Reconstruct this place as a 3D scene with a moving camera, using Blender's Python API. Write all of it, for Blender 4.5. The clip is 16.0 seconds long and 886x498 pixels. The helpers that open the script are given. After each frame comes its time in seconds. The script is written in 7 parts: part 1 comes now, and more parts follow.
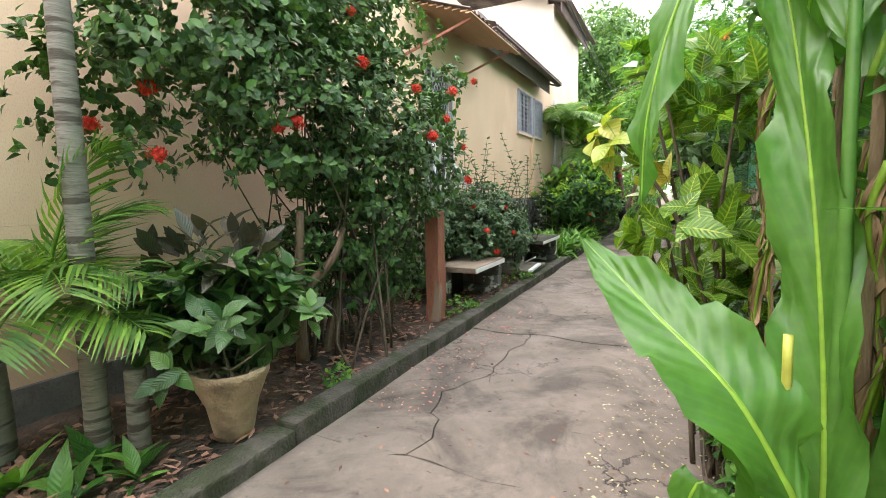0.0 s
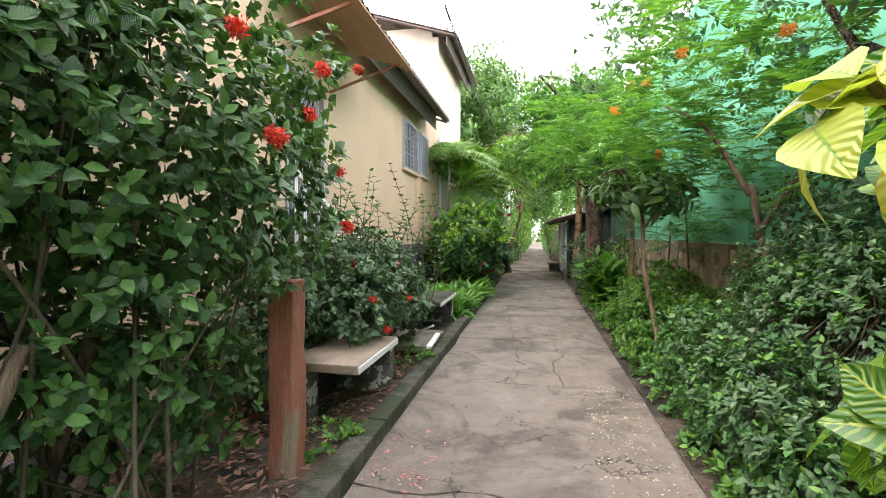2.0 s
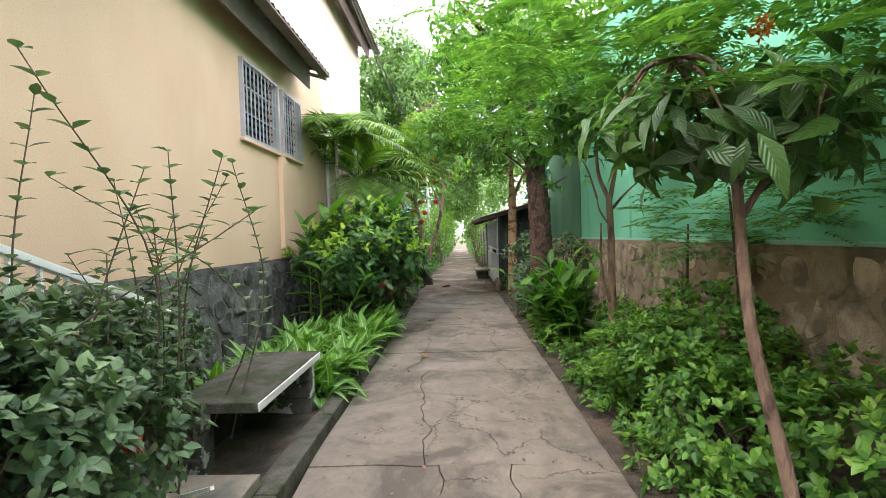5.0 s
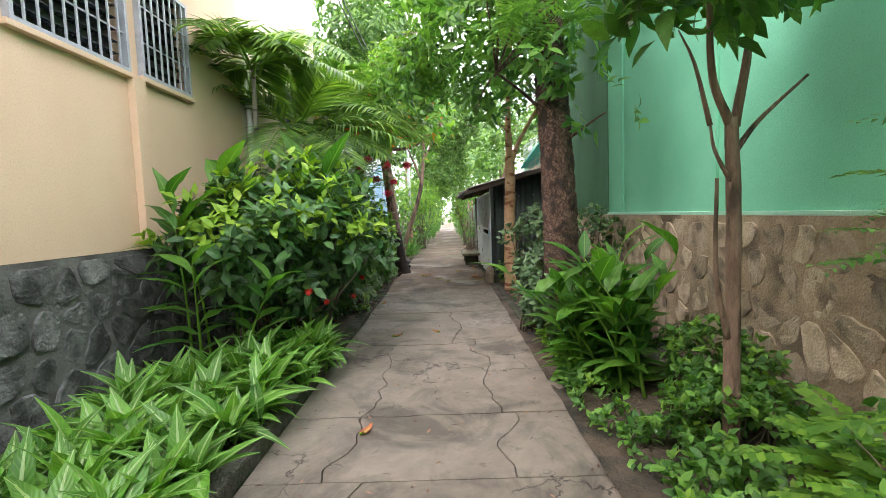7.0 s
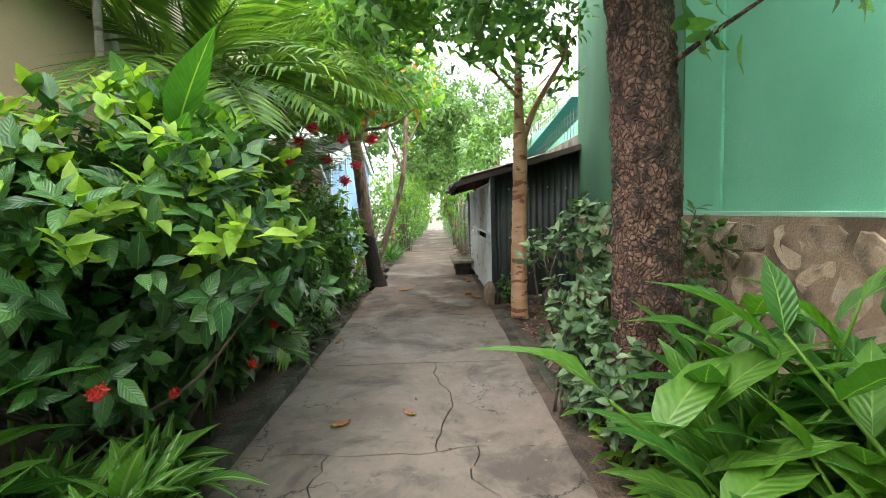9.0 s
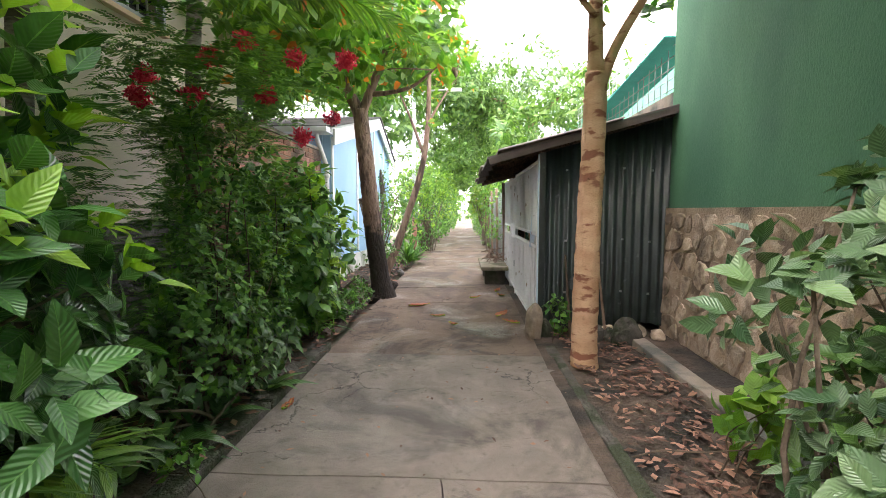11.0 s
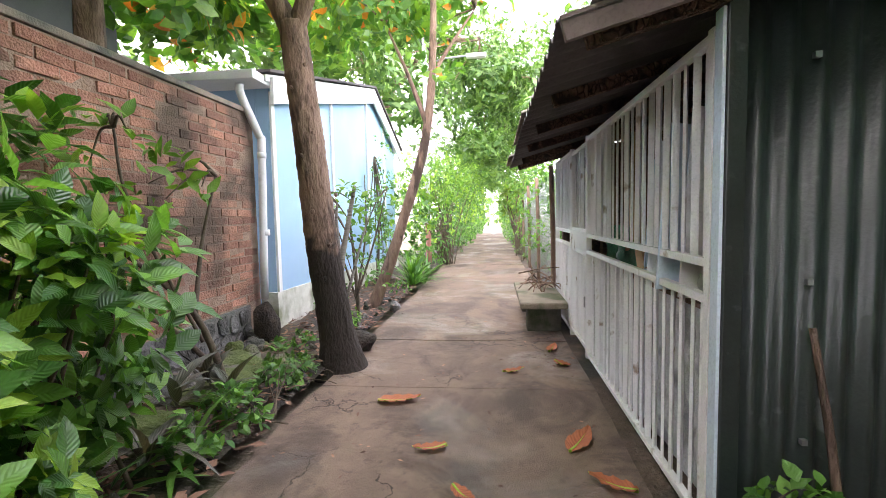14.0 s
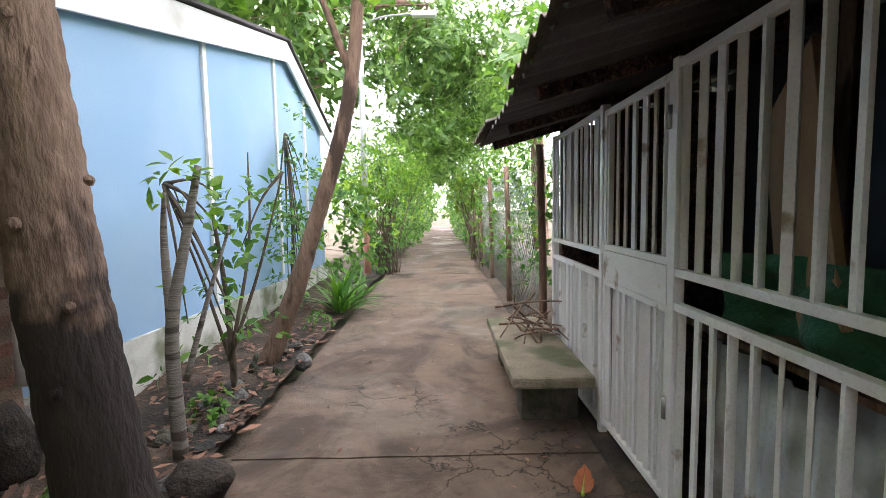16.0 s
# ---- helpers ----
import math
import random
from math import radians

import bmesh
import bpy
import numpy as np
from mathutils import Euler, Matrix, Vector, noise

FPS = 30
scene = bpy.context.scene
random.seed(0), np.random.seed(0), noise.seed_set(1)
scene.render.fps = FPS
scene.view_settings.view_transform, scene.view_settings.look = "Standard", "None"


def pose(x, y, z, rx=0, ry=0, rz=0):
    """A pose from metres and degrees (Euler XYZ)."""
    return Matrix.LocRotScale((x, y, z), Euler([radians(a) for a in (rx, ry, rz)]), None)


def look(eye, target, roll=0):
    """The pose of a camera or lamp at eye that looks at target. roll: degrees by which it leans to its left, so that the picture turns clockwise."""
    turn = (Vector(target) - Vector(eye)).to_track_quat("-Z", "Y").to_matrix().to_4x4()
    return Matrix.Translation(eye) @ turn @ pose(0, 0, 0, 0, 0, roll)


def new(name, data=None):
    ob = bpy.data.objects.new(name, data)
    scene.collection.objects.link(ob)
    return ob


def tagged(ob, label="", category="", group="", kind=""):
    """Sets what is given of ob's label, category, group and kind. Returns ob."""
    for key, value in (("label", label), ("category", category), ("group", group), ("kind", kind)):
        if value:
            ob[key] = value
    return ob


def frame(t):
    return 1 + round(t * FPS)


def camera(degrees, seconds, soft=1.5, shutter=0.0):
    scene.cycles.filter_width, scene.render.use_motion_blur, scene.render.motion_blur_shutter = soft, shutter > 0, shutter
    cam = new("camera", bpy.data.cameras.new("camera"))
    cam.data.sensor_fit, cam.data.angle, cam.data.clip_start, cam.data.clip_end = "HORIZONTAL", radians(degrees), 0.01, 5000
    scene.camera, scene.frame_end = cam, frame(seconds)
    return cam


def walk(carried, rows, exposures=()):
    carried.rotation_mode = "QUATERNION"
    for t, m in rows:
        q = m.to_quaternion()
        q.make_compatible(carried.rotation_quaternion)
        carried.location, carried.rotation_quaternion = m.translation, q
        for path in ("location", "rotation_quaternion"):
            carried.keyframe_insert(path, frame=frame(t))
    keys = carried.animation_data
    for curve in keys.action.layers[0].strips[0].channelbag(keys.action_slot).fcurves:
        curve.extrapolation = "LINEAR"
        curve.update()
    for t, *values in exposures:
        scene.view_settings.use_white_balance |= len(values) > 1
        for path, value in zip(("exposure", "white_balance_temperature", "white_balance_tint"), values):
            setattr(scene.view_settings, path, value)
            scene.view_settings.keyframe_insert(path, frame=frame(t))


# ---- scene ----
cam = camera(87.6, 16.0, soft=0.6)
PATH = [
    (0, (0.02, 0.024, 1.521), (-0.875, 1.796, 1.282), -1.0),
    (0.5, (-0.261, 0.39, 1.541), (-0.947, 2.254, 1.302), 0.6),
    (1, (-0.561, 0.824, 1.543), (-1.119, 2.735, 1.35), 0.9),
    (1.5, (-0.712, 1.389, 1.589), (-1.21, 3.323, 1.486), 0.8),
    (2, (-0.859, 1.936, 1.629), (-1.246, 3.897, 1.56), 0.4),
    (2.5, (-0.958, 2.432, 1.654), (-1.211, 4.415, 1.58), 0.4),
    (3, (-0.946, 3.039, 1.653), (-1.105, 5.032, 1.586), 0.1),
    (3.5, (-0.948, 3.703, 1.682), (-1.109, 5.695, 1.629), -0.5),
    (4, (-0.946, 4.371, 1.669), (-1.101, 6.365, 1.647), -1.0),
    (4.2, (-0.96, 4.625, 1.679), (-1.081, 6.622, 1.663), -1.0),
    (6.3, (-0.648, 7.672, 1.58), (-0.675, 9.665, 1.42), -2.4),
    (6.5, (-0.656, 7.961, 1.57), (-0.671, 9.955, 1.408), -2.5),
    (7, (-0.692, 8.666, 1.605), (-0.715, 10.66, 1.453), -2.1),
    (7.5, (-0.691, 9.341, 1.622), (-0.707, 11.334, 1.454), -1.5),
    (8, (-0.712, 10.025, 1.586), (-0.674, 12.016, 1.395), -1.0),
    (8.5, (-0.636, 10.691, 1.601), (-0.608, 12.681, 1.403), -0.7),
    (9, (-0.641, 11.309, 1.602), (-0.614, 13.302, 1.439), -1.6),
    (9.2, (-0.646, 11.569, 1.613), (-0.617, 13.563, 1.468), -1.8),
    (11.3, (-0.562, 13.994, 1.469), (-0.688, 15.982, 1.29), 0.1),
    (11.5, (-0.571, 14.202, 1.493), (-0.709, 16.189, 1.308), 0.1),
    (12, (-0.544, 14.795, 1.482), (-0.68, 16.783, 1.313), 0.2),
    (12.5, (-0.565, 15.432, 1.461), (-0.692, 17.424, 1.332), -0.1),
    (13, (-0.543, 16.1, 1.454), (-0.702, 18.091, 1.341), -0.4),
    (13.5, (-0.568, 16.738, 1.441), (-0.765, 18.724, 1.304), -1.0),
    (14, (-0.548, 17.366, 1.393), (-0.772, 19.348, 1.248), -1.2),
    (14.5, (-0.57, 17.965, 1.451), (-0.773, 19.948, 1.286), -1.0),
    (15, (-0.6, 18.54, 1.457), (-0.738, 20.529, 1.298), -0.6),
    (15.5, (-0.62, 19.16, 1.466), (-0.675, 21.153, 1.319), -0.6),
    (16, (-0.712, 19.768, 1.474), (-0.705, 21.761, 1.3), -1.1),
]
EXPOSURE = [(0.0, 1.25, 6550, 14), (4.2, 1.3, 6550, 14), (6.5, 1.55, 6600, 15), (8.0, 1.55, 6500, 12), (9.2, 1.8, 6500, 12), (11.5, 2.1, 6700, 22),
            (13.0, 2.3, 6650, 24), (14.5, 2.4, 6500, 24), (15.2, 2.15, 6450, 23), (16.0, 1.65, 6600, 21)]
walk(cam, [(t, look(eye, target, roll)) for t, eye, target, roll in PATH], EXPOSURE)

# ---- daylight ----
world = bpy.data.worlds.new("sky")
scene.world = world
world.use_nodes = True
wn = world.node_tree
sky = wn.nodes.new("ShaderNodeTexSky")
sky.sky_type = "NISHITA"
sky.sun_disc = False
sky.sun_elevation, sky.sun_rotation = radians(57), radians(231)
sky.air_density, sky.dust_density = 1.0, 2.5
cloud = wn.nodes.new("ShaderNodeTexNoise")
cloud.inputs["Scale"].default_value = 2.2
cloud.inputs["Detail"].default_value = 6
cramp = wn.nodes.new("ShaderNodeValToRGB")
cramp.color_ramp.elements[0].position, cramp.color_ramp.elements[1].position = 0.30, 0.62
cmix = wn.nodes.new("ShaderNodeMix")
cmix.data_type = "RGBA"
wn.links.new(cloud.outputs["Fac"], cramp.inputs["Fac"])
wn.links.new(cramp.outputs["Color"], cmix.inputs[0])
wn.links.new(sky.outputs["Color"], cmix.inputs[6])
cmix.inputs[7].default_value = (20.2, 20.5, 20.9, 1)
wn.links.new(cmix.outputs[2], wn.nodes["Background"].inputs["Color"])
wn.nodes["Background"].inputs["Strength"].default_value = 0.15
sun = new("sun", bpy.data.lights.new("sun", "SUN"))
sun.data.energy, sun.data.angle, sun.data.color = 1.3, radians(45), (1.0, 0.95, 0.87)
sun.matrix_basis = look((0, 0, 30), (15.0, 12.0, 0))

# ---- materials ----


def surface(name, c1, c2, scale=6.0, rough=0.8, bump=0.3, fine=60.0, c3=None, scale3=1.2, low=0.5, high=0.65, metal=0.0, stretch=(1, 1, 1), rough3=None, per_piece=0.0, cells=0.0):
    m = bpy.data.materials.new(name)
    m.use_nodes = True
    nt = m.node_tree
    b = nt.nodes["Principled BSDF"]
    co = nt.nodes.new("ShaderNodeTexCoord")
    mp = nt.nodes.new("ShaderNodeMapping")
    mp.inputs["Scale"].default_value = stretch
    geo = nt.nodes.new("ShaderNodeNewGeometry")
    nt.links.new(geo.outputs["Position"], mp.inputs["Vector"])

    def tex(s, detail=5.0):
        n = nt.nodes.new("ShaderNodeTexNoise")
        n.inputs["Scale"].default_value, n.inputs["Detail"].default_value = s, detail
        nt.links.new(mp.outputs["Vector"], n.inputs["Vector"])
        return n.outputs["Fac"]

    def mixed(f, a, c):
        n = nt.nodes.new("ShaderNodeMix")
        n.data_type = "RGBA"
        nt.links.new(f, n.inputs[0])
        for k, v in ((6, a), (7, c)):
            if isinstance(v, tuple):
                n.inputs[k].default_value = (*v, 1)
            else:
                nt.links.new(v, n.inputs[k])
        return n.outputs[2]

    def ramp(f, lo, hi):
        n = nt.nodes.new("ShaderNodeMapRange")
        n.inputs["From Min"].default_value, n.inputs["From Max"].default_value = lo, hi
        nt.links.new(f, n.inputs["Value"])
        return n.outputs["Result"]

    col = mixed(ramp(tex(scale), 0.3, 0.7), c1, c2)
    grain = tex(fine, 3.0)
    dark = tuple(0.72 * v for v in c1)
    n = nt.nodes.new("ShaderNodeMath")
    n.operation = "MULTIPLY"
    nt.links.new(ramp(grain, 0.5, 0.8), n.inputs[0])
    n.inputs[1].default_value = 0.6
    col = mixed(n.outputs[0], col, dark)
    if c3:
        f3 = ramp(tex(scale3, 7.0), low, high)
        col = mixed(f3, col, c3)
        if rough3 is not None:
            r = nt.nodes.new("ShaderNodeMapRange")
            r.inputs["To Min"].default_value, r.inputs["To Max"].default_value = rough, rough3
            nt.links.new(f3, r.inputs["Value"])
            nt.links.new(r.outputs["Result"], b.inputs["Roughness"])
    edge = None
    if cells:
        vo = nt.nodes.new("ShaderNodeTexVoronoi")
        vo.feature = "DISTANCE_TO_EDGE"
        vo.inputs["Scale"].default_value = cells
        wn2 = nt.nodes.new("ShaderNodeTexNoise")
        wn2.inputs["Scale"].default_value = cells * 0.5
        nt.links.new(mp.outputs["Vector"], wn2.inputs["Vector"])
        bend = nt.nodes.new("ShaderNodeMix")
        bend.data_type, bend.blend_type = "RGBA", "LINEAR_LIGHT"
        bend.inputs[0].default_value = 1.1 / cells
        nt.links.new(mp.outputs["Vector"], bend.inputs[6])
        nt.links.new(wn2.outputs["Color"], bend.inputs[7])
        nt.links.new(bend.outputs[2], vo.inputs["Vector"])
        edge = ramp(vo.outputs["Distance"], 0.0, 0.16)
        col = mixed(edge, tuple(0.4 * v for v in c1), col)
    if per_piece:
        oi = nt.nodes.new("ShaderNodeObjectInfo")
        add = nt.nodes.new("ShaderNodeMath")
        add.operation = "ADD"
        nt.links.new(oi.outputs["Random"], add.inputs[0])
        nt.links.new(geo.outputs["Random Per Island"], add.inputs[1])
        fr = nt.nodes.new("ShaderNodeMath")
        fr.operation = "FRACT"
        nt.links.new(add.outputs[0], fr.inputs[0])
        hs = nt.nodes.new("ShaderNodeHueSaturation")
        mr = nt.nodes.new("ShaderNodeMapRange")
        mr.inputs["To Min"].default_value, mr.inputs["To Max"].default_value = 1 - per_piece, 1 + per_piece
        nt.links.new(fr.outputs[0], mr.inputs["Value"])
        nt.links.new(mr.outputs["Result"], hs.inputs["Value"])
        nt.links.new(col, hs.inputs["Color"])
        col = hs.outputs["Color"]
    nt.links.new(col, b.inputs["Base Color"])
    if rough3 is None:
        b.inputs["Roughness"].default_value = rough
    b.inputs["Metallic"].default_value = metal
    bp = nt.nodes.new("ShaderNodeBump")
    bp.inputs["Strength"].default_value, bp.inputs["Distance"].default_value = bump, 0.02
    ad = nt.nodes.new("ShaderNodeMath")
    ad.operation = "ADD"
    nt.links.new(grain, ad.inputs[0])
    nt.links.new(tex(scale * 2), ad.inputs[1])
    height = ad.outputs[0]
    if cells:
        a2 = nt.nodes.new("ShaderNodeMath")
        a2.operation = "MULTIPLY_ADD"
        nt.links.new(edge, a2.inputs[0])
        a2.inputs[1].default_value = 0.7
        nt.links.new(height, a2.inputs[2])
        height = a2.outputs[0]
    nt.links.new(height, bp.inputs["Height"])
    nt.links.new(bp.outputs["Normal"], b.inputs["Normal"])
    return m


def foliage(name, c1, c2, vein=None, veins=0.0, rough=0.42, through_light=0.3, vein_width=0.12, pattern=9.0):
    """A leaf: its colour varies from leaf to leaf; a paler midrib and side veins where asked."""
    m = bpy.data.materials.new(name)
    m.use_nodes = True
    nt = m.node_tree
    b = nt.nodes["Principled BSDF"]
    geo = nt.nodes.new("ShaderNodeNewGeometry")
    cr = nt.nodes.new("ShaderNodeValToRGB")
    e = cr.color_ramp.elements
    e[0].color, e[1].color = (*c1, 1), (*c2, 1)
    e[0].position, e[1].position = 0.1, 0.95
    mid = e.new(0.6)
    mid.color = (*[0.6 * a + 0.4 * c for a, c in zip(c1, c2)], 1)
    nt.links.new(geo.outputs["Random Per Island"], cr.inputs["Fac"])
    col = cr.outputs["Color"]
    ns = nt.nodes.new("ShaderNodeTexNoise")
    ns.inputs["Scale"].default_value = 25
    nt.links.new(geo.outputs["Position"], ns.inputs["Vector"])
    mr = nt.nodes.new("ShaderNodeMapRange")
    mr.inputs["To Min"].default_value, mr.inputs["To Max"].default_value = 0.7, 1.3
    nt.links.new(ns.outputs["Fac"], mr.inputs["Value"])
    hs = nt.nodes.new("ShaderNodeHueSaturation")
    nt.links.new(col, hs.inputs["Color"])
    nt.links.new(mr.outputs["Result"], hs.inputs["Value"])
    col = hs.outputs["Color"]
    uv = nt.nodes.new("ShaderNodeUVMap")
    sep = nt.nodes.new("ShaderNodeSeparateXYZ")
    nt.links.new(uv.outputs["UV"], sep.inputs[0])

    def op(kind, a, c=0.0, d=None):
        n = nt.nodes.new("ShaderNodeMath")
        n.operation = kind
        for k, v in enumerate((a, c, d)):
            if v is None:
                continue
            if isinstance(v, (int, float)):
                n.inputs[k].default_value = v
            else:
                nt.links.new(v, n.inputs[k])
        return n.outputs[0]

    side = op("ABSOLUTE", op("SUBTRACT", sep.outputs[0], 0.5))
    if vein:
        rib = op("LESS_THAN", side, vein_width * 0.5)
        if veins:
            wave = op("SINE", op("MULTIPLY", op("SUBTRACT", sep.outputs[1], op("MULTIPLY", side, 0.35)), pattern * 6.283))
            rib = op("MAXIMUM", rib, op("MULTIPLY", op("GREATER_THAN", wave, 0.55), veins))
        mx = nt.nodes.new("ShaderNodeMix")
        mx.data_type = "RGBA"
        nt.links.new(rib, mx.inputs[0])
        nt.links.new(col, mx.inputs[6])
        mx.inputs[7].default_value = (*vein, 1)
        col = mx.outputs[2]
    bp = nt.nodes.new("ShaderNodeBump")
    bp.inputs["Strength"].default_value, bp.inputs["Distance"].default_value = 0.35, 0.004
    wv = op("SINE", op("MULTIPLY", op("SUBTRACT", sep.outputs[1], op("MULTIPLY", side, 0.5)), 60.0))
    nt.links.new(wv, bp.inputs["Height"])
    nt.links.new(bp.outputs["Normal"], b.inputs["Normal"])
    nt.links.new(col, b.inputs["Base Color"])
    b.inputs["Roughness"].default_value = rough
    tr = nt.nodes.new("ShaderNodeBsdfTranslucent")
    warm = nt.nodes.new("ShaderNodeMix")
    warm.data_type, warm.blend_type = "RGBA", "MULTIPLY"
    warm.inputs[0].default_value = 1
    nt.links.new(col, warm.inputs[6])
    warm.inputs[7].default_value = (1.6, 1.7, 0.75, 1)
    nt.links.new(warm.outputs[2], tr.inputs["Color"])
    ms = nt.nodes.new("ShaderNodeMixShader")
    ms.inputs[0].default_value = through_light
    nt.links.new(b.outputs[0], ms.inputs[1])
    nt.links.new(tr.outputs[0], ms.inputs[2])
    nt.links.new(ms.outputs[0], nt.nodes["Material Output"].inputs["Surface"])
    return m




def footpath(name, pale, mid, dark, wet):
    """Old trodden concrete: mottled, with dark stains, worn pale patches, grit and hair cracks; damp places are smoother."""
    m = bpy.data.materials.new(name)
    m.use_nodes = True
    nt = m.node_tree
    b = nt.nodes["Principled BSDF"]
    geo = nt.nodes.new("ShaderNodeNewGeometry")

    def tex(s, detail=6.0, rough=0.6, warp=0.0):
        n = nt.nodes.new("ShaderNodeTexNoise")
        for k, v in (("Scale", s), ("Detail", detail), ("Roughness", rough), ("Distortion", warp)):
            n.inputs[k].default_value = v
        nt.links.new(geo.outputs["Position"], n.inputs["Vector"])
        return n

    def span(f, lo, hi, to0=0.0, to1=1.0):
        n = nt.nodes.new("ShaderNodeMapRange")
        for k, v in (("From Min", lo), ("From Max", hi), ("To Min", to0), ("To Max", to1)):
            n.inputs[k].default_value = v
        nt.links.new(f, n.inputs["Value"])
        return n.outputs["Result"]

    def mixed(f, a, c):
        n = nt.nodes.new("ShaderNodeMix")
        n.data_type = "RGBA"
        nt.links.new(f, n.inputs[0])
        for k, v in ((6, a), (7, c)):
            if isinstance(v, tuple):
                n.inputs[k].default_value = (*v, 1)
            else:
                nt.links.new(v, n.inputs[k])
        return n.outputs[2]

    def times(a, c):
        n = nt.nodes.new("ShaderNodeMath")
        n.operation = "MULTIPLY"
        for k, v in enumerate((a, c)):
            if isinstance(v, float):
                n.inputs[k].default_value = v
            else:
                nt.links.new(v, n.inputs[k])
        return n.outputs[0]

    col = mixed(span(tex(3.0, 10, 0.72, 0.4).outputs["Fac"], 0.36, 0.64), mid, pale)
    blot = span(tex(1.1, 9, 0.66, 0.8).outputs["Fac"], 0.50, 0.62)
    col = mixed(times(blot, 0.85), col, dark)
    spots = span(tex(9.0, 8, 0.75, 0.3).outputs["Fac"], 0.56, 0.68)
    col = mixed(times(spots, 0.7), col, dark)
    worn = span(tex(7.0, 9, 0.8).outputs["Fac"], 0.60, 0.70)
    col = mixed(times(worn, 0.6), col, tuple(1.35 * v for v in pale))
    grit = tex(140.0, 4, 0.7)
    col = mixed(span(grit.outputs["Fac"], 0.55, 0.75, 0.0, 0.55), col, tuple(0.5 * v for v in mid))
    # hair cracks: the edges of warped cells, in some places only
    wobble = tex(3.5, 5, 0.6)
    add = nt.nodes.new("ShaderNodeMix")
    add.data_type, add.blend_type = "RGBA", "LINEAR_LIGHT"
    add.inputs[0].default_value = 0.22
    nt.links.new(geo.outputs["Position"], add.inputs[6])
    nt.links.new(wobble.outputs["Color"], add.inputs[7])
    vo = nt.nodes.new("ShaderNodeTexVoronoi")
    vo.feature = "DISTANCE_TO_EDGE"
    vo.inputs["Scale"].default_value = 1.6
    nt.links.new(add.outputs[2], vo.inputs["Vector"])
    line = span(vo.outputs["Distance"], 0.003, 0.013, 1.0, 0.0)
    crack = times(line, span(tex(0.7, 3).outputs["Fac"], 0.50, 0.56))
    col = mixed(times(crack, 0.85), col, tuple(0.3 * v for v in dark))
    nt.links.new(col, b.inputs["Base Color"])
    moist = span(tex(0.8, 6, 0.6, 0.5).outputs["Fac"], 0.50, 0.64)
    nt.links.new(span(moist, 0.0, 1.0, 0.85, wet), b.inputs["Roughness"])
    h = nt.nodes.new("ShaderNodeMath")
    h.operation = "MULTIPLY_ADD"
    nt.links.new(crack, h.inputs[0])
    h.inputs[1].default_value = -1.2
    g = nt.nodes.new("ShaderNodeMath")
    g.operation = "ADD"
    nt.links.new(grit.outputs["Fac"], g.inputs[0])
    nt.links.new(tex(22.0, 8, 0.75).outputs["Fac"], g.inputs[1])
    nt.links.new(g.outputs[0], h.inputs[2])
    bp = nt.nodes.new("ShaderNodeBump")
    bp.inputs["Strength"].default_value, bp.inputs["Distance"].default_value = 0.7, 0.012
    nt.links.new(h.outputs[0], bp.inputs["Height"])
    nt.links.new(bp.outputs["Normal"], b.inputs["Normal"])
    return m


CONCRETE = footpath("path_concrete", (0.25, 0.205, 0.17), (0.17, 0.138, 0.114), (0.082, 0.066, 0.055), 0.5)
CONCRETE_BROWN = footpath("earth_stained_concrete", (0.200, 0.138, 0.102), (0.132, 0.089, 0.065), (0.056, 0.039, 0.030), 0.28)
CONCRETE_OLD = surface("weathered_concrete", (0.20, 0.165, 0.13), (0.30, 0.25, 0.20), 5, 0.9, 0.4, 80, (0.10, 0.10, 0.085), 2.5, 0.48, 0.6)
KERB = surface("mossy_kerb", (0.06, 0.055, 0.045), (0.12, 0.108, 0.088), 9, 0.95, 1.0, 60, (0.038, 0.046, 0.022), 4, 0.47, 0.6)
MOSSY = surface("mossy_slab", (0.19, 0.16, 0.12), (0.29, 0.25, 0.19), 5, 0.9, 0.6, 70, (0.09, 0.10, 0.05), 3, 0.48, 0.62)
SOIL = surface("dark_soil", (0.068, 0.047, 0.035), (0.125, 0.088, 0.064), 9, 0.95, 1.0, 50, (0.03, 0.025, 0.02), 2, 0.45, 0.6)
EARTH = surface("bare_earth", (0.12, 0.09, 0.065), (0.19, 0.15, 0.11), 5, 0.95, 0.8, 40, (0.06, 0.07, 0.03), 0.5, 0.5, 0.6)
CREAM = surface("cream_plaster", (0.67, 0.47, 0.325), (0.73, 0.53, 0.375), 1.5, 0.85, 0.15, 120, (0.54, 0.375, 0.255), 0.7, 0.55, 0.8, stretch=(1, 1, 0.5))
CREAM_PALE = surface("pale_plaster", (0.60, 0.51, 0.41), (0.66, 0.57, 0.47), 1.5, 0.85, 0.15, 120, (0.48, 0.40, 0.31), 0.7, 0.55, 0.8)
GREEN = surface("green_plaster", (0.175, 0.54, 0.36), (0.21, 0.59, 0.40), 1.3, 0.75, 0.2, 90, (0.135, 0.45, 0.29), 0.6, 0.5, 0.75)
GREEN_DEEP = surface("deep_green_wall", (0.052, 0.165, 0.088), (0.078, 0.215, 0.116), 1.6, 0.8, 0.25, 90, (0.045, 0.14, 0.08), 1.1, 0.46, 0.66, stretch=(1, 1, 0.4))
GREEN_PALE = surface("pale_green_edge", (0.30, 0.58, 0.46), (0.36, 0.62, 0.50), 3, 0.8, 0.2)
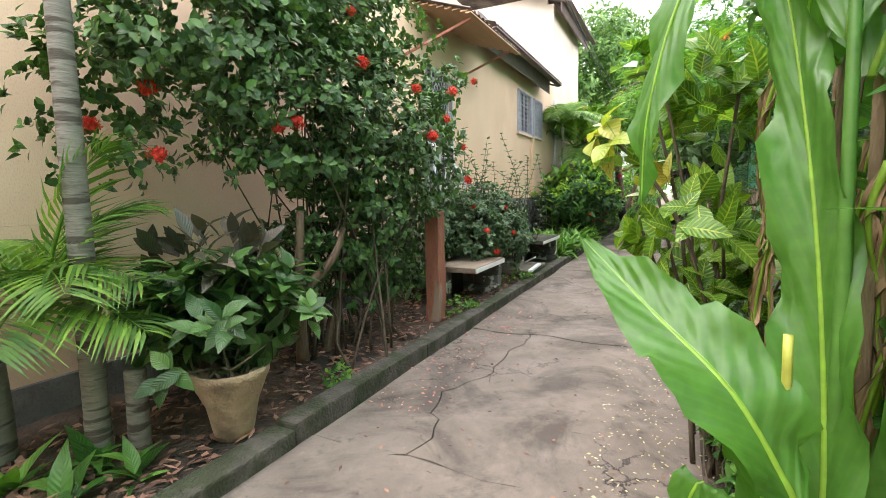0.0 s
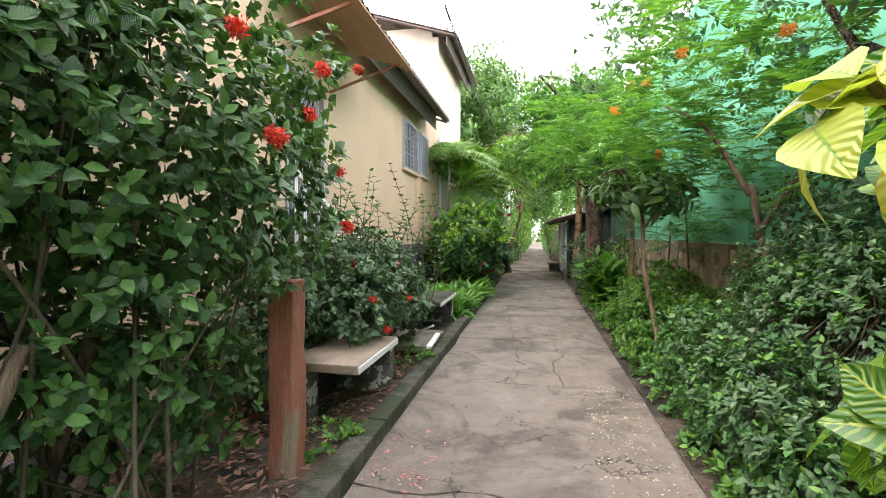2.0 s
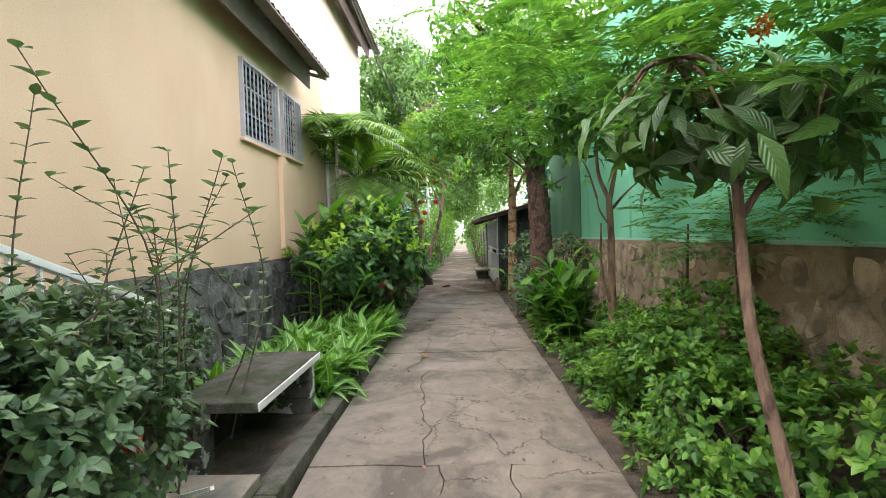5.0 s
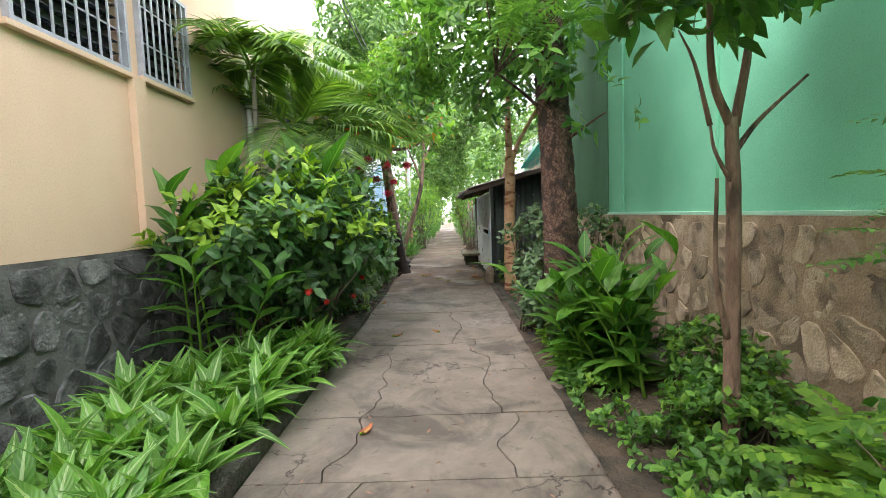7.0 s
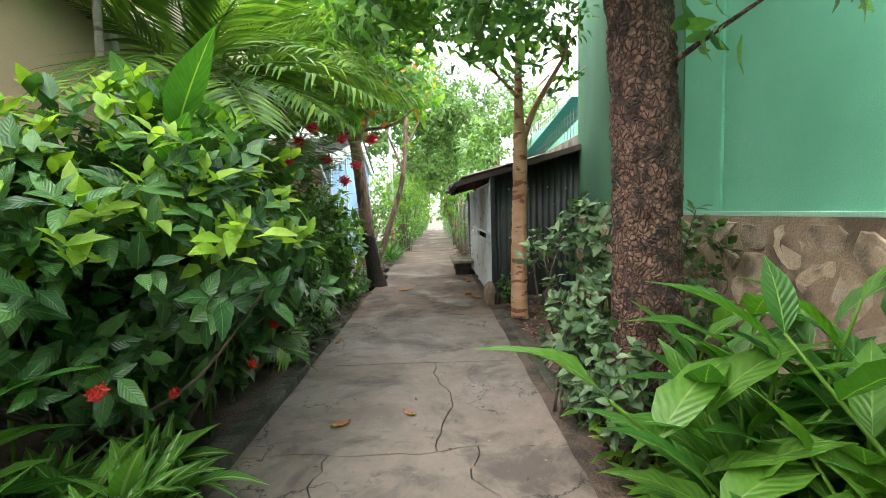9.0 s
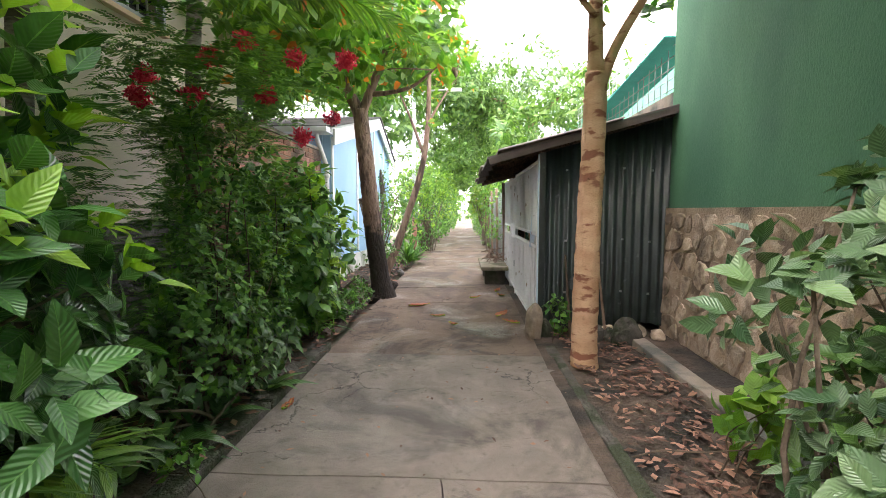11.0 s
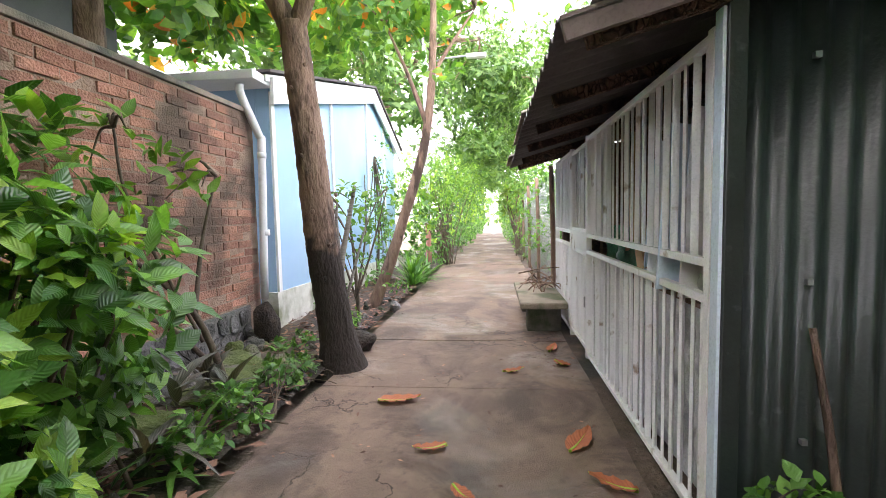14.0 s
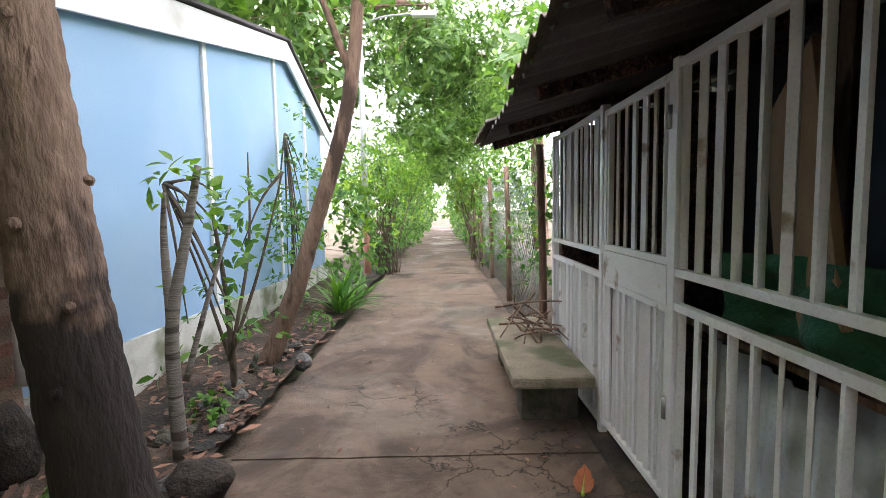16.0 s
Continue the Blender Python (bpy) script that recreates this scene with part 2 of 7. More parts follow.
MORTAR = surface("stone_mortar", (0.25, 0.18, 0.12), (0.38, 0.285, 0.20), 6, 0.95, 0.6, 50, (0.13, 0.095, 0.065), 2.2, 0.5, 0.62)
MORTAR_DARK = surface("dark_mortar", (0.12, 0.115, 0.11), (0.18, 0.175, 0.165), 4, 0.95, 0.7, 50, (0.05, 0.05, 0.045), 1.4, 0.5, 0.65)
STONE = surface("tan_rubble", (0.33, 0.24, 0.16), (0.47, 0.38, 0.29), 9, 0.9, 0.55, 60, (0.17, 0.13, 0.095), 4.0, 0.5, 0.62, per_piece=0.32)
STONE_DARK = surface("grey_rubble", (0.10, 0.10, 0.10), (0.21, 0.205, 0.20), 9, 0.95, 1.0, 40, (0.05, 0.05, 0.047), 4.0, 0.46, 0.6, per_piece=0.35)
BRICK = surface("red_brick", (0.31, 0.135, 0.092), (0.43, 0.22, 0.155), 7, 0.9, 0.9, 60, (0.10, 0.065, 0.047), 1.3, 0.46, 0.62, per_piece=0.38)
BRICK_MORTAR = surface("old_red_mortar", (0.25, 0.165, 0.12), (0.36, 0.26, 0.20), 8, 0.95, 0.8, 60, (0.10, 0.07, 0.052), 1.3, 0.48, 0.64)
BLUE = surface("pale_blue_paint", (0.28, 0.46, 0.68), (0.32, 0.50, 0.70), 1.2, 0.7, 0.1, 90, (0.38, 0.53, 0.69), 0.6, 0.5, 0.8)
WHITE = surface("white_paint", (0.72, 0.73, 0.74), (0.80, 0.80, 0.80), 4, 0.6, 0.1, 90, (0.55, 0.54, 0.52), 2, 0.58, 0.72)
WHITE_STAINED = surface("stained_white_plinth", (0.55, 0.55, 0.50), (0.72, 0.72, 0.68), 5, 0.8, 0.3, 70, (0.22, 0.24, 0.16), 2.2, 0.48, 0.64)
WHITE_METAL = surface("white_painted_iron", (0.84, 0.84, 0.85), (0.89, 0.89, 0.90), 8, 0.45, 0.1, 90, (0.36, 0.28, 0.22), 6, 0.64, 0.72)
GRILLE = surface("grille_paint", (0.33, 0.34, 0.39), (0.44, 0.45, 0.50), 8, 0.5, 0.1)
BLACK_SHEET = surface("black_sheet", (0.012, 0.019, 0.018), (0.024, 0.034, 0.032), 5, 0.36, 0.1, 60, (0.07, 0.08, 0.08), 9, 0.64, 0.72)
ROOF_SHEET = surface("weathered_roof_sheet", (0.16, 0.13, 0.11), (0.25, 0.21, 0.18), 5, 0.85, 0.3, 60, (0.07, 0.055, 0.05), 1.4, 0.45, 0.62)
ROOF_UNDER = surface("purple_brown_boards", (0.14, 0.105, 0.10), (0.20, 0.15, 0.14), 5, 0.8, 0.2)
DARK_ROOF = surface("old_dark_roof", (0.075, 0.068, 0.07), (0.13, 0.118, 0.12), 4, 0.75, 0.35, 50, (0.045, 0.04, 0.04), 1.5)
RED_WOOD = surface("flaking_red_wood", (0.27, 0.095, 0.06), (0.36, 0.14, 0.09), 8, 0.85, 0.6, 60, (0.30, 0.22, 0.16), 6, 0.56, 0.62, stretch=(1, 1, 0.25))
AWNING_WOOD = surface("orange_boards", (0.42, 0.24, 0.14), (0.50, 0.31, 0.19), 5, 0.8, 0.3, stretch=(1, 0.3, 1))
BARK = surface("brown_bark", (0.15, 0.093, 0.066), (0.28, 0.185, 0.135), 11, 0.95, 1.0, 45, (0.075, 0.048, 0.036), 7, 0.53, 0.62, stretch=(1, 1, 0.3))
BARK_DARK = surface("dark_scaly_bark", (0.115, 0.062, 0.045), (0.23, 0.135, 0.098), 14, 0.95, 1.0, 45, (0.05, 0.033, 0.027), 9, 0.5, 0.6, stretch=(1, 1, 0.75), cells=30.0)
BARK_PALE = surface("peeled_tan_bark", (0.46, 0.25, 0.135), (0.62, 0.40, 0.25), 4, 0.8, 0.3, 60, (0.23, 0.085, 0.045), 6.0, 0.55, 0.615, stretch=(0.8, 0.8, 1.9))
BARK_GREY = surface("grey_ringed_bark", (0.19, 0.17, 0.145), (0.31, 0.285, 0.25), 6, 0.9, 0.6, 50, (0.09, 0.075, 0.06), 6, 0.52, 0.6, stretch=(0.35, 0.35, 3.0))
BARK_CHARRED = surface("fire_blackened_bark", (0.15, 0.093, 0.066), (0.28, 0.185, 0.135), 11, 0.95, 1.0, 45, (0.075, 0.048, 0.036), 7, 0.53, 0.62, stretch=(1, 1, 0.3))


def burn(m, top):
    """Soot on the lowest part of a trunk, with a ragged upper edge."""
    nt = m.node_tree
    b = nt.nodes["Principled BSDF"]
    old = b.inputs["Base Color"].links[0].from_socket
    geo = nt.nodes.new("ShaderNodeNewGeometry")
    sep = nt.nodes.new("ShaderNodeSeparateXYZ")
    nt.links.new(geo.outputs["Position"], sep.inputs[0])
    n = nt.nodes.new("ShaderNodeTexNoise")
    n.inputs["Scale"].default_value, n.inputs["Detail"].default_value = 6.0, 7.0
    nt.links.new(geo.outputs["Position"], n.inputs["Vector"])
    k = nt.nodes.new("ShaderNodeMath")
    k.operation = "MULTIPLY_ADD"
    nt.links.new(n.outputs["Fac"], k.inputs[0])
    k.inputs[1].default_value = 1.1
    nt.links.new(sep.outputs[2], k.inputs[2])
    mr = nt.nodes.new("ShaderNodeMapRange")
    for key, v in (("From Min", top + 0.45), ("From Max", top + 0.68), ("To Min", 0.93), ("To Max", 0.0)):
        mr.inputs[key].default_value = v
    nt.links.new(k.outputs[0], mr.inputs["Value"])
    mx = nt.nodes.new("ShaderNodeMix")
    mx.data_type = "RGBA"
    nt.links.new(mr.outputs["Result"], mx.inputs[0])
    nt.links.new(old, mx.inputs[6])
    mx.inputs[7].default_value = (0.014, 0.011, 0.010, 1)
    nt.links.new(mx.outputs[2], b.inputs["Base Color"])


burn(BARK_CHARRED, 1.2)
TWIG = surface("twig_bark", (0.07, 0.052, 0.036), (0.13, 0.098, 0.066), 12, 0.9, 0.4)
DRY_STALK = surface("dry_brown_stalk", (0.13, 0.085, 0.05), (0.27, 0.19, 0.115), 9, 0.9, 0.6, stretch=(1, 1, 0.2))
CHAR = surface("charred_bark", (0.012, 0.010, 0.009), (0.05, 0.035, 0.026), 10, 0.9, 0.9)
CLAY = surface("eroded_clay", (0.36, 0.25, 0.16), (0.50, 0.37, 0.25), 7, 0.9, 0.8, 50, (0.16, 0.11, 0.07), 3, 0.5, 0.62)
PVC = surface("grey_white_pipe", (0.60, 0.62, 0.64), (0.70, 0.71, 0.72), 4, 0.45, 0.05, 90, (0.4, 0.4, 0.38), 3, 0.6, 0.75)
# near-black stands in for the shade inside rooms, windows and the shed
INTERIOR_SHADE = surface("interior_shade", (0.02, 0.022, 0.025), (0.04, 0.042, 0.046), 3, 0.4, 0.05)
LOUVRE = surface("louvre_glass", (0.05, 0.065, 0.08), (0.09, 0.11, 0.13), 4, 0.15, 0.02)
CARD = surface("cardboard", (0.38, 0.25, 0.14), (0.46, 0.32, 0.2), 3, 0.85, 0.1)
RAG = surface("grey_sheeting", (0.50, 0.52, 0.55), (0.72, 0.73, 0.75), 5, 0.4, 0.5, 60, (0.25, 0.26, 0.28), 4, 0.52, 0.62)
ZINC = surface("dull_zinc", (0.48, 0.50, 0.53), (0.62, 0.64, 0.67), 4, 0.45, 0.1, 70, (0.30, 0.29, 0.28), 3, 0.52, 0.66, metal=0.3)
PALE_BLUE_SHEET = surface("pale_blue_plastic", (0.55, 0.68, 0.80), (0.68, 0.78, 0.87), 2, 0.4, 0.1)
BLUE_BAG = surface("blue_plastic", (0.03, 0.16, 0.34), (0.06, 0.26, 0.48), 7, 0.4, 0.4)
TEAL_NET = surface("teal_sheet", (0.02, 0.30, 0.25), (0.03, 0.36, 0.3), 5, 0.7, 0.2)
GREEN_BAG = surface("green_plastic", (0.012, 0.10, 0.05), (0.03, 0.22, 0.11), 9, 0.45, 0.5)
STEEL = surface("dull_steel", (0.3, 0.31, 0.32), (0.42, 0.43, 0.44), 8, 0.4, 0.1, metal=0.8)
PINK = surface("faded_pink_paint", (0.48, 0.20, 0.16), (0.55, 0.26, 0.21), 6, 0.8, 0.2)
CABLE = surface("cable_rubber", (0.012, 0.012, 0.014), (0.02, 0.02, 0.022), 5, 0.6, 0.0)
DRY = foliage("dry_leaf", (0.20, 0.12, 0.065), (0.40, 0.27, 0.16), rough=0.8, through_light=0.1)
RUST_LEAF = foliage("orange_dead_leaf", (0.36, 0.10, 0.04), (0.44, 0.16, 0.07), (0.30, 0.08, 0.03), 0.5, rough=0.7, through_light=0.1)
LITTER = foliage("litter", (0.08, 0.042, 0.03), (0.37, 0.20, 0.14), rough=0.9, through_light=0.05)
PETAL_FALL = foliage("fallen_petal", (0.45, 0.16, 0.14), (0.62, 0.3, 0.26), rough=0.8, through_light=0.1)
POLLEN = foliage("fallen_yellow", (0.5, 0.42, 0.2), (0.68, 0.6, 0.38), rough=0.8, through_light=0.1)
L_LUSH = foliage("deep_green_broad_leaf", (0.026, 0.085, 0.024), (0.095, 0.225, 0.060), (0.11, 0.24, 0.07), 0.0, rough=0.30, through_light=0.25, vein_width=0.05)
L_DARK = foliage("dark_glossy_leaf", (0.034, 0.085, 0.025), (0.116, 0.232, 0.056), rough=0.30, through_light=0.22)
L_GREY = foliage("grey_green_leaf", (0.040, 0.092, 0.040), (0.145, 0.235, 0.105), rough=0.33, through_light=0.2)
L_MID = foliage("mid_green_leaf", (0.038, 0.125, 0.022), (0.165, 0.345, 0.060), rough=0.33, through_light=0.32)
L_BRIGHT = foliage("bright_green_leaf", (0.075, 0.19, 0.022), (0.22, 0.38, 0.05), rough=0.42, through_light=0.38)
L_LIME = foliage("lime_new_leaf", (0.20, 0.36, 0.035), (0.34, 0.50, 0.07), rough=0.42, through_light=0.42)
L_FERN = foliage("feathery_leaf", (0.055, 0.165, 0.030), (0.19, 0.37, 0.075), rough=0.42, through_light=0.28)
L_PALM = foliage("palm_leaf", (0.052, 0.137, 0.023), (0.208, 0.351, 0.052), rough=0.42, through_light=0.3)
L_BANANA = foliage("banana_leaf", (0.036, 0.135, 0.018), (0.115, 0.26, 0.034), (0.20, 0.34, 0.08), 0.06, rough=0.38, through_light=0.4, vein_width=0.05, pattern=22.0)
L_CROTON = foliage("croton_leaf", (0.055, 0.16, 0.02), (0.16, 0.30, 0.03), (0.36, 0.44, 0.07), 0.42, rough=0.30, through_light=0.28, vein_width=0.07, pattern=8.0)
L_CROTON_Y = foliage("yellow_croton_leaf", (0.30, 0.38, 0.05), (0.60, 0.48, 0.13), (0.16, 0.26, 0.03), 0.35, rough=0.35, through_light=0.3, vein_width=0.05, pattern=8.0)
L_STRIPE = foliage("striped_leaf", (0.062, 0.188, 0.022), (0.150, 0.350, 0.040), (0.32, 0.46, 0.19), 0.16, rough=0.33, through_light=0.3, vein_width=0.15, pattern=12.0)
L_PURPLE = foliage("purple_dark_leaf", (0.045, 0.053, 0.036), (0.150, 0.112, 0.090), rough=0.38, through_light=0.15)
L_ALMOND = foliage("almond_leaf", (0.05, 0.155, 0.022), (0.19, 0.33, 0.05), rough=0.4, through_light=0.42)
L_ORANGE = foliage("orange_leaf", (0.55, 0.14, 0.03), (0.65, 0.32, 0.05), rough=0.45, through_light=0.4)
L_FAR = foliage("far_leaf", (0.045, 0.12, 0.025), (0.17, 0.30, 0.07), rough=0.5, through_light=0.3)
F_RED = foliage("red_petal", (0.62, 0.035, 0.03), (0.78, 0.10, 0.06), rough=0.6, through_light=0.3)
F_PINK = foliage("crimson_petal", (0.60, 0.02, 0.08), (0.75, 0.06, 0.14), rough=0.6, through_light=0.3)
F_ORANGE = foliage("orange_petal", (0.70, 0.22, 0.04), (0.8, 0.36, 0.08), rough=0.6, through_light=0.3)

# ---- builders ----
rng = np.random.default_rng(7)


def part(name, bm, material, parent=None, label=""):
    """Links a bmesh, or a ready mesh, as one object under its thing."""
    if isinstance(bm, bmesh.types.BMesh):
        me = bpy.data.meshes.new(name)
        bm.to_mesh(me)
        bm.free()
    else:
        me = bm
    if not me.materials:
        me.materials.append(material)
    ob = new(name, me)
    if parent is not None:
        ob.parent = parent
        ob.matrix_parent_inverse = parent.matrix_basis.inverted()
    return tagged(ob, label)


def thing(name, at, label, category, group="", kind=""):
    ob = new(name)
    ob.empty_display_size = 0.1
    ob.matrix_basis = Matrix.Translation(at)
    return tagged(ob, label, category, group, kind)


def mesh_of(name, verts, faces, uvs=None, smooth=False):
    me = bpy.data.meshes.new(name)
    me.from_pydata([tuple(v) for v in verts], [], faces)
    if smooth:
        me.polygons.foreach_set("use_smooth", [True] * len(me.polygons))
    return me


def box(bm, x0, x1, y0, y1, z0, z1, bevel=0.0):
    vs = [bm.verts.new(p) for p in ((x0, y0, z0), (x1, y0, z0), (x1, y1, z0), (x0, y1, z0), (x0, y0, z1), (x1, y0, z1), (x1, y1, z1), (x0, y1, z1))]
    fs = [bm.faces.new([vs[i] for i in f]) for f in ((3, 2, 1, 0), (4, 5, 6, 7), (0, 1, 5, 4), (1, 2, 6, 5), (2, 3, 7, 6), (3, 0, 4, 7))]
    if bevel:
        es = list({e for f in fs for e in f.edges})
        bmesh.ops.bevel(bm, geom=es, offset=bevel, segments=2, affect="EDGES", profile=0.6)
    return bm


def boxed(x0, x1, y0, y1, z0, z1, bevel=0.0):
    return box(bmesh.new(), x0, x1, y0, y1, z0, z1, bevel)


def beam(a, b, w, h, bevel=0.0):
    """A bar of section w x h from a to b."""
    a, b = Vector(a), Vector(b)
    bm = boxed(-w / 2, w / 2, -h / 2, h / 2, 0, (b - a).length, bevel)
    bmesh.ops.transform(bm, matrix=Matrix.Translation(a) @ (b - a).to_track_quat("Z", "Y").to_matrix().to_4x4(), verts=bm.verts)
    return bm


def tubes(name, runs, sides=8, rough=0.0):
    """Tapered limbs: each run is (points, radii), smoothed and given a little unevenness."""
    V, F = [], []
    for pts, rad in runs:
        pts = [Vector(p) for p in pts]
        base = len(V)
        for i, p in enumerate(pts):
            d = (pts[min(i + 1, len(pts) - 1)] - pts[max(i - 1, 0)]).normalized()
            u = d.orthogonal().normalized() if abs(d.x) > 0.9 else d.cross(Vector((1, 0, 0))).normalized()
            w = d.cross(u)
            for k in range(sides):
                a = 2 * math.pi * k / sides
                r = rad[i] * (1 + rough * noise.noise(p * 9 + Vector((math.cos(a), math.sin(a), 0)) * 1.7))
                V.append(p + (u * math.cos(a) + w * math.sin(a)) * r)
        for i in range(len(pts) - 1):
            for k in range(sides):
                k2 = (k + 1) % sides
                F.append((base + i * sides + k, base + i * sides + k2, base + (i + 1) * sides + k2, base + (i + 1) * sides + k))
        F.append(tuple(base + (len(pts) - 1) * sides + k for k in range(sides)))
        F.append(tuple(base + k for k in reversed(range(sides))))
    return mesh_of(name, V, F, smooth=True)


def bent(points, n=8):
    """A smooth curve through the points."""
    P = [Vector(p) for p in points]
    P = [2 * P[0] - P[1]] + P + [2 * P[-1] - P[-2]]
    out = []
    for i in range(1, len(P) - 2):
        for k in range(n):
            t = k / n
            a, b, c, d = P[i - 1], P[i], P[i + 1], P[i + 2]
            out.append(0.5 * (2 * b + (c - a) * t + (2 * a - 5 * b + 4 * c - d) * t * t + (3 * b - a - 3 * c + d) * t ** 3))
    return out + [P[-2]]


def taper(points, r0, r1, n=6):
    c = bent(points, n)
    return c, [r0 + (r1 - r0) * i / (len(c) - 1) for i in range(len(c))]


def flared(points, r0, r1, n, root):
    """A trunk that widens towards its roots."""
    c, r = taper(points, r0, r1, n)
    return c, [q + root * max(0.0, 1 - (p.z - c[0].z) / 0.55) ** 2.2 for p, q in zip(c, r)]


def norm(a):
    return a / np.maximum(np.linalg.norm(a, axis=-1, keepdims=True), 1e-9)


def leaf_mesh(name, P, A, N, L, W, rows=4, droop=0.25, fold=0.25, belly=0.8, wavy=0.0):
    """Leaves as one mesh: base points P, axes A, upper sides N, lengths L, widths W. Folded on the midrib and drooping to the tip."""
    n = len(P)
    A = norm(np.asarray(A, float))
    S = norm(np.cross(A, N))
    N = np.cross(S, A)
    L, W = np.broadcast_to(L, n)[:, None], np.broadcast_to(W, n)[:, None]
    ts = np.linspace(0, 1, rows + 1)
    V = np.zeros((n, 3 * (rows + 1), 3))
    U = np.zeros((3 * (rows + 1), 2))
    dr = droop * (0.5 + rng.random((n, 1)))
    for i, t in enumerate(ts):
        w = 0.5 * math.sin(math.pi * min(0.985, max(0.02, t ** belly)))
        mid = P + A * L * (t - 0.25 * dr * t * t) - N * L * dr * t * t * 0.8
        for k, s in enumerate((-1, 0, 1)):
            wob = wavy * L * w * (rng.random((n, 1)) - 0.5) if s else 0
            V[:, 3 * i + k] = mid + S * W * w * s + N * (abs(s) * W * w * fold + wob)
            U[3 * i + k] = (0.5 + 0.5 * s, t)
    F = []
    for i in range(rows):
        for k in (0, 1):
            F.append((3 * i + k, 3 * i + k + 1, 3 * i + k + 4, 3 * i + k + 3))
    F = np.array(F)
    m = 3 * (rows + 1)
    faces = (F[None] + (np.arange(n) * m)[:, None, None]).reshape(-1, 4)
    me = bpy.data.meshes.new(name)
    me.vertices.add(n * m)
    me.vertices.foreach_set("co", V.reshape(-1).astype(np.float32))
    me.loops.add(faces.size)
    me.loops.foreach_set("vertex_index", faces.reshape(-1).astype(np.int32))
    me.polygons.add(len(faces))
    me.polygons.foreach_set("loop_start", np.arange(0, faces.size, 4, dtype=np.int32))
    me.polygons.foreach_set("loop_total", np.full(len(faces), 4, np.int32))
    me.polygons.foreach_set("use_smooth", np.ones(len(faces), bool))
    me.update(calc_edges=True)
    lay = me.uv_layers.new(name="UVMap")
    lay.data.foreach_set("uv", np.tile(U, (n, 1))[faces.reshape(-1)].reshape(-1).astype(np.float32))
    return me


def rosettes(C, D, k, spread=(0.5, 1.4), jitter=0.06):
    """k leaves about every clump: base, axis and upper side of each."""
    C, D = np.repeat(C, k, 0), np.repeat(norm(D), k, 0)
    n = len(C)
    ref = np.where(np.abs(D[:, 2:]) > 0.9, [[1.0, 0, 0]], [[0, 0, 1.0]])
    u = norm(np.cross(D, ref))
    v = np.cross(D, u)
    az = (np.arange(n) % k) * (2 * math.pi / k) * 1.0 + rng.random(n) * 1.5
    az = az[:, None]
    th = rng.uniform(spread[0], spread[1], (n, 1))
    R = u * np.cos(az) + v * np.sin(az)
    A = D * np.cos(th) + R * np.sin(th)
    N = D * np.sin(th) - R * np.cos(th) + np.array([0, 0, 0.6])
    return C + rng.normal(0, jitter, (n, 3)), A, N


def cloud_points(c, r, n, shell=0.6, seed=0, uneven=0.35, floor=-9.0):
    """Clump centres in an uneven ellipsoid with gaps, and the way out of it at each."""
    out_p, out_d = [], []
    while len(out_p) < n:
        d = norm(rng.normal(0, 1, 3))
        q = Vector((d[0] * 1.6 + seed * 3.1, d[1] * 1.6, d[2] * 1.6))
        k = 1 + uneven * noise.noise(q) + 0.5 * uneven * noise.noise(q * 2.7)
        s = (shell + (1 - shell) * rng.random() ** 0.6) * k
        p = np.array(c) + d * np.array(r) * s
        if p[2] < floor or noise.noise(Vector(p) * 2.1 + Vector((seed, 0, 0))) < -0.33:
            if rng.random() < 0.9:
                continue
        out_p.append(p)
        out_d.append(d / np.array(r) * min(r) + np.array([0, 0, 0.45]))
    return np.array(out_p), np.array(out_d)


def stems_to(base, C, count, r0, r1, spread=0.12):
    runs = []
    for p in C[rng.permutation(len(C))[:count]]:
        b = np.array(base) + np.array([rng.normal(0, spread), rng.normal(0, spread), 0])
        m = b * 0.45 + p * 0.55 + rng.normal(0, 0.07, 3)
        m[2] = b[2] + (p[2] - b[2]) * 0.6
        runs.append(taper((b, b * 0.8 + p * 0.2 + np.array([0, 0, 0.1 * (p[2] - b[2])]), m, p), r0, r1, 3))
    return runs


def roughen(ob, scale, depth, high=99.0):
    """Bark plates: sinks the seams between cells of the given scale into a dense trunk."""
    me = ob.data
    for v in me.vertices:
        if v.co.z > high:
            continue
        q = Vector((v.co.x * scale[0], v.co.y * scale[1], v.co.z * scale[2]))
        q += 0.35 * noise.noise_vector(q * 0.7)
        d = noise.voronoi(q)[0]
        e = min(1.0, (d[1] - d[0]) * 2.6)
        v.co += v.normal * depth * (e - 1 + 0.5 * noise.noise(q * 2.3))
    me.update()


def flower_head(name, at, size, material, parent, petals=60, label=""):
    """A round head of many small four-petal stars on short tubes."""
    D = norm(rng.normal(0, 1, (petals, 3)) + np.array([*rng.normal(0, 0.4, 2), 0.35]))
    P = np.array(at) + D * size * rng.uniform(0.25, 0.8, (petals, 1)) * np.array([1, 1, 0.75])
    p, a, nn = rosettes(P, D, 4, (0.6, 1.4), size * 0.10)
    me = leaf_mesh(name, p, a, nn, size * rng.uniform(0.3, 0.6, len(p)), size * 0.2, 2, 0.3, 0.1)
    return part(name, me, material, parent, label)


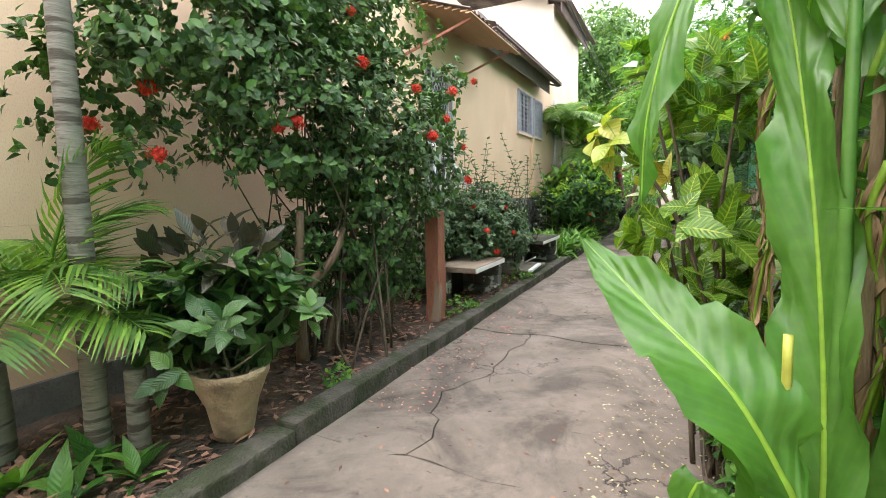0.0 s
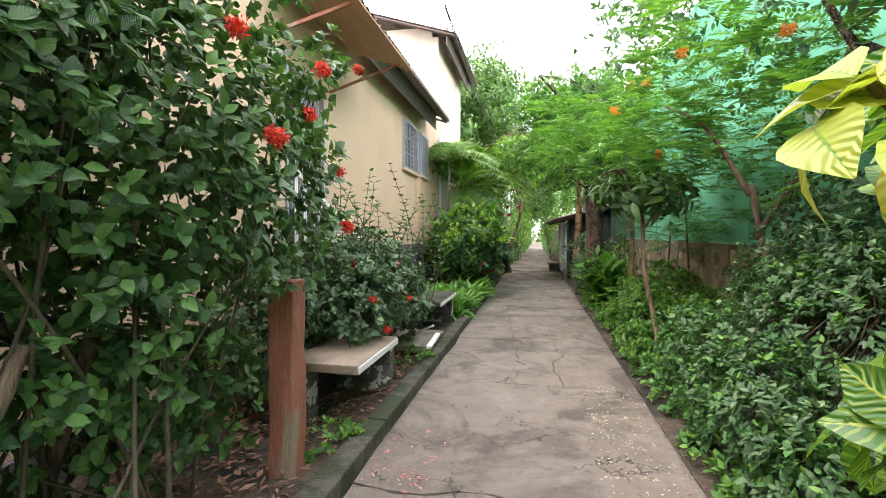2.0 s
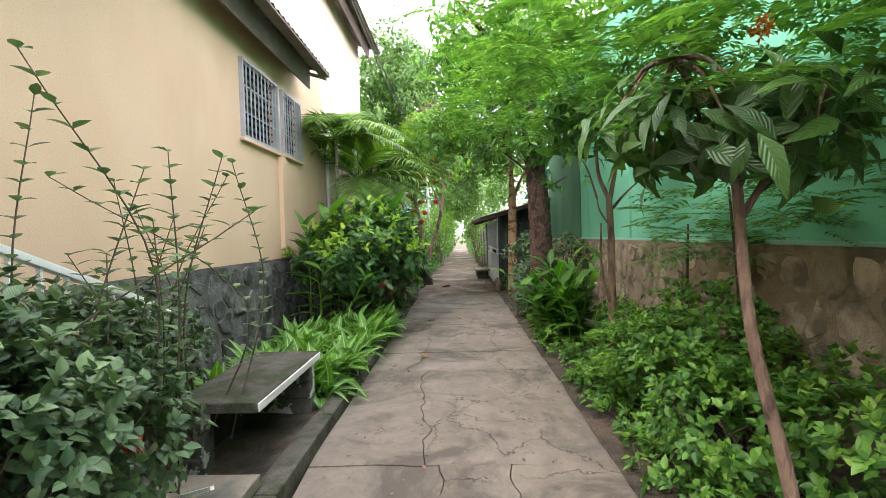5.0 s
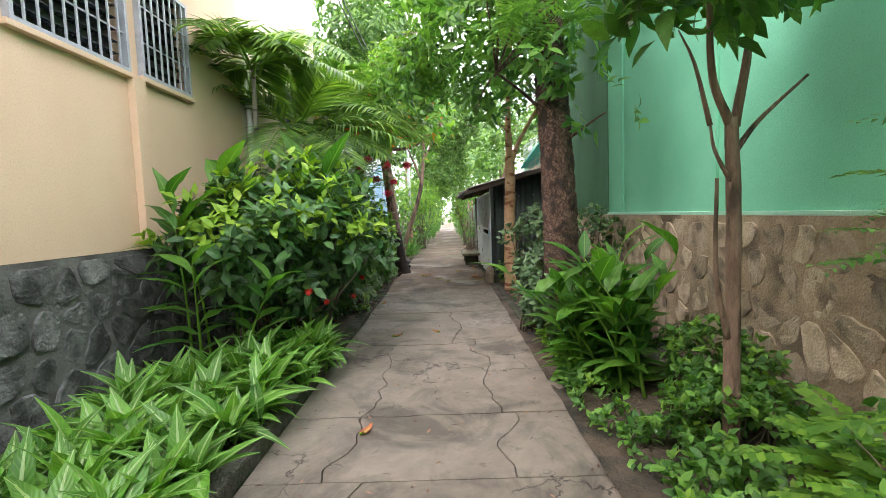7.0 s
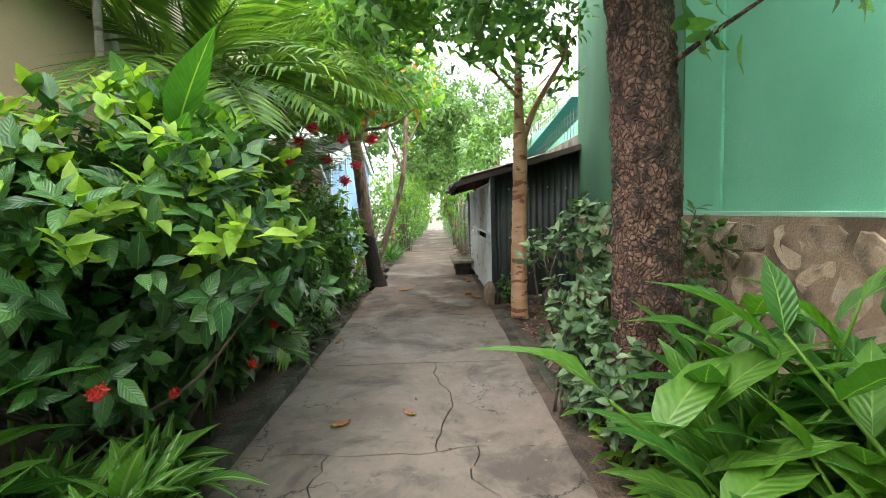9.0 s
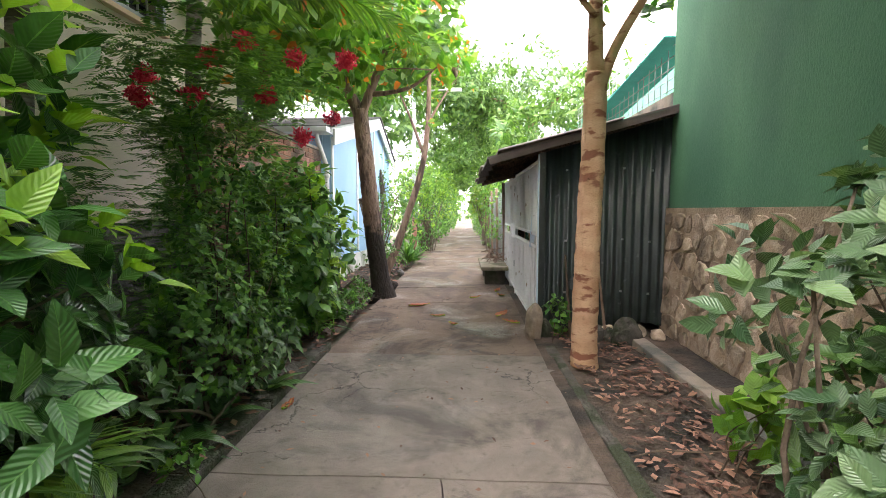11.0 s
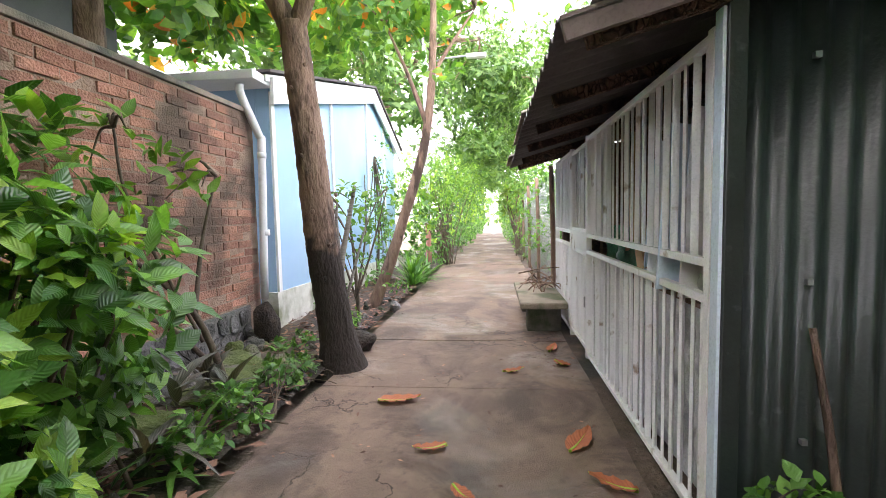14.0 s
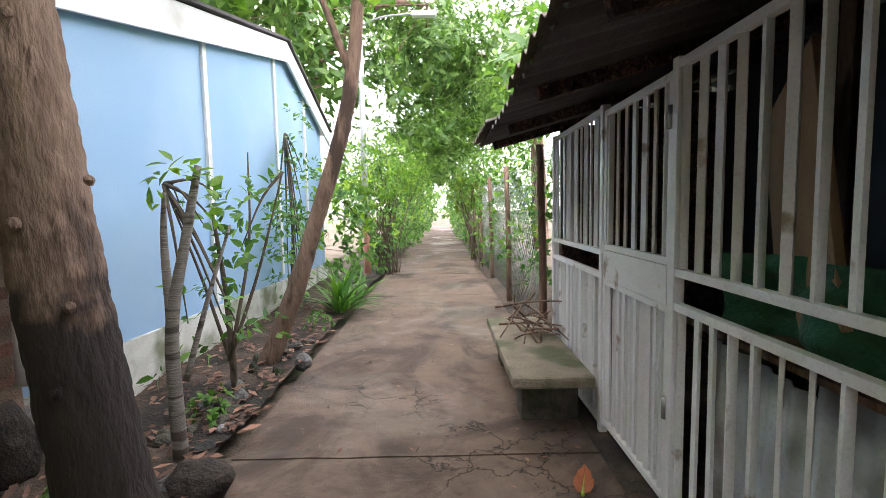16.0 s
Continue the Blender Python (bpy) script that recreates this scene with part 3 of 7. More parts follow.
def bush(name, at, blobs, label, leaf, L, W, clumps, k=6, stems=24, r0=0.014, r1=0.004, flowers=(), flower_mat=None, flower_size=0.06, tips=None, tip_share=0.25, bark=None, category="bush", spread=(0.5, 1.35), belly=0.8, droop=0.25, fold=0.25, shell=0.55, wavy=0.1, group="", rows=3, stem_spread=0.15, uneven=0.35):
    t = thing(name, at, label, category, group)
    Cs, Ds = [], []
    tot = sum(b[3] * b[4] * b[5] for b in blobs)
    for i, (x, y, z, rx, ry, rz) in enumerate(blobs):
        c, d = cloud_points((x, y, z), (rx, ry, rz), max(4, int(clumps * rx * ry * rz / tot)), shell, i + at[1], floor=at[2] + 0.05, uneven=uneven)
        Cs.append(c)
        Ds.append(d)
    C, D = np.concatenate(Cs), np.concatenate(Ds)
    P, A, N = rosettes(C, D, k, spread, 0.2 * L)
    n = len(P)
    s = rng.uniform(0.6, 1.15, n)
    if tips:
        top = (D[:, 2] > 0.2) & (rng.random(len(C)) < tip_share)
        sel = np.repeat(top, k)
    else:
        sel = np.zeros(n, bool)
    part("leaves", leaf_mesh("leaves", P[~sel], A[~sel], N[~sel], L * s[~sel], W * s[~sel], rows, droop, fold, belly, wavy), leaf, t)
    if sel.any():
        part("young_leaves", leaf_mesh("young_leaves", P[sel] + np.array([0, 0, 0.3 * L]), A[sel] + np.array([0, 0, 0.3]), N[sel], 0.85 * L * s[sel], 0.85 * W * s[sel], rows, droop, fold, belly, wavy), tips, t, "lime green young leaves")
    if stems:
        for run in stems_to(at, C, min(stems, 40), r0, r1, stem_spread):
            part("stem", tubes("stem", [run], 5), bark or TWIG, t)
    for f in flowers:
        j = int(np.argmin(np.linalg.norm(C - np.array(f), axis=1)))
        q = 0.35 * C[j] + 0.65 * np.array(f)
        part("flower_stalk", tubes("flower_stalk", [taper((C[j], (C[j] + q) / 2 + np.array([0, 0, 0.02]), q), 0.004, 0.003, 3)], 5), TWIG, t)
        flower_head("flower", q, flower_size * rng.uniform(0.75, 1.2), flower_mat or F_RED, t, label="red flower head")
    return t


def frond(base, az, length, lift, fall, pairs=26, leaflet=0.32):
    """The rib and the leaflets of one feather-shaped palm leaf."""
    pts = []
    for i in range(9):
        s = i / 8
        r = length * (s * math.cos(lift) + 0.12 * s * s * fall)
        z = length * (s * math.sin(lift) - fall * s * s * 0.6)
        pts.append(Vector(base) + Vector((math.cos(az) * r, math.sin(az) * r, z)))
    P, A, N, S = [], [], [], []
    for i in range(pairs):
        s = 0.16 + 0.84 * i / pairs
        j = min(7, int(s * 8))
        p = pts[j].lerp(pts[j + 1], s * 8 - j)
        d = (pts[j + 1] - pts[j]).normalized()
        side = d.cross(Vector((0, 0, 1))).normalized()
        up = side.cross(d)
        for sg in (-1, 1):
            a = d * (0.45 + 0.5 * s) + side * sg * 0.9 + up * 0.12
            P.append(p), A.append(a), N.append(up), S.append(leaflet * (0.45 + 1.1 * math.sin(math.pi * min(0.97, s * 0.85 + 0.12))) * (0.85 + 0.3 * rng.random()))
    return (pts, [0.014 * (1 - 0.85 * i / 8) * (0.6 + 0.4 * length) for i in range(9)]), P, A, N, S


def palm(name, at, crown, fronds, label, trunk=None, mat=None, leaflet_w=0.035, pairs=26, leaflet=0.32):
    """fronds: (azimuth degrees, length, lift degrees, fall)."""
    t = thing(name, at, label, "palm")
    if trunk:
        part("trunk", tubes("trunk", trunk, 12, 0.06), BARK_GREY, t, "grey ringed trunk")
    ribs, P, A, N, S = [], [], [], [], []
    for az, ln, lift, fall in fronds:
        c = (crown[0] + rng.normal(0, 0.05), crown[1] + rng.normal(0, 0.05), crown[2] + rng.normal(0, 0.05))
        r, p, a, nn, s = frond(c, radians(az), ln, radians(lift), fall, pairs, leaflet)
        ribs.append(r)
        P += p
        A += a
        N += nn
        S += s
    V3 = lambda q: np.array([tuple(v) for v in q])
    part("fronds", leaf_mesh("fronds", V3(P), V3(A), V3(N), np.array(S), leaflet_w, 3, 0.35, 0.25, 0.6), mat or L_PALM, t)
    for run in ribs:
        part("rib", tubes("rib", [run], 5), L_BRIGHT if mat is None else mat, t)
    return t


def blades(name, at, tufts, label, leaf, L, W, k=16, lean=(0.2, 1.1), droop=0.7, category="plant", belly=0.6, rows=5, fold=0.3, stuff=False, wavy=0.0):
    """Tufts of strap or lance leaves that rise from the ground and arch over."""
    t = thing(name, at, label, category)
    C = np.array(tufts, float)
    D = np.tile([0, 0, 1.0], (len(C), 1)) + rng.normal(0, 0.12, (len(C), 3))
    P, A, N = rosettes(C, D, k, lean, 0.03)
    s = rng.uniform(0.6, 1.15, len(P))
    part("leaves", leaf_mesh("leaves", P, A, N, L * s, W * s, rows, droop, fold, belly, wavy), leaf, t)
    return t


def canes(name, at, stalks, label, leaf, L, W, per=9, category="plant", droop=0.5, belly=0.75, flower=None, from_low=0.35, wavy=0.15):
    """Upright leafy canes: leaves in two ranks along each arching stalk. stalks: (x, y, height, lean x, lean y)."""
    t = thing(name, at, label, category)
    runs, P, A, N, S = [], [], [], [], []
    for x, y, h, lx, ly in stalks:
        c = bent(((x, y, at[2]), (x + lx * 0.25, y + ly * 0.25, at[2] + h * 0.5), (x + lx, y + ly, at[2] + h)), 6)
        runs.append((c, [0.016 - 0.010 * i / (len(c) - 1) for i in range(len(c))]))
        az = rng.random() * 6.28
        for i in range(per):
            s = from_low + (1 - from_low) * i / (per - 1)
            p = c[min(len(c) - 1, int(s * (len(c) - 1)))]
            ang = az + math.pi * (i % 2) + rng.normal(0, 0.45)
            el = 0.25 + 0.75 * s + rng.normal(0, 0.12)
            a = Vector((math.cos(ang) * math.cos(el), math.sin(ang) * math.cos(el), math.sin(el)))
            P.append(tuple(p)), A.append(tuple(a)), N.append((-math.cos(ang) * math.sin(el), -math.sin(ang) * math.sin(el), math.cos(el) + 0.1)), S.append(rng.uniform(0.7, 1.15))
    S = np.array(S)
    part("leaves", leaf_mesh("leaves", np.array(P), np.array(A), np.array(N), L * S, W * S, 6, droop, 0.25, belly, wavy), leaf, t)
    for run in runs:
        part("stalk", tubes("stalk", [run], 6), L_BRIGHT, t)
    return t


def tree(name, at, trunk, limbs, blobs, label, bark, leaf, L, W, clumps, k=6, twigs=40, group="", sides=14, rough=0.12, spread=(0.5, 1.4), shell=0.4, accents=None, belly=0.8, droop=0.3, plates=None, rows=3, kind="", wavy=0.08):
    """A tapered trunk, limbs and a loose crown of leaf clumps."""
    t = thing(name, at, label, "tree", group, kind)
    stem = part("trunk", tubes("trunk", trunk, sides, rough), bark, t)
    if plates:
        roughen(stem, *plates)
    for run in limbs:
        part("limb", tubes("limb", [run], 8, 0.08), bark, t)
    if blobs:
        Cs, Ds = [], []
        tot = sum(b[3] * b[4] * b[5] for b in blobs)
        for i, (x, y, z, rx, ry, rz) in enumerate(blobs):
            c, d = cloud_points((x, y, z), (rx, ry, rz), max(4, int(clumps * rx * ry * rz / tot)), shell, i + at[1], uneven=0.5)
            Cs.append(c)
            Ds.append(d)
        C, D = np.concatenate(Cs), np.concatenate(Ds)
        P, A, N = rosettes(C, D, k, spread, 0.25 * L)
        s = rng.uniform(0.6, 1.2, len(P))
        sel = rng.random(len(P)) < (0.06 if accents else -1)
        part("crown", leaf_mesh("crown", P[~sel], A[~sel], N[~sel], L * s[~sel], W * s[~sel], rows, droop, 0.22, belly, wavy), leaf, t)
        if accents:
            part("turning_leaves", leaf_mesh("turning_leaves", P[sel], A[sel], N[sel], L * s[sel], W * s[sel], rows, droop, 0.22, belly), accents, t, "orange turning leaves")
        if twigs:
            tops = [Vector(r[0][-1]) for r in limbs] or [Vector(trunk[-1][0][-1])]
            for p in C[rng.permutation(len(C))[:min(twigs, 30)]]:
                q = min(tops, key=lambda v: (v - Vector(p)).length)
                part("twig", tubes("twig", [taper((q, (q + Vector(p)) / 2 + Vector((0, 0, 0.08)), p), 0.016, 0.004, 3)], 5), bark, t)
    return t


def feathery(name, at, trunk, limbs, blobs, label, leaf, fronds, length=0.36, bark=None, flowers=(), wide=0.34):
    """A shrub tree with feather leaves: each frond is a rib with pairs of narrow leaflets."""
    t = thing(name, at, label, "tree")
    part("trunk", tubes("trunk", trunk, 10, 0.08), bark or BARK, t)
    for run in limbs:
        part("limb", tubes("limb", [run], 7, 0.08), bark or BARK, t)
    P, A, N, S, ribs = [], [], [], [], []
    tot = sum(b[3] * b[4] * b[5] for b in blobs)
    for i, (x, y, z, rx, ry, rz) in enumerate(blobs):
        C, D = cloud_points((x, y, z), (rx, ry, rz), max(4, int(fronds * rx * ry * rz / tot)), 0.45, i + at[1], uneven=0.5)
        for c, d in zip(C, D):
            az = math.atan2(d[1], d[0]) + rng.normal(0, 0.9)
            el = rng.uniform(-0.25, 0.45)
            ln = length * rng.uniform(0.7, 1.2)
            dr = Vector((math.cos(az) * math.cos(el), math.sin(az) * math.cos(el), math.sin(el)))
            side = dr.cross(Vector((0, 0, 1))).normalized()
            up = side.cross(dr)
            for j in range(9):
                s = 0.12 + 0.88 * j / 8
                p = Vector(c) + dr * ln * s - Vector((0, 0, 0.22 * ln * s * s))
                for sg in (-1, 1):
                    P.append(tuple(p)), A.append(tuple(dr * 0.5 + side * sg)), N.append(tuple(up)), S.append(ln * (0.30 if j < 7 else 0.2) * (1 - 0.25 * abs(s - 0.45)))
    S = np.array(S)
    part("fronds", leaf_mesh("fronds", np.array(P), np.array(A), np.array(N), S, S * wide, 2, 0.25, 0.1, 0.8), leaf, t)
    for f in flowers:
        flower_head("flower", f, 0.075, F_ORANGE, t, 30, "orange flower cluster")
    return t


def voronoi_cells(u0, u1, v0, v1, step, jitter, seed):
    """Irregular cells that fill a rectangle: a polygon for each seed."""
    r = np.random.default_rng(seed)
    nu, nv = max(1, round((u1 - u0) / step)), max(1, round((v1 - v0) / step))
    S = {(i, j): (u0 + (i + 0.5 + r.uniform(-jitter, jitter)) * (u1 - u0) / nu, v0 + (j + 0.5 + r.uniform(-jitter, jitter)) * (v1 - v0) / nv) for i in range(nu) for j in range(nv)}
    cells = []
    for (i, j), s in S.items():
        poly = [(u0, v0), (u1, v0), (u1, v1), (u0, v1)]
        for di in range(-2, 3):
            for dj in range(-2, 3):
                o = S.get((i + di, j + dj))
                if o is None or o == s:
                    continue
                mx, my, nx, ny = (s[0] + o[0]) / 2, (s[1] + o[1]) / 2, o[0] - s[0], o[1] - s[1]
                res = []
                for a, b in zip(poly, poly[1:] + poly[:1]):
                    fa, fb = (a[0] - mx) * nx + (a[1] - my) * ny, (b[0] - mx) * nx + (b[1] - my) * ny
                    if fa <= 0:
                        res.append(a)
                    if fa * fb < 0:
                        k = fa / (fa - fb)
                        res.append((a[0] + (b[0] - a[0]) * k, a[1] + (b[1] - a[1]) * k))
                poly = res
                if len(poly) < 3:
                    break
        if len(poly) >= 3:
            cells.append((s, poly))
    return cells


def rubble(parent, face, sign, y0, y1, z0, z1, step, mat, seed, limit=300, near=0.0, proud=(0.006, 0.03)):
    """Rubble stones set in mortar on a wall at x = face; sign is the side on which they stand out."""
    cells = voronoi_cells(y0, y1, z0, z1, step, 0.49, seed)
    cells.sort(key=lambda c: abs(c[0][0] - near))
    r = np.random.default_rng(seed + 1)
    V2, F2 = [], []
    for n, (s, poly) in enumerate(cells):
        cu, cv = sum(p[0] for p in poly) / len(poly), sum(p[1] for p in poly) / len(poly)
        pts = []
        for a, b in zip(poly, poly[1:] + poly[:1]):
            for k in (0.22, 0.5, 0.78):
                pts.append((a[0] * (1 - k) + b[0] * k + r.normal(0, 0.006), a[1] * (1 - k) + b[1] * k + r.normal(0, 0.006)))
        shr = r.uniform(0.74, 0.98)
        d = r.uniform(proud[0], proud[1])
        tip, slant = r.normal(0, 0.05), r.normal(0, 0.05)
        V, m = [], len(pts)
        for k, dep in ((1.0, -0.02), (0.98, d * 0.6), (0.92, d * 0.95), (0.6, d)):
            for p in pts:
                u, v = (p[0] - cu) * shr * k, (p[1] - cv) * shr * k
                V.append((face + sign * (dep + (u * tip + v * slant + r.uniform(-0.004, 0.004) if dep > 0 else 0)), cu + u, cv + v))
        F = [(q * m + a, q * m + (a + 1) % m, (q + 1) * m + (a + 1) % m, (q + 1) * m + a) for q in (0, 1, 2) for a in range(m)] + [tuple(3 * m + a for a in range(m))]
        if sign < 0:
            F = [tuple(reversed(f)) for f in F]
        if n < limit:
            part("stone", mesh_of("stone", V, F), mat, parent)
        else:
            o = len(V2)
            V2 += V
            F2 += [tuple(i + o for i in f) for f in F]
    if V2:
        tagged(part("far_stones", mesh_of("far_stones", V2, F2), mat, parent), kind="stuff")


# ---- ground and path ----
def sheet(name, x0, x1, y0, y1, nx, ny, z, rough, material, label, parent=None, edge=0.0):
    V, F = [], []
    for j in range(ny + 1):
        for i in range(nx + 1):
            x, y = x0 + (x1 - x0) * i / nx, y0 + (y1 - y0) * j / ny
            h = z + rough * (noise.noise(Vector((x * 2.3, y * 2.3, 0))) + 0.5 * noise.noise(Vector((x * 7, y * 7, 3))))
            V.append((x, y, h))
    for j in range(ny):
        for i in range(nx):
            a = j * (nx + 1) + i
            F.append((a, a + 1, a + nx + 2, a + nx + 1))
    return tagged(part(name, mesh_of(name, V, F, smooth=True), material, parent), label, "ground", kind="structure")


sheet("ground", -260, 260, -200, 320, 40, 40, -0.12, 0.0, EARTH, "bare brown earth that reaches the horizon")
sheet("planting_bed", -3.85, -2.08, -4, 60, 16, 500, 0.05, 0.035, SOIL, "dark soil strip with leaf litter beside the path")
sheet("planting_bed", 0.2, 1.9, -4, 60, 16, 500, 0.02, 0.03, SOIL, "dark soil strip with low plants beside the path")

path = thing("pavement", (-0.85, 20, 0), "cracked old concrete footpath with dark stains", "path", kind="structure")
PX0, PX1 = -2.0, 0.3


def jag(x0, x1, y, amp, seed, n=14):
    return [(x0 + (x1 - x0) * i / n, y + amp * noise.noise(Vector((i * 0.9, seed * 5.3, 0))) + amp * 0.5 * noise.noise(Vector((i * 2.3, seed, 9)))) for i in range(n + 1)]


def slab(poly, top=0.0, material=None):
    bm = bmesh.new()
    f = bm.faces.new([bm.verts.new((x, y, top)) for x, y in poly])
    if f.normal.z < 0 or f.calc_area() and sum((a[0] * b[1] - b[0] * a[1]) for a, b in zip(poly, poly[1:] + poly[:1])) < 0:
        f.normal_flip()
    r = bmesh.ops.extrude_face_region(bm, geom=[f])
    bmesh.ops.translate(bm, vec=(0, 0, -0.09), verts=[v for v in r["geom"] if isinstance(v, bmesh.types.BMVert)])
    bmesh.ops.recalc_face_normals(bm, faces=bm.faces)
    part("slab", bm, material or CONCRETE, path)


JOINTS = [(-4, .0), (-1.6, .02), (0.6, .03), (2.15, .10), (4.72, .12), (6.95, .03), (9.03, .05), (11.35, .02), (12.26, .03), (14.3, .10), (16.1, .02), (18.3, .03), (21.0, .02), (22.42, .02), (25.2, .03), (27.6, .02), (30.2, .02), (33, .02), (36, .02), (40, .02), (45, .02), (52, .02), (60, .0)]
SPLITS = {2.15: [-1.35], 6.95: [-1.1, -0.55], 9.03: [-1.25], 11.35: [-1.5, -0.36], 12.26: [-1.38, -0.4], 14.3: [-0.62]}
GAP = 0.010
for k in range(len(JOINTS) - 1):
    (ya, aa), (yb, ab) = JOINTS[k], JOINTS[k + 1]
    xs = [PX0] + SPLITS.get(ya, []) + [PX1]

    def side(x, n=22):
        if x in (PX0, PX1):
            return [(x + 0.03 * noise.noise(Vector((x, ya + (yb - ya) * i / n, 1))), i / n) for i in range(n + 1)]
        return [(x + 0.24 * noise.noise(Vector((x * 7, (ya + (yb - ya) * i / n) * 1.3, 2))) + 0.09 * noise.noise(Vector((x, (ya + (yb - ya) * i / n) * 5, 4))), i / n) for i in range(n + 1)]

    def yline(x, y, a):
        return y + a * noise.noise(Vector((x * 2.1, y * 5.3, 0))) + a * 0.35 * noise.noise(Vector((x * 7, y, 9)))

    for x0, x1 in zip(xs, xs[1:]):
        g0, g1 = (0 if x0 == PX0 else GAP / 2), (0 if x1 == PX1 else GAP / 2)
        L, R = side(x0), side(x1)
        lo = [(L[0][0] + g0 + (R[0][0] - g1 - L[0][0] - g0) * i / 10, 0) for i in range(11)]
        hi = [(L[-1][0] + g0 + (R[-1][0] - g1 - L[-1][0] - g0) * i / 10, 1) for i in range(11)]
        poly = [(x, yline(x, ya, aa) + GAP / 2) for x, _ in lo]

        def mid(p, g):
            s = p[1]
            return (p[0] + g, (yline(p[0], ya, aa) + GAP / 2) * (1 - s) + (yline(p[0], yb, ab) - GAP / 2) * s)
        poly += [mid(p, -g1) for p in R[1:-1]]
        poly += [(x, yline(x, yb, ab) - GAP / 2) for x, _ in reversed(hi)]
        poly += [mid(p, g0) for p in reversed(L[1:-1])]
        slab(poly, rng.uniform(-0.004, 0.004), CONCRETE_BROWN if ya > 17 else CONCRETE)

kerb = thing("kerb", (-2.09, 7, 0), "low mossy dark concrete kerb along the planting bed", "kerb", kind="structure")
ky = -4.0
while ky < 18.4:
    kl = rng.uniform(1.1, 2.2)
    if not (7.75 < ky + kl / 2 < 8.3):
        bm = boxed(-2.18 + rng.normal(0, 0.006), -2.005 + rng.normal(0, 0.006), ky + 0.006, ky + kl - 0.006, -0.06, (0.12 if ky < 12.5 else 0.07) + rng.normal(0, 0.008), 0.018)
        part("kerb_stone", bm, KERB, kerb)
    ky += kl
kerb2 = thing("kerb", (0.36, 8, 0), "broken mossy kerb on the edge of the path", "kerb", kind="structure")
ky = 14.8
while ky < 18.5:
    kl = rng.uniform(0.8, 1.9)
    part("kerb_stone", boxed(0.3 + rng.normal(0, 0.01), 0.40 + rng.normal(0, 0.01), ky + 0.006, ky + kl - 0.006, -0.06, 0.03 + rng.normal(0, 0.012), 0.015), KERB, kerb2)
    ky += kl

# ---- cream house ----
def wall_with_holes(name, x0, x1, y0, y1, z0, z1, holes, material, label, kind="structure", parent=None):
    """A wall along y whose openings go right through. holes: (y0, y1, z0, z1), in order of y, none above another."""
    bm = bmesh.new()
    y = y0
    for a, b, c, d in holes:
        if a - y > 0.01:
            box(bm, x0, x1, y, a, z0, z1)
        box(bm, x0, x1, a, b, z0, c)
        box(bm, x0, x1, a, b, d, z1)
        y = b
    box(bm, x0, x1, y, y1, z0, z1)
    return tagged(part(name, bm, material, parent), label, "wall", kind=kind)


wall_with_holes("wall_west", -4.0, -3.8, -5, 15.9, 1.36, 5.1, [(7.02, 8.05, 1.4, 3.66), (12.03, 13.3, 3.1, 4.2), (13.49, 14.4, 3.12, 4.2)], CREAM, "cream plastered house wall with soft stains")
tagged(part("pilaster", boxed(-3.798, -3.72, 13.3, 13.48, 1.36, 3.08, 0.008), CREAM), "cream plastered pilaster below the window", "trim", kind="structure")
tagged(part("wall_west_low", boxed(-4.0, -3.8, -5, 8.0, 0.3, 1.358), CREAM), "cream plastered lower wall in the shade", "wall", kind="structure")
tagged(part("wall_base_low", boxed(-4.05, -3.77, -5, 8.0, -0.1, 0.298), MORTAR_DARK), "dark stone foot of the house wall", "wall", kind="structure")
base1 = tagged(part("wall_base", boxed(-4.05, -3.77, 8.0, 20.2, -0.1, 1.355), MORTAR_DARK), "dark grey rubble stone plinth of the house", "wall", kind="structure")
# added backing wall, coloured near-black for the unlit rooms
tagged(part("wall_back", boxed(-4.6, -4.5, -5, 22, 0, 5.1), INTERIOR_SHADE), "near-black wall standing in for the unlit room inside the house", "wall", kind="structure")
tagged(part("wall_south", boxed(-8, 6, -5.2, -5.0, -0.1, 4.5), CREAM), "plain plastered wall closing the lane", "wall", kind="structure")


def corrugated(name, x0, x1, y0, y1, zf, pitch, amp, along, material, parent=None, thick=0.006, step=8):
    """A wavy sheet over a sloping plane zf(x, y); the waves run along x or y."""
    n = int((y1 - y0 if along == "x" else x1 - x0) / pitch * step)
    V, F = [], []
    m = 6
    for i in range(n + 1):
        w = amp * math.sin(2 * math.pi * i / step)
        for j in range(m + 1):
            x, y = (x0 + (x1 - x0) * j / m, y0 + (y1 - y0) * i / n) if along == "x" else (x0 + (x1 - x0) * i / n, y0 + (y1 - y0) * j / m)
            V.append((x, y, zf(x, y) + w))
    for i in range(n):
        for j in range(m):
            a = i * (m + 1) + j
            F.append((a, a + 1, a + m + 2, a + m + 1))
    o = len(V)
    V += [(x, y, z - thick) for x, y, z in V]
    F += [tuple(o + k for k in reversed(f)) for f in F]
    return part(name, mesh_of(name, V, F, smooth=True), material, parent)


roof1 = thing("roof", (-4.2, 11, 4.8), "weathered corrugated house roof with boarded eaves", "roof", kind="structure")
corrugated("roof_sheet", -7.5, -3.15, 8.6, 14.3, lambda x, y: 4.72 + 0.32 * (-3.2 - x), 0.18, 0.022, "x", ROOF_SHEET, roof1)
part("soffit", beam((-3.5, 8.65, 4.69), (-3.5, 14.2, 4.69), 0.03, 0.55), ROOF_UNDER, roof1)
part("fascia", beam((-3.2, 8.65, 4.62), (-3.2, 14.2, 4.62), 0.16, 0.025), ROOF_UNDER, roof1)
part("rake_board", beam((-3.2, 14.22, 4.6), (-7, 14.22, 5.82), 0.16, 0.03), ROOF_UNDER, roof1)

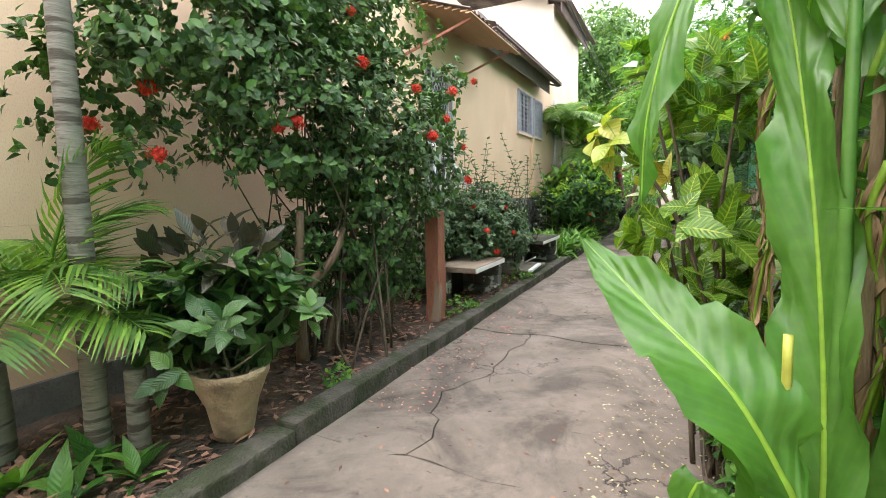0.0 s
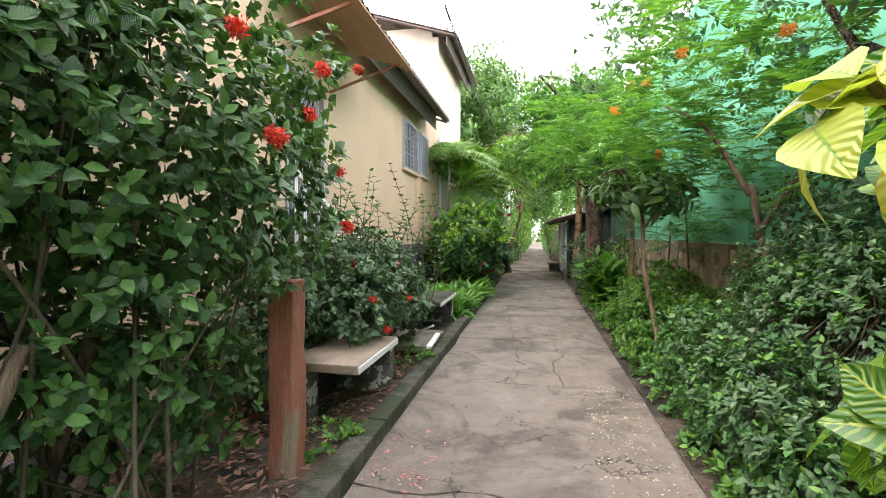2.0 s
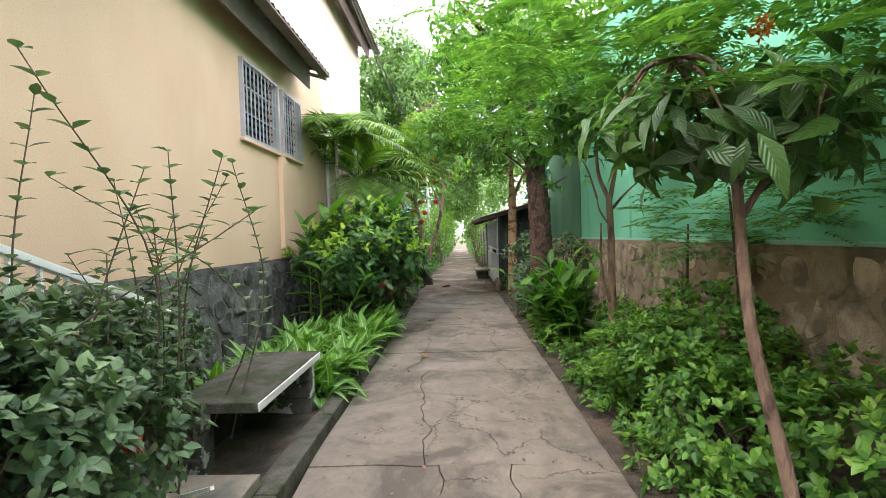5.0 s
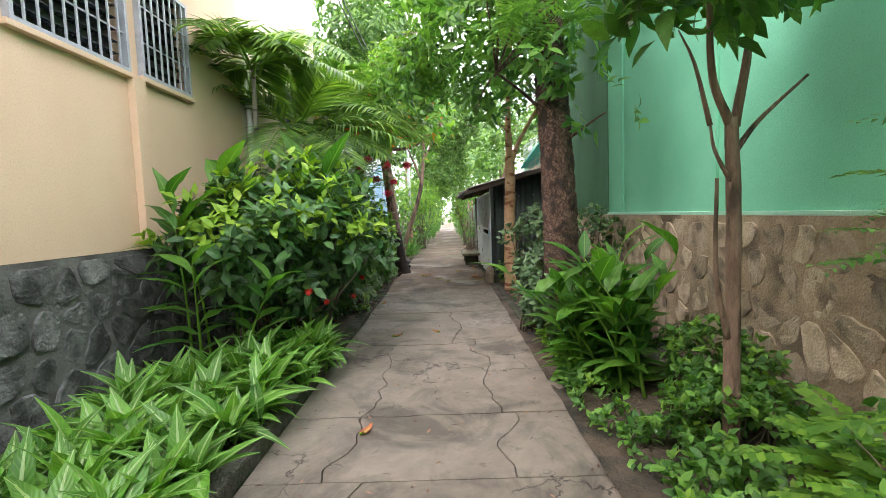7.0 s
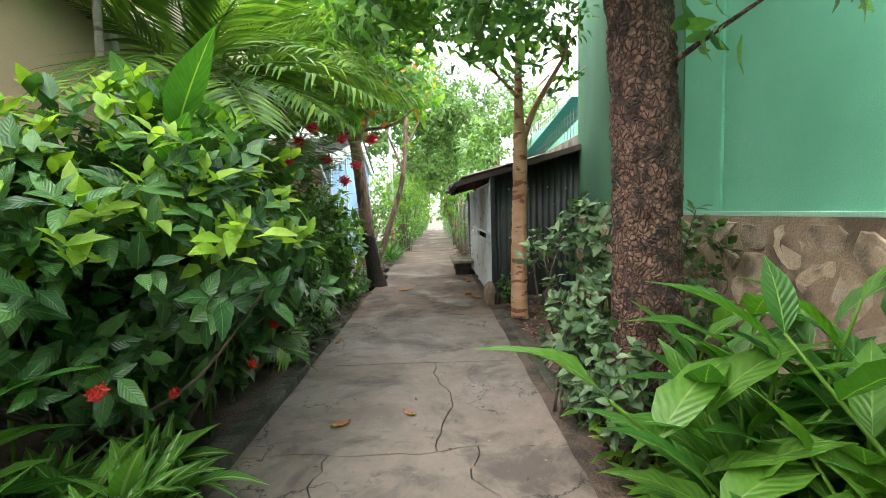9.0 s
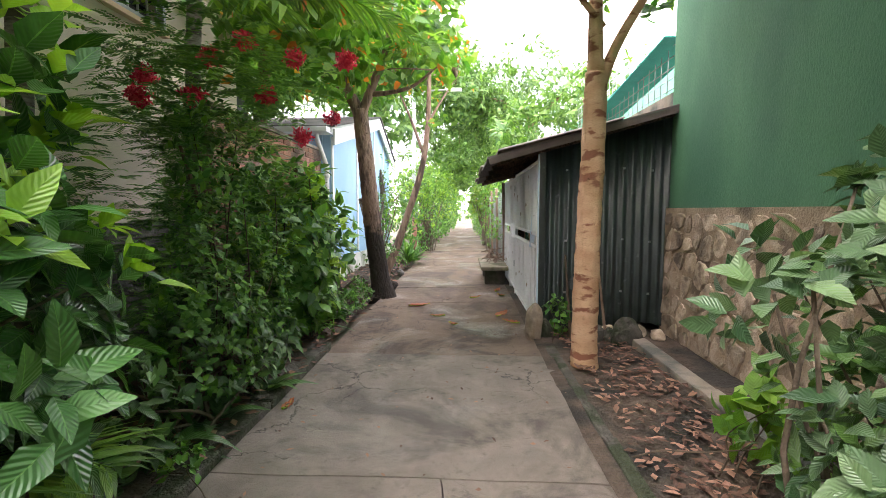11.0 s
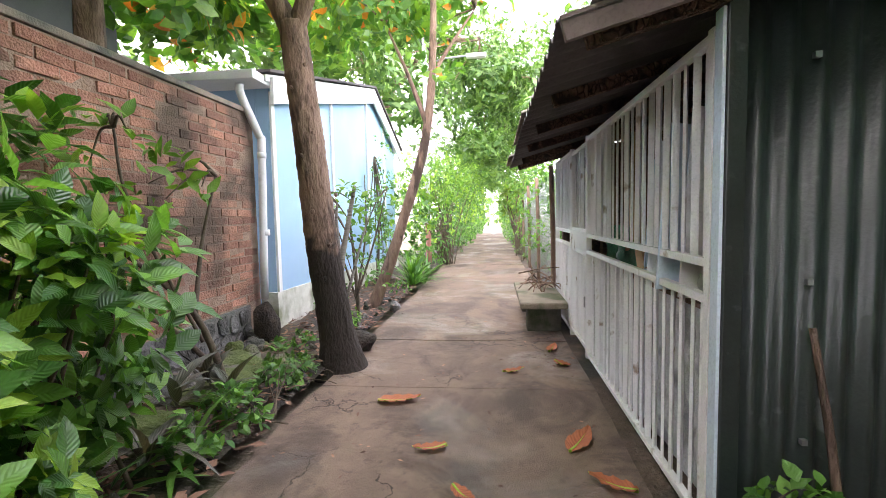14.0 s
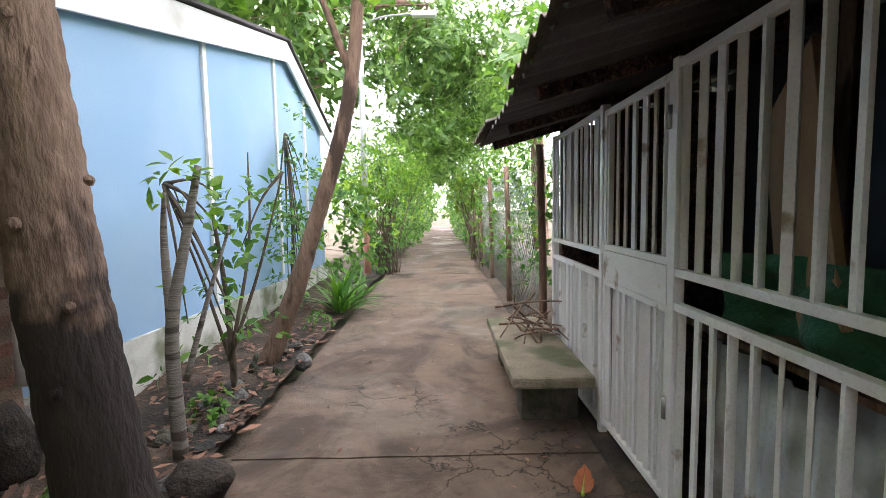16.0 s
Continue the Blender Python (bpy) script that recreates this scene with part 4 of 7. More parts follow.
awning = thing("awning", (-3.3, 7.7, 4.2), "small boarded awning on iron braces over the door", "awning")
corrugated("roof_sheet", -3.8, -2.75, 6.5, 8.9, lambda x, y: 4.18 + 0.34 * (-2.75 - x), 0.16, 0.02, "x", ROOF_SHEET, awning)
for i in range(8):
    part("board", beam((-3.78 + 0.13 * i, 6.55, 4.48 - 0.0442 * i), (-3.78 + 0.13 * i, 8.85, 4.48 - 0.0442 * i), 0.12, 0.02), AWNING_WOOD, awning)
for y in (6.75, 8.6):
    part("brace", beam((-3.8, y - 0.35, 3.65), (-2.85, y, 4.12), 0.035, 0.035), RED_WOOD, awning, "rust red iron brace")
part("fascia", beam((-2.78, 6.5, 4.12), (-2.78, 8.88, 4.12), 0.09, 0.02), AWNING_WOOD, awning)


def barred_window(y0, y1, z0, z1, x=-3.8, n=9, label="white barred louvre window"):
    w = thing("window", (x, (y0 + y1) / 2, z0), label, "window", "windows of the cream house", "structure")
    # near-black panel paints the unlit room behind the louvres
    part("window_back", boxed(x - 0.16, x - 0.12, y0, y1, z0, z1), INTERIOR_SHADE, w)
    k = int((z1 - z0) / 0.11)
    for i in range(k):
        z = z0 + 0.06 + (z1 - z0 - 0.08) * i / (k - 1)
        part("slat", beam((x - 0.08, y0 + 0.02, z), (x - 0.08, y1 - 0.02, z), 0.09, 0.006), LOUVRE, w)
    fr = bmesh.new()
    for a, b, c, d in ((y0, y1, z0, z0 + 0.035), (y0, y1, z1 - 0.035, z1), (y0, y0 + 0.035, z0 + 0.035, z1 - 0.035), (y1 - 0.035, y1, z0 + 0.035, z1 - 0.035)):
        box(fr, x - 0.02, x + 0.06, a, b, c, d)
    part("window_frame", fr, GRILLE, w)
    for i in range(1, n):
        y = y0 + (y1 - y0) * i / n
        part("bar", beam((x + 0.05, y, z0 + 0.03), (x + 0.05, y, z1 - 0.03), 0.016, 0.016), GRILLE, w)
    for z in (z0 + (z1 - z0) * 0.33, z0 + (z1 - z0) * 0.67):
        part("cross_bar", beam((x + 0.035, y0, z), (x + 0.035, y1, z), 0.014, 0.014), GRILLE, w)
    part("window_sill", boxed(x - 0.02, x + 0.07, y0 - 0.04, y1 + 0.04, z0 - 0.05, z0 - 0.002, 0.006), CREAM, w)
    return w


barred_window(12.03, 13.3, 3.1, 4.2, n=10)
barred_window(13.49, 14.4, 3.12, 4.2, n=8)

# door with a scrolled grille and lattice
gate = thing("door", (-3.8, 7.53, 1.4), "white wrought iron door grille with scrolls and lattice", "door", kind="structure")
# the doorway's shade is put into this panel's colour
part("door_leaf", boxed(-3.96, -3.92, 7.02, 8.05, 1.4, 3.66), INTERIOR_SHADE, gate, "near-black panel for the unlit doorway behind the grille")
fr = bmesh.new()
for a, b, c, d in ((7.02, 7.06, 1.4, 3.66), (8.01, 8.05, 1.4, 3.66), (7.06, 8.01, 3.62, 3.66), (7.06, 8.01, 2.36, 2.40), (7.06, 8.01, 1.4, 1.44)):
    box(fr, -3.80, -3.765, a, b, c, d)
part("gate_frame", fr, GRILLE, gate)
for y in (7.22, 7.85):
    part("bar", beam((-3.78, y, 1.42), (-3.78, y, 3.64), 0.016, 0.016), GRILLE, gate)
for za, zb in ((1.44, 2.36), (2.40, 3.62)):
    for i in range(-9, 10):
        for sg in (-1, 1):
            a, b = [], []
            y, z = 7.535 + i * 0.105, za
            ya, yb = max(7.22, min(7.85, y)), None
            run = zb - za
            y2 = y + sg * run * 0.55
            t0, t1 = 0.0, 1.0
            if abs(y2 - y) > 1e-6:
                ta, tb = (7.22 - y) / (y2 - y), (7.85 - y) / (y2 - y)
                t0, t1 = max(t0, min(ta, tb)), min(t1, max(ta, tb))
            if t1 - t0 > 0.03:
                part("lattice_bar", beam((-3.775 + 0.004 * sg, y + (y2 - y) * t0, z + run * t0), (-3.775 + 0.004 * sg, y + (y2 - y) * t1, z + run * t1), 0.010, 0.006), GRILLE, gate)
for yc in (7.14, 7.93):
    for zc in (1.65, 1.95, 2.2, 2.65, 2.95, 3.25, 3.5):
        runs = []
        for sg in (-1, 1):
            runs.append(([(-3.78, yc + sg * 0.065 * (1 - s / 12) * math.cos(s * 0.9) * 0.6 + sg * 0.01, zc + 0.07 * (1 - s / 12) * math.sin(s * 0.9)) for s in range(9)], [0.006] * 9))
        part("scroll", tubes("scroll", runs, 5), GRILLE, gate)

stairs = thing("stairs", (-3.5, 9.0, 0), "worn concrete steps up to the door", "stairs", kind="structure")
for i in range(8):
    part("step", boxed(-3.76, -3.42, 6.7 if i == 7 else 8.15, 8.15 + 0.27 * (8 - i) if i < 7 else 8.4, 0.175 * i, 0.175 * (i + 1), 0.01), CONCRETE_OLD, stairs)
rail = thing("handrail", (-3.5, 8.3, 1.4), "white painted stair handrail with balusters", "handrail")
part("rail", beam((-3.5, 6.7, 2.30), (-3.5, 9.9, 1.02), 0.07, 0.05, 0.008), WHITE_METAL, rail)
for i in range(16):
    y = 6.75 + i * 0.2
    zt = 2.30 - 0.4 * (y - 6.7)
    zb = 1.4 if y < 8.3 else max(0.05, 1.4 - 0.65 * (y - 8.15))
    if zt - zb > 0.08:
        part("baluster", beam((-3.5, y, zb), (-3.5, y, zt), 0.03, 0.02), WHITE_METAL, rail)

# ---- taller pale house ----
wall_with_holes("wall_west_far", -4.0, -3.8, 15.9, 20.2, 1.36, 7.6, [(17.5, 18.6, 3.35, 4.15)], CREAM_PALE, "pale plastered wall of a two storey house")
tagged(part("wall_return", boxed(-8, -4.0, 20.0, 20.2, 0, 7.6), CREAM_PALE), "pale plastered gable wall of a two storey house", "wall", kind="structure")
tagged(part("wall_return", boxed(-8, -4.0, 15.9, 16.1, 4.6, 7.9), CREAM_PALE), "pale plastered gable wall above the lower roof", "wall", kind="structure")
barred_window(17.5, 18.6, 3.35, 4.15, n=8, label="dark window with a white grille")
roof2 = thing("roof", (-4.2, 18, 7.5), "dark corrugated roof of the two storey house", "roof", kind="structure")
corrugated("roof_sheet", -8, -3.2, 15.6, 20.5, lambda x, y: 7.55 + 0.3 * (-3.2 - x), 0.18, 0.022, "x", ROOF_SHEET, roof2)
part("soffit", beam((-3.5, 15.65, 7.50), (-3.5, 20.4, 7.50), 0.03, 0.55), ROOF_UNDER, roof2)
part("fascia", beam((-3.22, 15.62, 7.45), (-3.22, 20.45, 7.45), 0.16, 0.025), ROOF_UNDER, roof2)
part("rake_board", beam((-3.2, 15.62, 7.45), (-8, 15.62, 8.9), 0.16, 0.03), ROOF_UNDER, roof2)
dp = thing("downpipe", (-3.76, 16.05, 1.4), "grey drain pipe on the house wall", "pipe")
part("pipe", tubes("pipe", [([(-3.75, 16.05, 1.2), (-3.75, 16.05, 4.6)], [0.04, 0.04])], 10), PVC, dp)

# ---- green wall ----
base2 = tagged(part("wall_base_east", boxed(1.78, 2.1, -5, 19.3, -0.1, 1.5), MORTAR), "tan rubble stone plinth below the green wall", "wall", kind="structure")
tagged(part("wall_east", boxed(1.83, 2.05, -5, 15.9, 1.5, 5.6), GREEN), "tall green plastered wall", "wall", kind="structure")
# from y 15.9 on the wall is a darker, yellower green
tagged(part("wall_east_far", boxed(1.815, 2.05, 15.9, 19.25, 1.5, 5.6), GREEN_DEEP), "tall wall in a deeper green with weather streaks", "wall", kind="structure")
tagged(part("wall_cap", boxed(1.805, 2.06, -5, 15.9, 1.5, 1.535, 0.006), GREEN_PALE), "pale green edge along the foot of the wall", "trim", kind="structure")
for y in (6.2, 8.47, 10.75, 13.03, 15.3):
    tagged(part("pilaster_strip", boxed(1.80, 1.829, y - 0.04, y + 0.04, 1.54, 5.6, 0.006), GREEN), "green plastered strip on the wall", "trim", kind="structure")
rubble(base2, 1.78, -1, 5.0, 14.6, 0.0, 1.46, 0.31, STONE, 3, 100, 12.5, (0.0, 0.012))
rubble(base2, 1.78, -1, 14.6, 19.25, 0.0, 1.46, 0.25, STONE, 4, 190, 17.5, (0.002, 0.022))
rubble(base1, -3.77, 1, 9.5, 16.0, 0.05, 1.34, 0.3, STONE_DARK, 5, 110, 12.0, (0.004, 0.026))

# ---- brick wall ----
bw = tagged(part("wall_brick", boxed(-3.55, -3.365, 18.7, 22.6, -0.1, 2.6), BRICK_MORTAR), "old red brick garden wall on a stone footing", "wall", kind="structure")
foot = tagged(part("wall_footing", boxed(-3.6, -3.33, 18.7, 22.3, -0.1, 0.42), MORTAR_DARK), "mossy dark stone footing of the brick wall", "wall", kind="structure")
rubble(foot, -3.33, 1, 18.8, 22.3, 0.0, 0.42, 0.22, STONE_DARK, 9, 60, 21.5)
cap = tagged(part("wall_cap", boxed(-3.58, -3.34, 18.7, 22.6, 2.605, 2.66, 0.01), CONCRETE_OLD), "thin weathered concrete capping", "trim", kind="structure")
BL, BH, BD = 0.27, 0.076, 0.03
bmb = bmesh.new()
box(bmb, 0, BD, 0, BL, 0, BH, 0.005)
brick_mesh = bpy.data.meshes.new("brick")
bmb.to_mesh(brick_mesh)
bmb.free()
brick_mesh.materials.append(BRICK)
bricks = []
for r in range(24):
    z = 0.45 + r * 0.0893
    y = 22.57 - BL - (0.125 if r % 2 else 0)
    while y > 18.72:
        bricks.append((y, z))
        y -= BL + 0.017
bricks.sort(key=lambda b: -b[0])
for y, z in bricks[:300]:
    ob = new("brick", brick_mesh)
    ob.parent = bw
    ob.matrix_basis = pose(-3.389 + rng.normal(0, 0.005), y + rng.normal(0, 0.004), z + rng.normal(0, 0.003), rng.normal(0, 1.0), rng.normal(0, 1.5), rng.normal(0, 1.0))
V, F = [], []
for y, z in bricks[300:]:
    o, d = len(V), -3.357 + rng.normal(0, 0.003)
    V += [(-3.37, y, z), (d, y + .004, z + .004), (d, y + BL - .004, z + .004), (-3.37, y + BL, z), (-3.37, y, z + BH), (d, y + .004, z + BH - .004), (d, y + BL - .004, z + BH - .004), (-3.37, y + BL, z + BH)]
    F += [tuple(o + i for i in f) for f in ((1, 2, 6, 5), (0, 1, 5, 4), (2, 3, 7, 6), (0, 3, 2, 1), (4, 5, 6, 7))]
tagged(part("far_bricks", mesh_of("far_bricks", V, F), BRICK, bw), kind="stuff")

# ---- blue house ----
bh = thing("house", (-5, 25.5, 0), "pale blue painted house with white trim and fascia", "house")


def prism(poly, x0, x1):
    """A profile in y and z, pushed from x0 to x1."""
    V = [(x0, y, z) for y, z in poly] + [(x1, y, z) for y, z in poly]
    n = len(poly)
    return mesh_of("prism", V, [tuple(range(n)), tuple(reversed(range(n, 2 * n)))] + [(i + n, (i + 1) % n + n, (i + 1) % n, i) for i in range(n)])


part("wall", prism([(22.7, 0.45), (29.6, 0.3), (29.6, 3.15), (27.3, 4.0), (22.7, 2.95)], -3.36, -3.2), BLUE, bh)
part("wall", boxed(-7, -3.365, 22.7, 22.85, 0.3, 2.95), BLUE, bh)
part("plinth", prism([(22.66, -0.1), (29.7, -0.1), (29.7, 0.35), (22.66, 0.5)], -3.38, -3.17), WHITE_STAINED, bh, "stained white plinth")
for y, h in ((22.74, 2.9), (24.8, 3.36), (26.92, 3.84), (28.4, 3.5)):
    part("batten", boxed(-3.197, -3.165, y - 0.04, y + 0.04, 0.5, h, 0.004), WHITE, bh)
part("roof", prism([(22.5, 3.04), (27.3, 4.14), (30.0, 3.16), (30.0, 3.10), (27.3, 4.06), (22.5, 2.96)], -7.5, -3.12), WHITE, bh)
part("roof_sheet", prism([(22.45, 3.08), (27.3, 4.19), (30.05, 3.2), (30.05, 3.17), (27.3, 4.15), (22.45, 3.05)], -7.5, -3.04), DARK_ROOF, bh, "dark weathered roof sheet")
part("fascia", prism([(22.6, 3.03), (27.3, 4.13), (27.3, 3.83), (22.6, 2.73)], -3.12, -3.08), WHITE, bh)
part("fascia", prism([(27.3, 4.13), (30.0, 3.15), (30.0, 2.86), (27.3, 3.83)], -3.12, -3.08), WHITE, bh)
part("eave_box", boxed(-6.5, -3.14, 22.25, 22.69, 2.93, 3.03, 0.01), WHITE, bh)
pipe = thing("downpipe", (-3.24, 22.52, 0.4), "grey white plastic drain pipe on the brick wall", "pipe")
part("pipe", tubes("pipe", [(bent([(-3.36, 22.36, 2.9), (-3.35, 22.37, 2.78), (-3.25, 22.54, 2.35), (-3.24, 22.56, 2.2), (-3.27, 22.52, 0.45)], 4), [0.045] * 17)], 12), PVC, pipe)
for z in (2.1, 1.2):
    part("collar", tubes("collar", [([(-3.242, 22.557, z), (-3.242, 22.557, z + 0.07)], [0.052, 0.052])], 12), PVC, pipe)

# ---- shed with white bars ----
shed = thing("shed", (1.1, 21.6, 0), "open lean-to shed with black sheet wall and dark roof", "shed", kind="structure")


def wavy_wall(name, x0, x1, y, z0f, z1f, pitch, amp, material, parent):
    n = int((x1 - x0) / pitch * 8)
    V, F = [], []
    for i in range(n + 1):
        x = x0 + (x1 - x0) * i / n
        w = amp * math.sin(2 * math.pi * i / 8)
        V += [(x, y + w, z0f(x)), (x, y + w, z1f(x)), (x, y + w + 0.012, z0f(x)), (x, y + w + 0.012, z1f(x))]
    for i in range(n):
        a = 4 * i
        F += [(a, a + 4, a + 5, a + 1), (a + 3, a + 7, a + 6, a + 2), (a + 1, a + 5, a + 7, a + 3)]
    return part(name, mesh_of(name, V, F, smooth=True), material, parent)


top = lambda x: 2.20 + 0.27 * (x - 0.32)
wavy_wall("sheet_wall", 0.36, 1.83, 19.25, lambda x: 0.10 + 0.03 * math.sin(x * 9), top, 0.105, 0.014, BLACK_SHEET, shed)
for x in (0.62, 0.95, 1.28, 1.6):
    for z in (0.5, 1.12, 1.95):
        part("nail", beam((x, 19.235, z + 0.02 * math.sin(x * 30)), (x, 19.215, z + 0.02 * math.sin(x * 30)), 0.022, 0.022), STEEL, shed)
zr = lambda x, y: 2.25 + 0.27 * (x - 0.32) - 0.012 * math.sin(y * 1.7)
corrugated("roof_sheet", -0.32, 2.3, 19.08, 24.4, zr, 0.18, 0.02, "x", DARK_ROOF, shed)
for i in range(6):
    y = 19.2 + i * 1.0
    part("rafter", beam((-0.2, y, zr(-0.2, y) - 0.06), (1.83, y, zr(1.83, y) - 0.06), 0.05, 0.07), BARK_DARK, shed)
for k, (x0, x1, y0, y1, dz, tw) in enumerate(((-0.36, 0.5, 23.3, 24.6, 0.06, 3), (-0.2, 1.2, 19.0, 20.4, 0.05, -2), (-0.34, 0.7, 20.9, 22.4, 0.06, 2), (0.5, 1.8, 21.5, 23.6, 0.07, -3))):
    corrugated("loose_sheet", x0, x1, y0, y1, lambda x, y: zr(x, y) + dz + 0.01 * tw * (x - x0), 0.18, 0.02, "x", ROOF_SHEET, shed)
part("front_beam", beam((-0.3, 19.1, zr(-0.3, 19) - 0.03), (1.85, 19.1, zr(1.85, 19) - 0.03), 0.03, 0.09), ROOF_UNDER, shed)
# back wall coloured near-black for the shade inside the shed
part("back_wall", boxed(1.85, 1.95, 19.3, 24.2, 0, 2.6), INTERIOR_SHADE, shed)
part("end_wall", boxed(0.4, 1.85, 24.0, 24.1, 0, 2.2), BARK_DARK, shed)
part("end_board", boxed(0.75, 1.28, 24.0, 24.1, 2.203, 2.34), BARK_DARK, shed)
part("end_board", boxed(1.283, 1.85, 24.0, 24.1, 2.203, 2.47), BARK_DARK, shed)
part("corner_post", boxed(0.30, 0.37, 19.19, 19.27, 0.0, 2.15, 0.006), BLACK_SHEET, shed)
part("painted_edge", boxed(0.285, 0.299, 19.2, 19.262, 0.05, 2.13, 0.003), PALE_BLUE_SHEET, shed, "bluish white smeared paint on the corner")
for y in (19.95, 20.9, 21.72):
    part("inner_post", boxed(1.0, 1.09, y, y + 0.08, 0, 2.35, 0.006), BARK, shed)

fence = thing("fence", (0.32, 21.6, 0), "white painted iron bar fence with a gate", "fence")


def bars(y0, y1, z0, z1, step, parent, w=0.032, d=0.014, x=0.32):
    n = max(1, round((y1 - y0) / step))
    for i in range(n + 1):
        y = y0 + (y1 - y0) * i / n
        part("bar", beam((x, y, z0), (x + rng.normal(0, 0.002), y + rng.normal(0, 0.003), z1), d, w), WHITE_METAL, parent)


bars(19.38, 21.72, 1.18, 2.06, 0.118, fence)
bars(19.38, 21.72, 0.06, 1.02, 0.118, fence)
bars(22.72, 23.85, 1.18, 2.06, 0.118, fence)
bars(22.72, 23.85, 0.06, 1.02, 0.118, fence)
for y0, y1 in ((19.30, 21.78), (22.66, 23.92)):
    for z in (0.07, 1.03, 1.18, 2.06):
        part("rail", boxed(0.295, 0.333, y0, y1, z - 0.018, z + 0.018, 0.003), WHITE_METAL, fence)
for y in (19.31, 21.77, 22.67, 23.9):
    part("post", boxed(0.29, 0.34, y - 0.025, y + 0.025, 0.0, 2.09, 0.004), WHITE_METAL, fence)
ig = thing("metal_gate", (0.32, 22.2, 0.05), "white iron bar gate in the fence", "gate")
bars(21.88, 22.58, 1.24, 2.02, 0.117, ig)
bars(21.88, 22.58, 0.10, 1.0, 0.08, ig)
for z in (0.10, 1.0, 1.22, 2.03):
    part("rail", boxed(0.30, 0.33, 21.82, 22.63, z - 0.018, z + 0.018, 0.003), WHITE_METAL, ig)
part("lock_plate", boxed(0.296, 0.334, 21.82, 22.63, 1.02, 1.2, 0.003), WHITE_METAL, ig)
for y in (21.82, 22.62):
    part("stile", boxed(0.30, 0.335, y - 0.018, y + 0.018, 0.07, 2.05, 0.003), WHITE_METAL, ig)
for z in (0.5, 1.8):
    part("hinge", tubes("hinge", [([(0.29, 21.80, z), (0.29, 21.80, z + 0.1)], [0.014, 0.014])], 8), STEEL, ig)

# stored junk behind the bars
def crumpled(name, x, y0, y1, z0, z1, material, label, category, amp=0.06, seed=0):
    V, F = [], []
    n, m = 16, 12
    for i in range(n + 1):
        for j in range(m + 1):
            y, z = y0 + (y1 - y0) * i / n, z0 + (z1 - z0) * j / m
            V.append((x + amp * noise.noise(Vector((y * 4 + seed, z * 4, seed))) + amp * 0.5 * noise.noise(Vector((y * 11, z * 11, seed))), y, z))
    for i in range(n):
        for j in range(m):
            a = i * (m + 1) + j
            F.append((a, a + 1, a + m + 2, a + m + 1))
    o = len(V)
    V += [(v[0] + 0.03, v[1], v[2]) for v in V]
    F += [tuple(o + k for k in reversed(f)) for f in F]
    return tagged(part(name, mesh_of(name, V, F, smooth=True), material), label, category)


crumpled("plastic_sheeting", 0.43, 19.42, 20.5, 0.0, 0.97, RAG, "crumpled grey plastic sheeting stored behind the bars", "sheeting", 0.05, seed=1)


def zinc_sheet(x, y0, y1, z0, z1, lean, label):
    """A corrugated sheet on its end behind the bars."""
    n = int((y1 - y0) / 0.0125)
    V, F = [], []
    for i in range(n + 1):
        y = y0 + (y1 - y0) * i / n
        w = 0.012 * math.sin(2 * math.pi * (y - y0) / 0.1)
        V += [(x + w, y, z0), (x + w + lean, y, z1 + 0.02 * math.sin(y * 5)), (x + w + 0.006, y, z0), (x + w + lean + 0.006, y, z1 + 0.02 * math.sin(y * 5))]
    for i in range(n):
        a = 4 * i
        F += [(a, a + 4, a + 5, a + 1), (a + 3, a + 7, a + 6, a + 2), (a + 1, a + 5, a + 7, a + 3)]
    return tagged(part("zinc_sheet", mesh_of("zinc_sheet", V, F, smooth=True), ZINC), label, "metal sheet", "stored metal sheets")


zinc_sheet(0.40, 20.45, 21.15, 0.0, 0.93, 0.05, "dull corrugated zinc sheet standing behind the bars")
zinc_sheet(0.44, 21.1, 21.74, 0.0, 0.86, 0.04, "dull corrugated zinc sheet standing behind the bars")
for y0, y1, lab in ((21.86, 22.6, "white flat sheet fixed behind the gate bars"), (22.75, 23.85, "white flat sheet fixed behind the fence bars")):
    tagged(part("white_board", boxed(0.345, 0.365, y0, y1, 0.09, 1.0, 0.003), WHITE), lab, "board")
for y0, y1, z1, mat, lab in ((19.36, 19.5, 1.92, CARD, "narrow tan plywood strip behind the bars"), (19.53, 19.72, 1.86, WHITE, "white painted board standing behind the bars"), (19.75, 20.0, 1.83, PALE_BLUE_SHEET, "pale blue plastic sheet standing behind the bars"), (20.03, 20.2, 1.78, WHITE, "white painted board standing behind the bars"), (20.22, 20.34, 1.70, PALE_BLUE_SHEET, "pale blue plastic strip behind the bars")):
    tagged(part("board", beam((0.40, (y0 + y1) / 2, 0.98), (0.44 + 0.02 * rng.random(), (y0 + y1) / 2 + rng.normal(0, 0.01), z1), 0.014, y1 - y0, 0.003), mat), lab, "board")
shelf = tagged(part("shelf", boxed(0.35, 1.0, 19.35, 21.75, 0.955, 0.978, 0.003), BARK), "rough wooden shelf behind the middle rail", "shelf")
for y, dy, z1, lab in ((20.75, 0.5, 1.75, "brown cardboard sheet leaning inside the shed"), (21.35, 0.6, 1.95, "flattened brown cardboard box inside the shed"), (22.3, 0.8, 1.75, "flattened brown cardboard box inside the shed")):
    tagged(part("cardboard", beam((0.58, y, 0.98 if y < 22 else 0.0), (0.72, y + 0.35, z1), 0.03, dy, 0.004), CARD), lab, "cardboard")
tagged(part("plank", beam((0.37, 20.32, 1.02), (0.37, 20.55, 1.5), 0.05, 0.13, 0.004), CARD), "torn brown cardboard piece stuck between the bars", "cardboard")
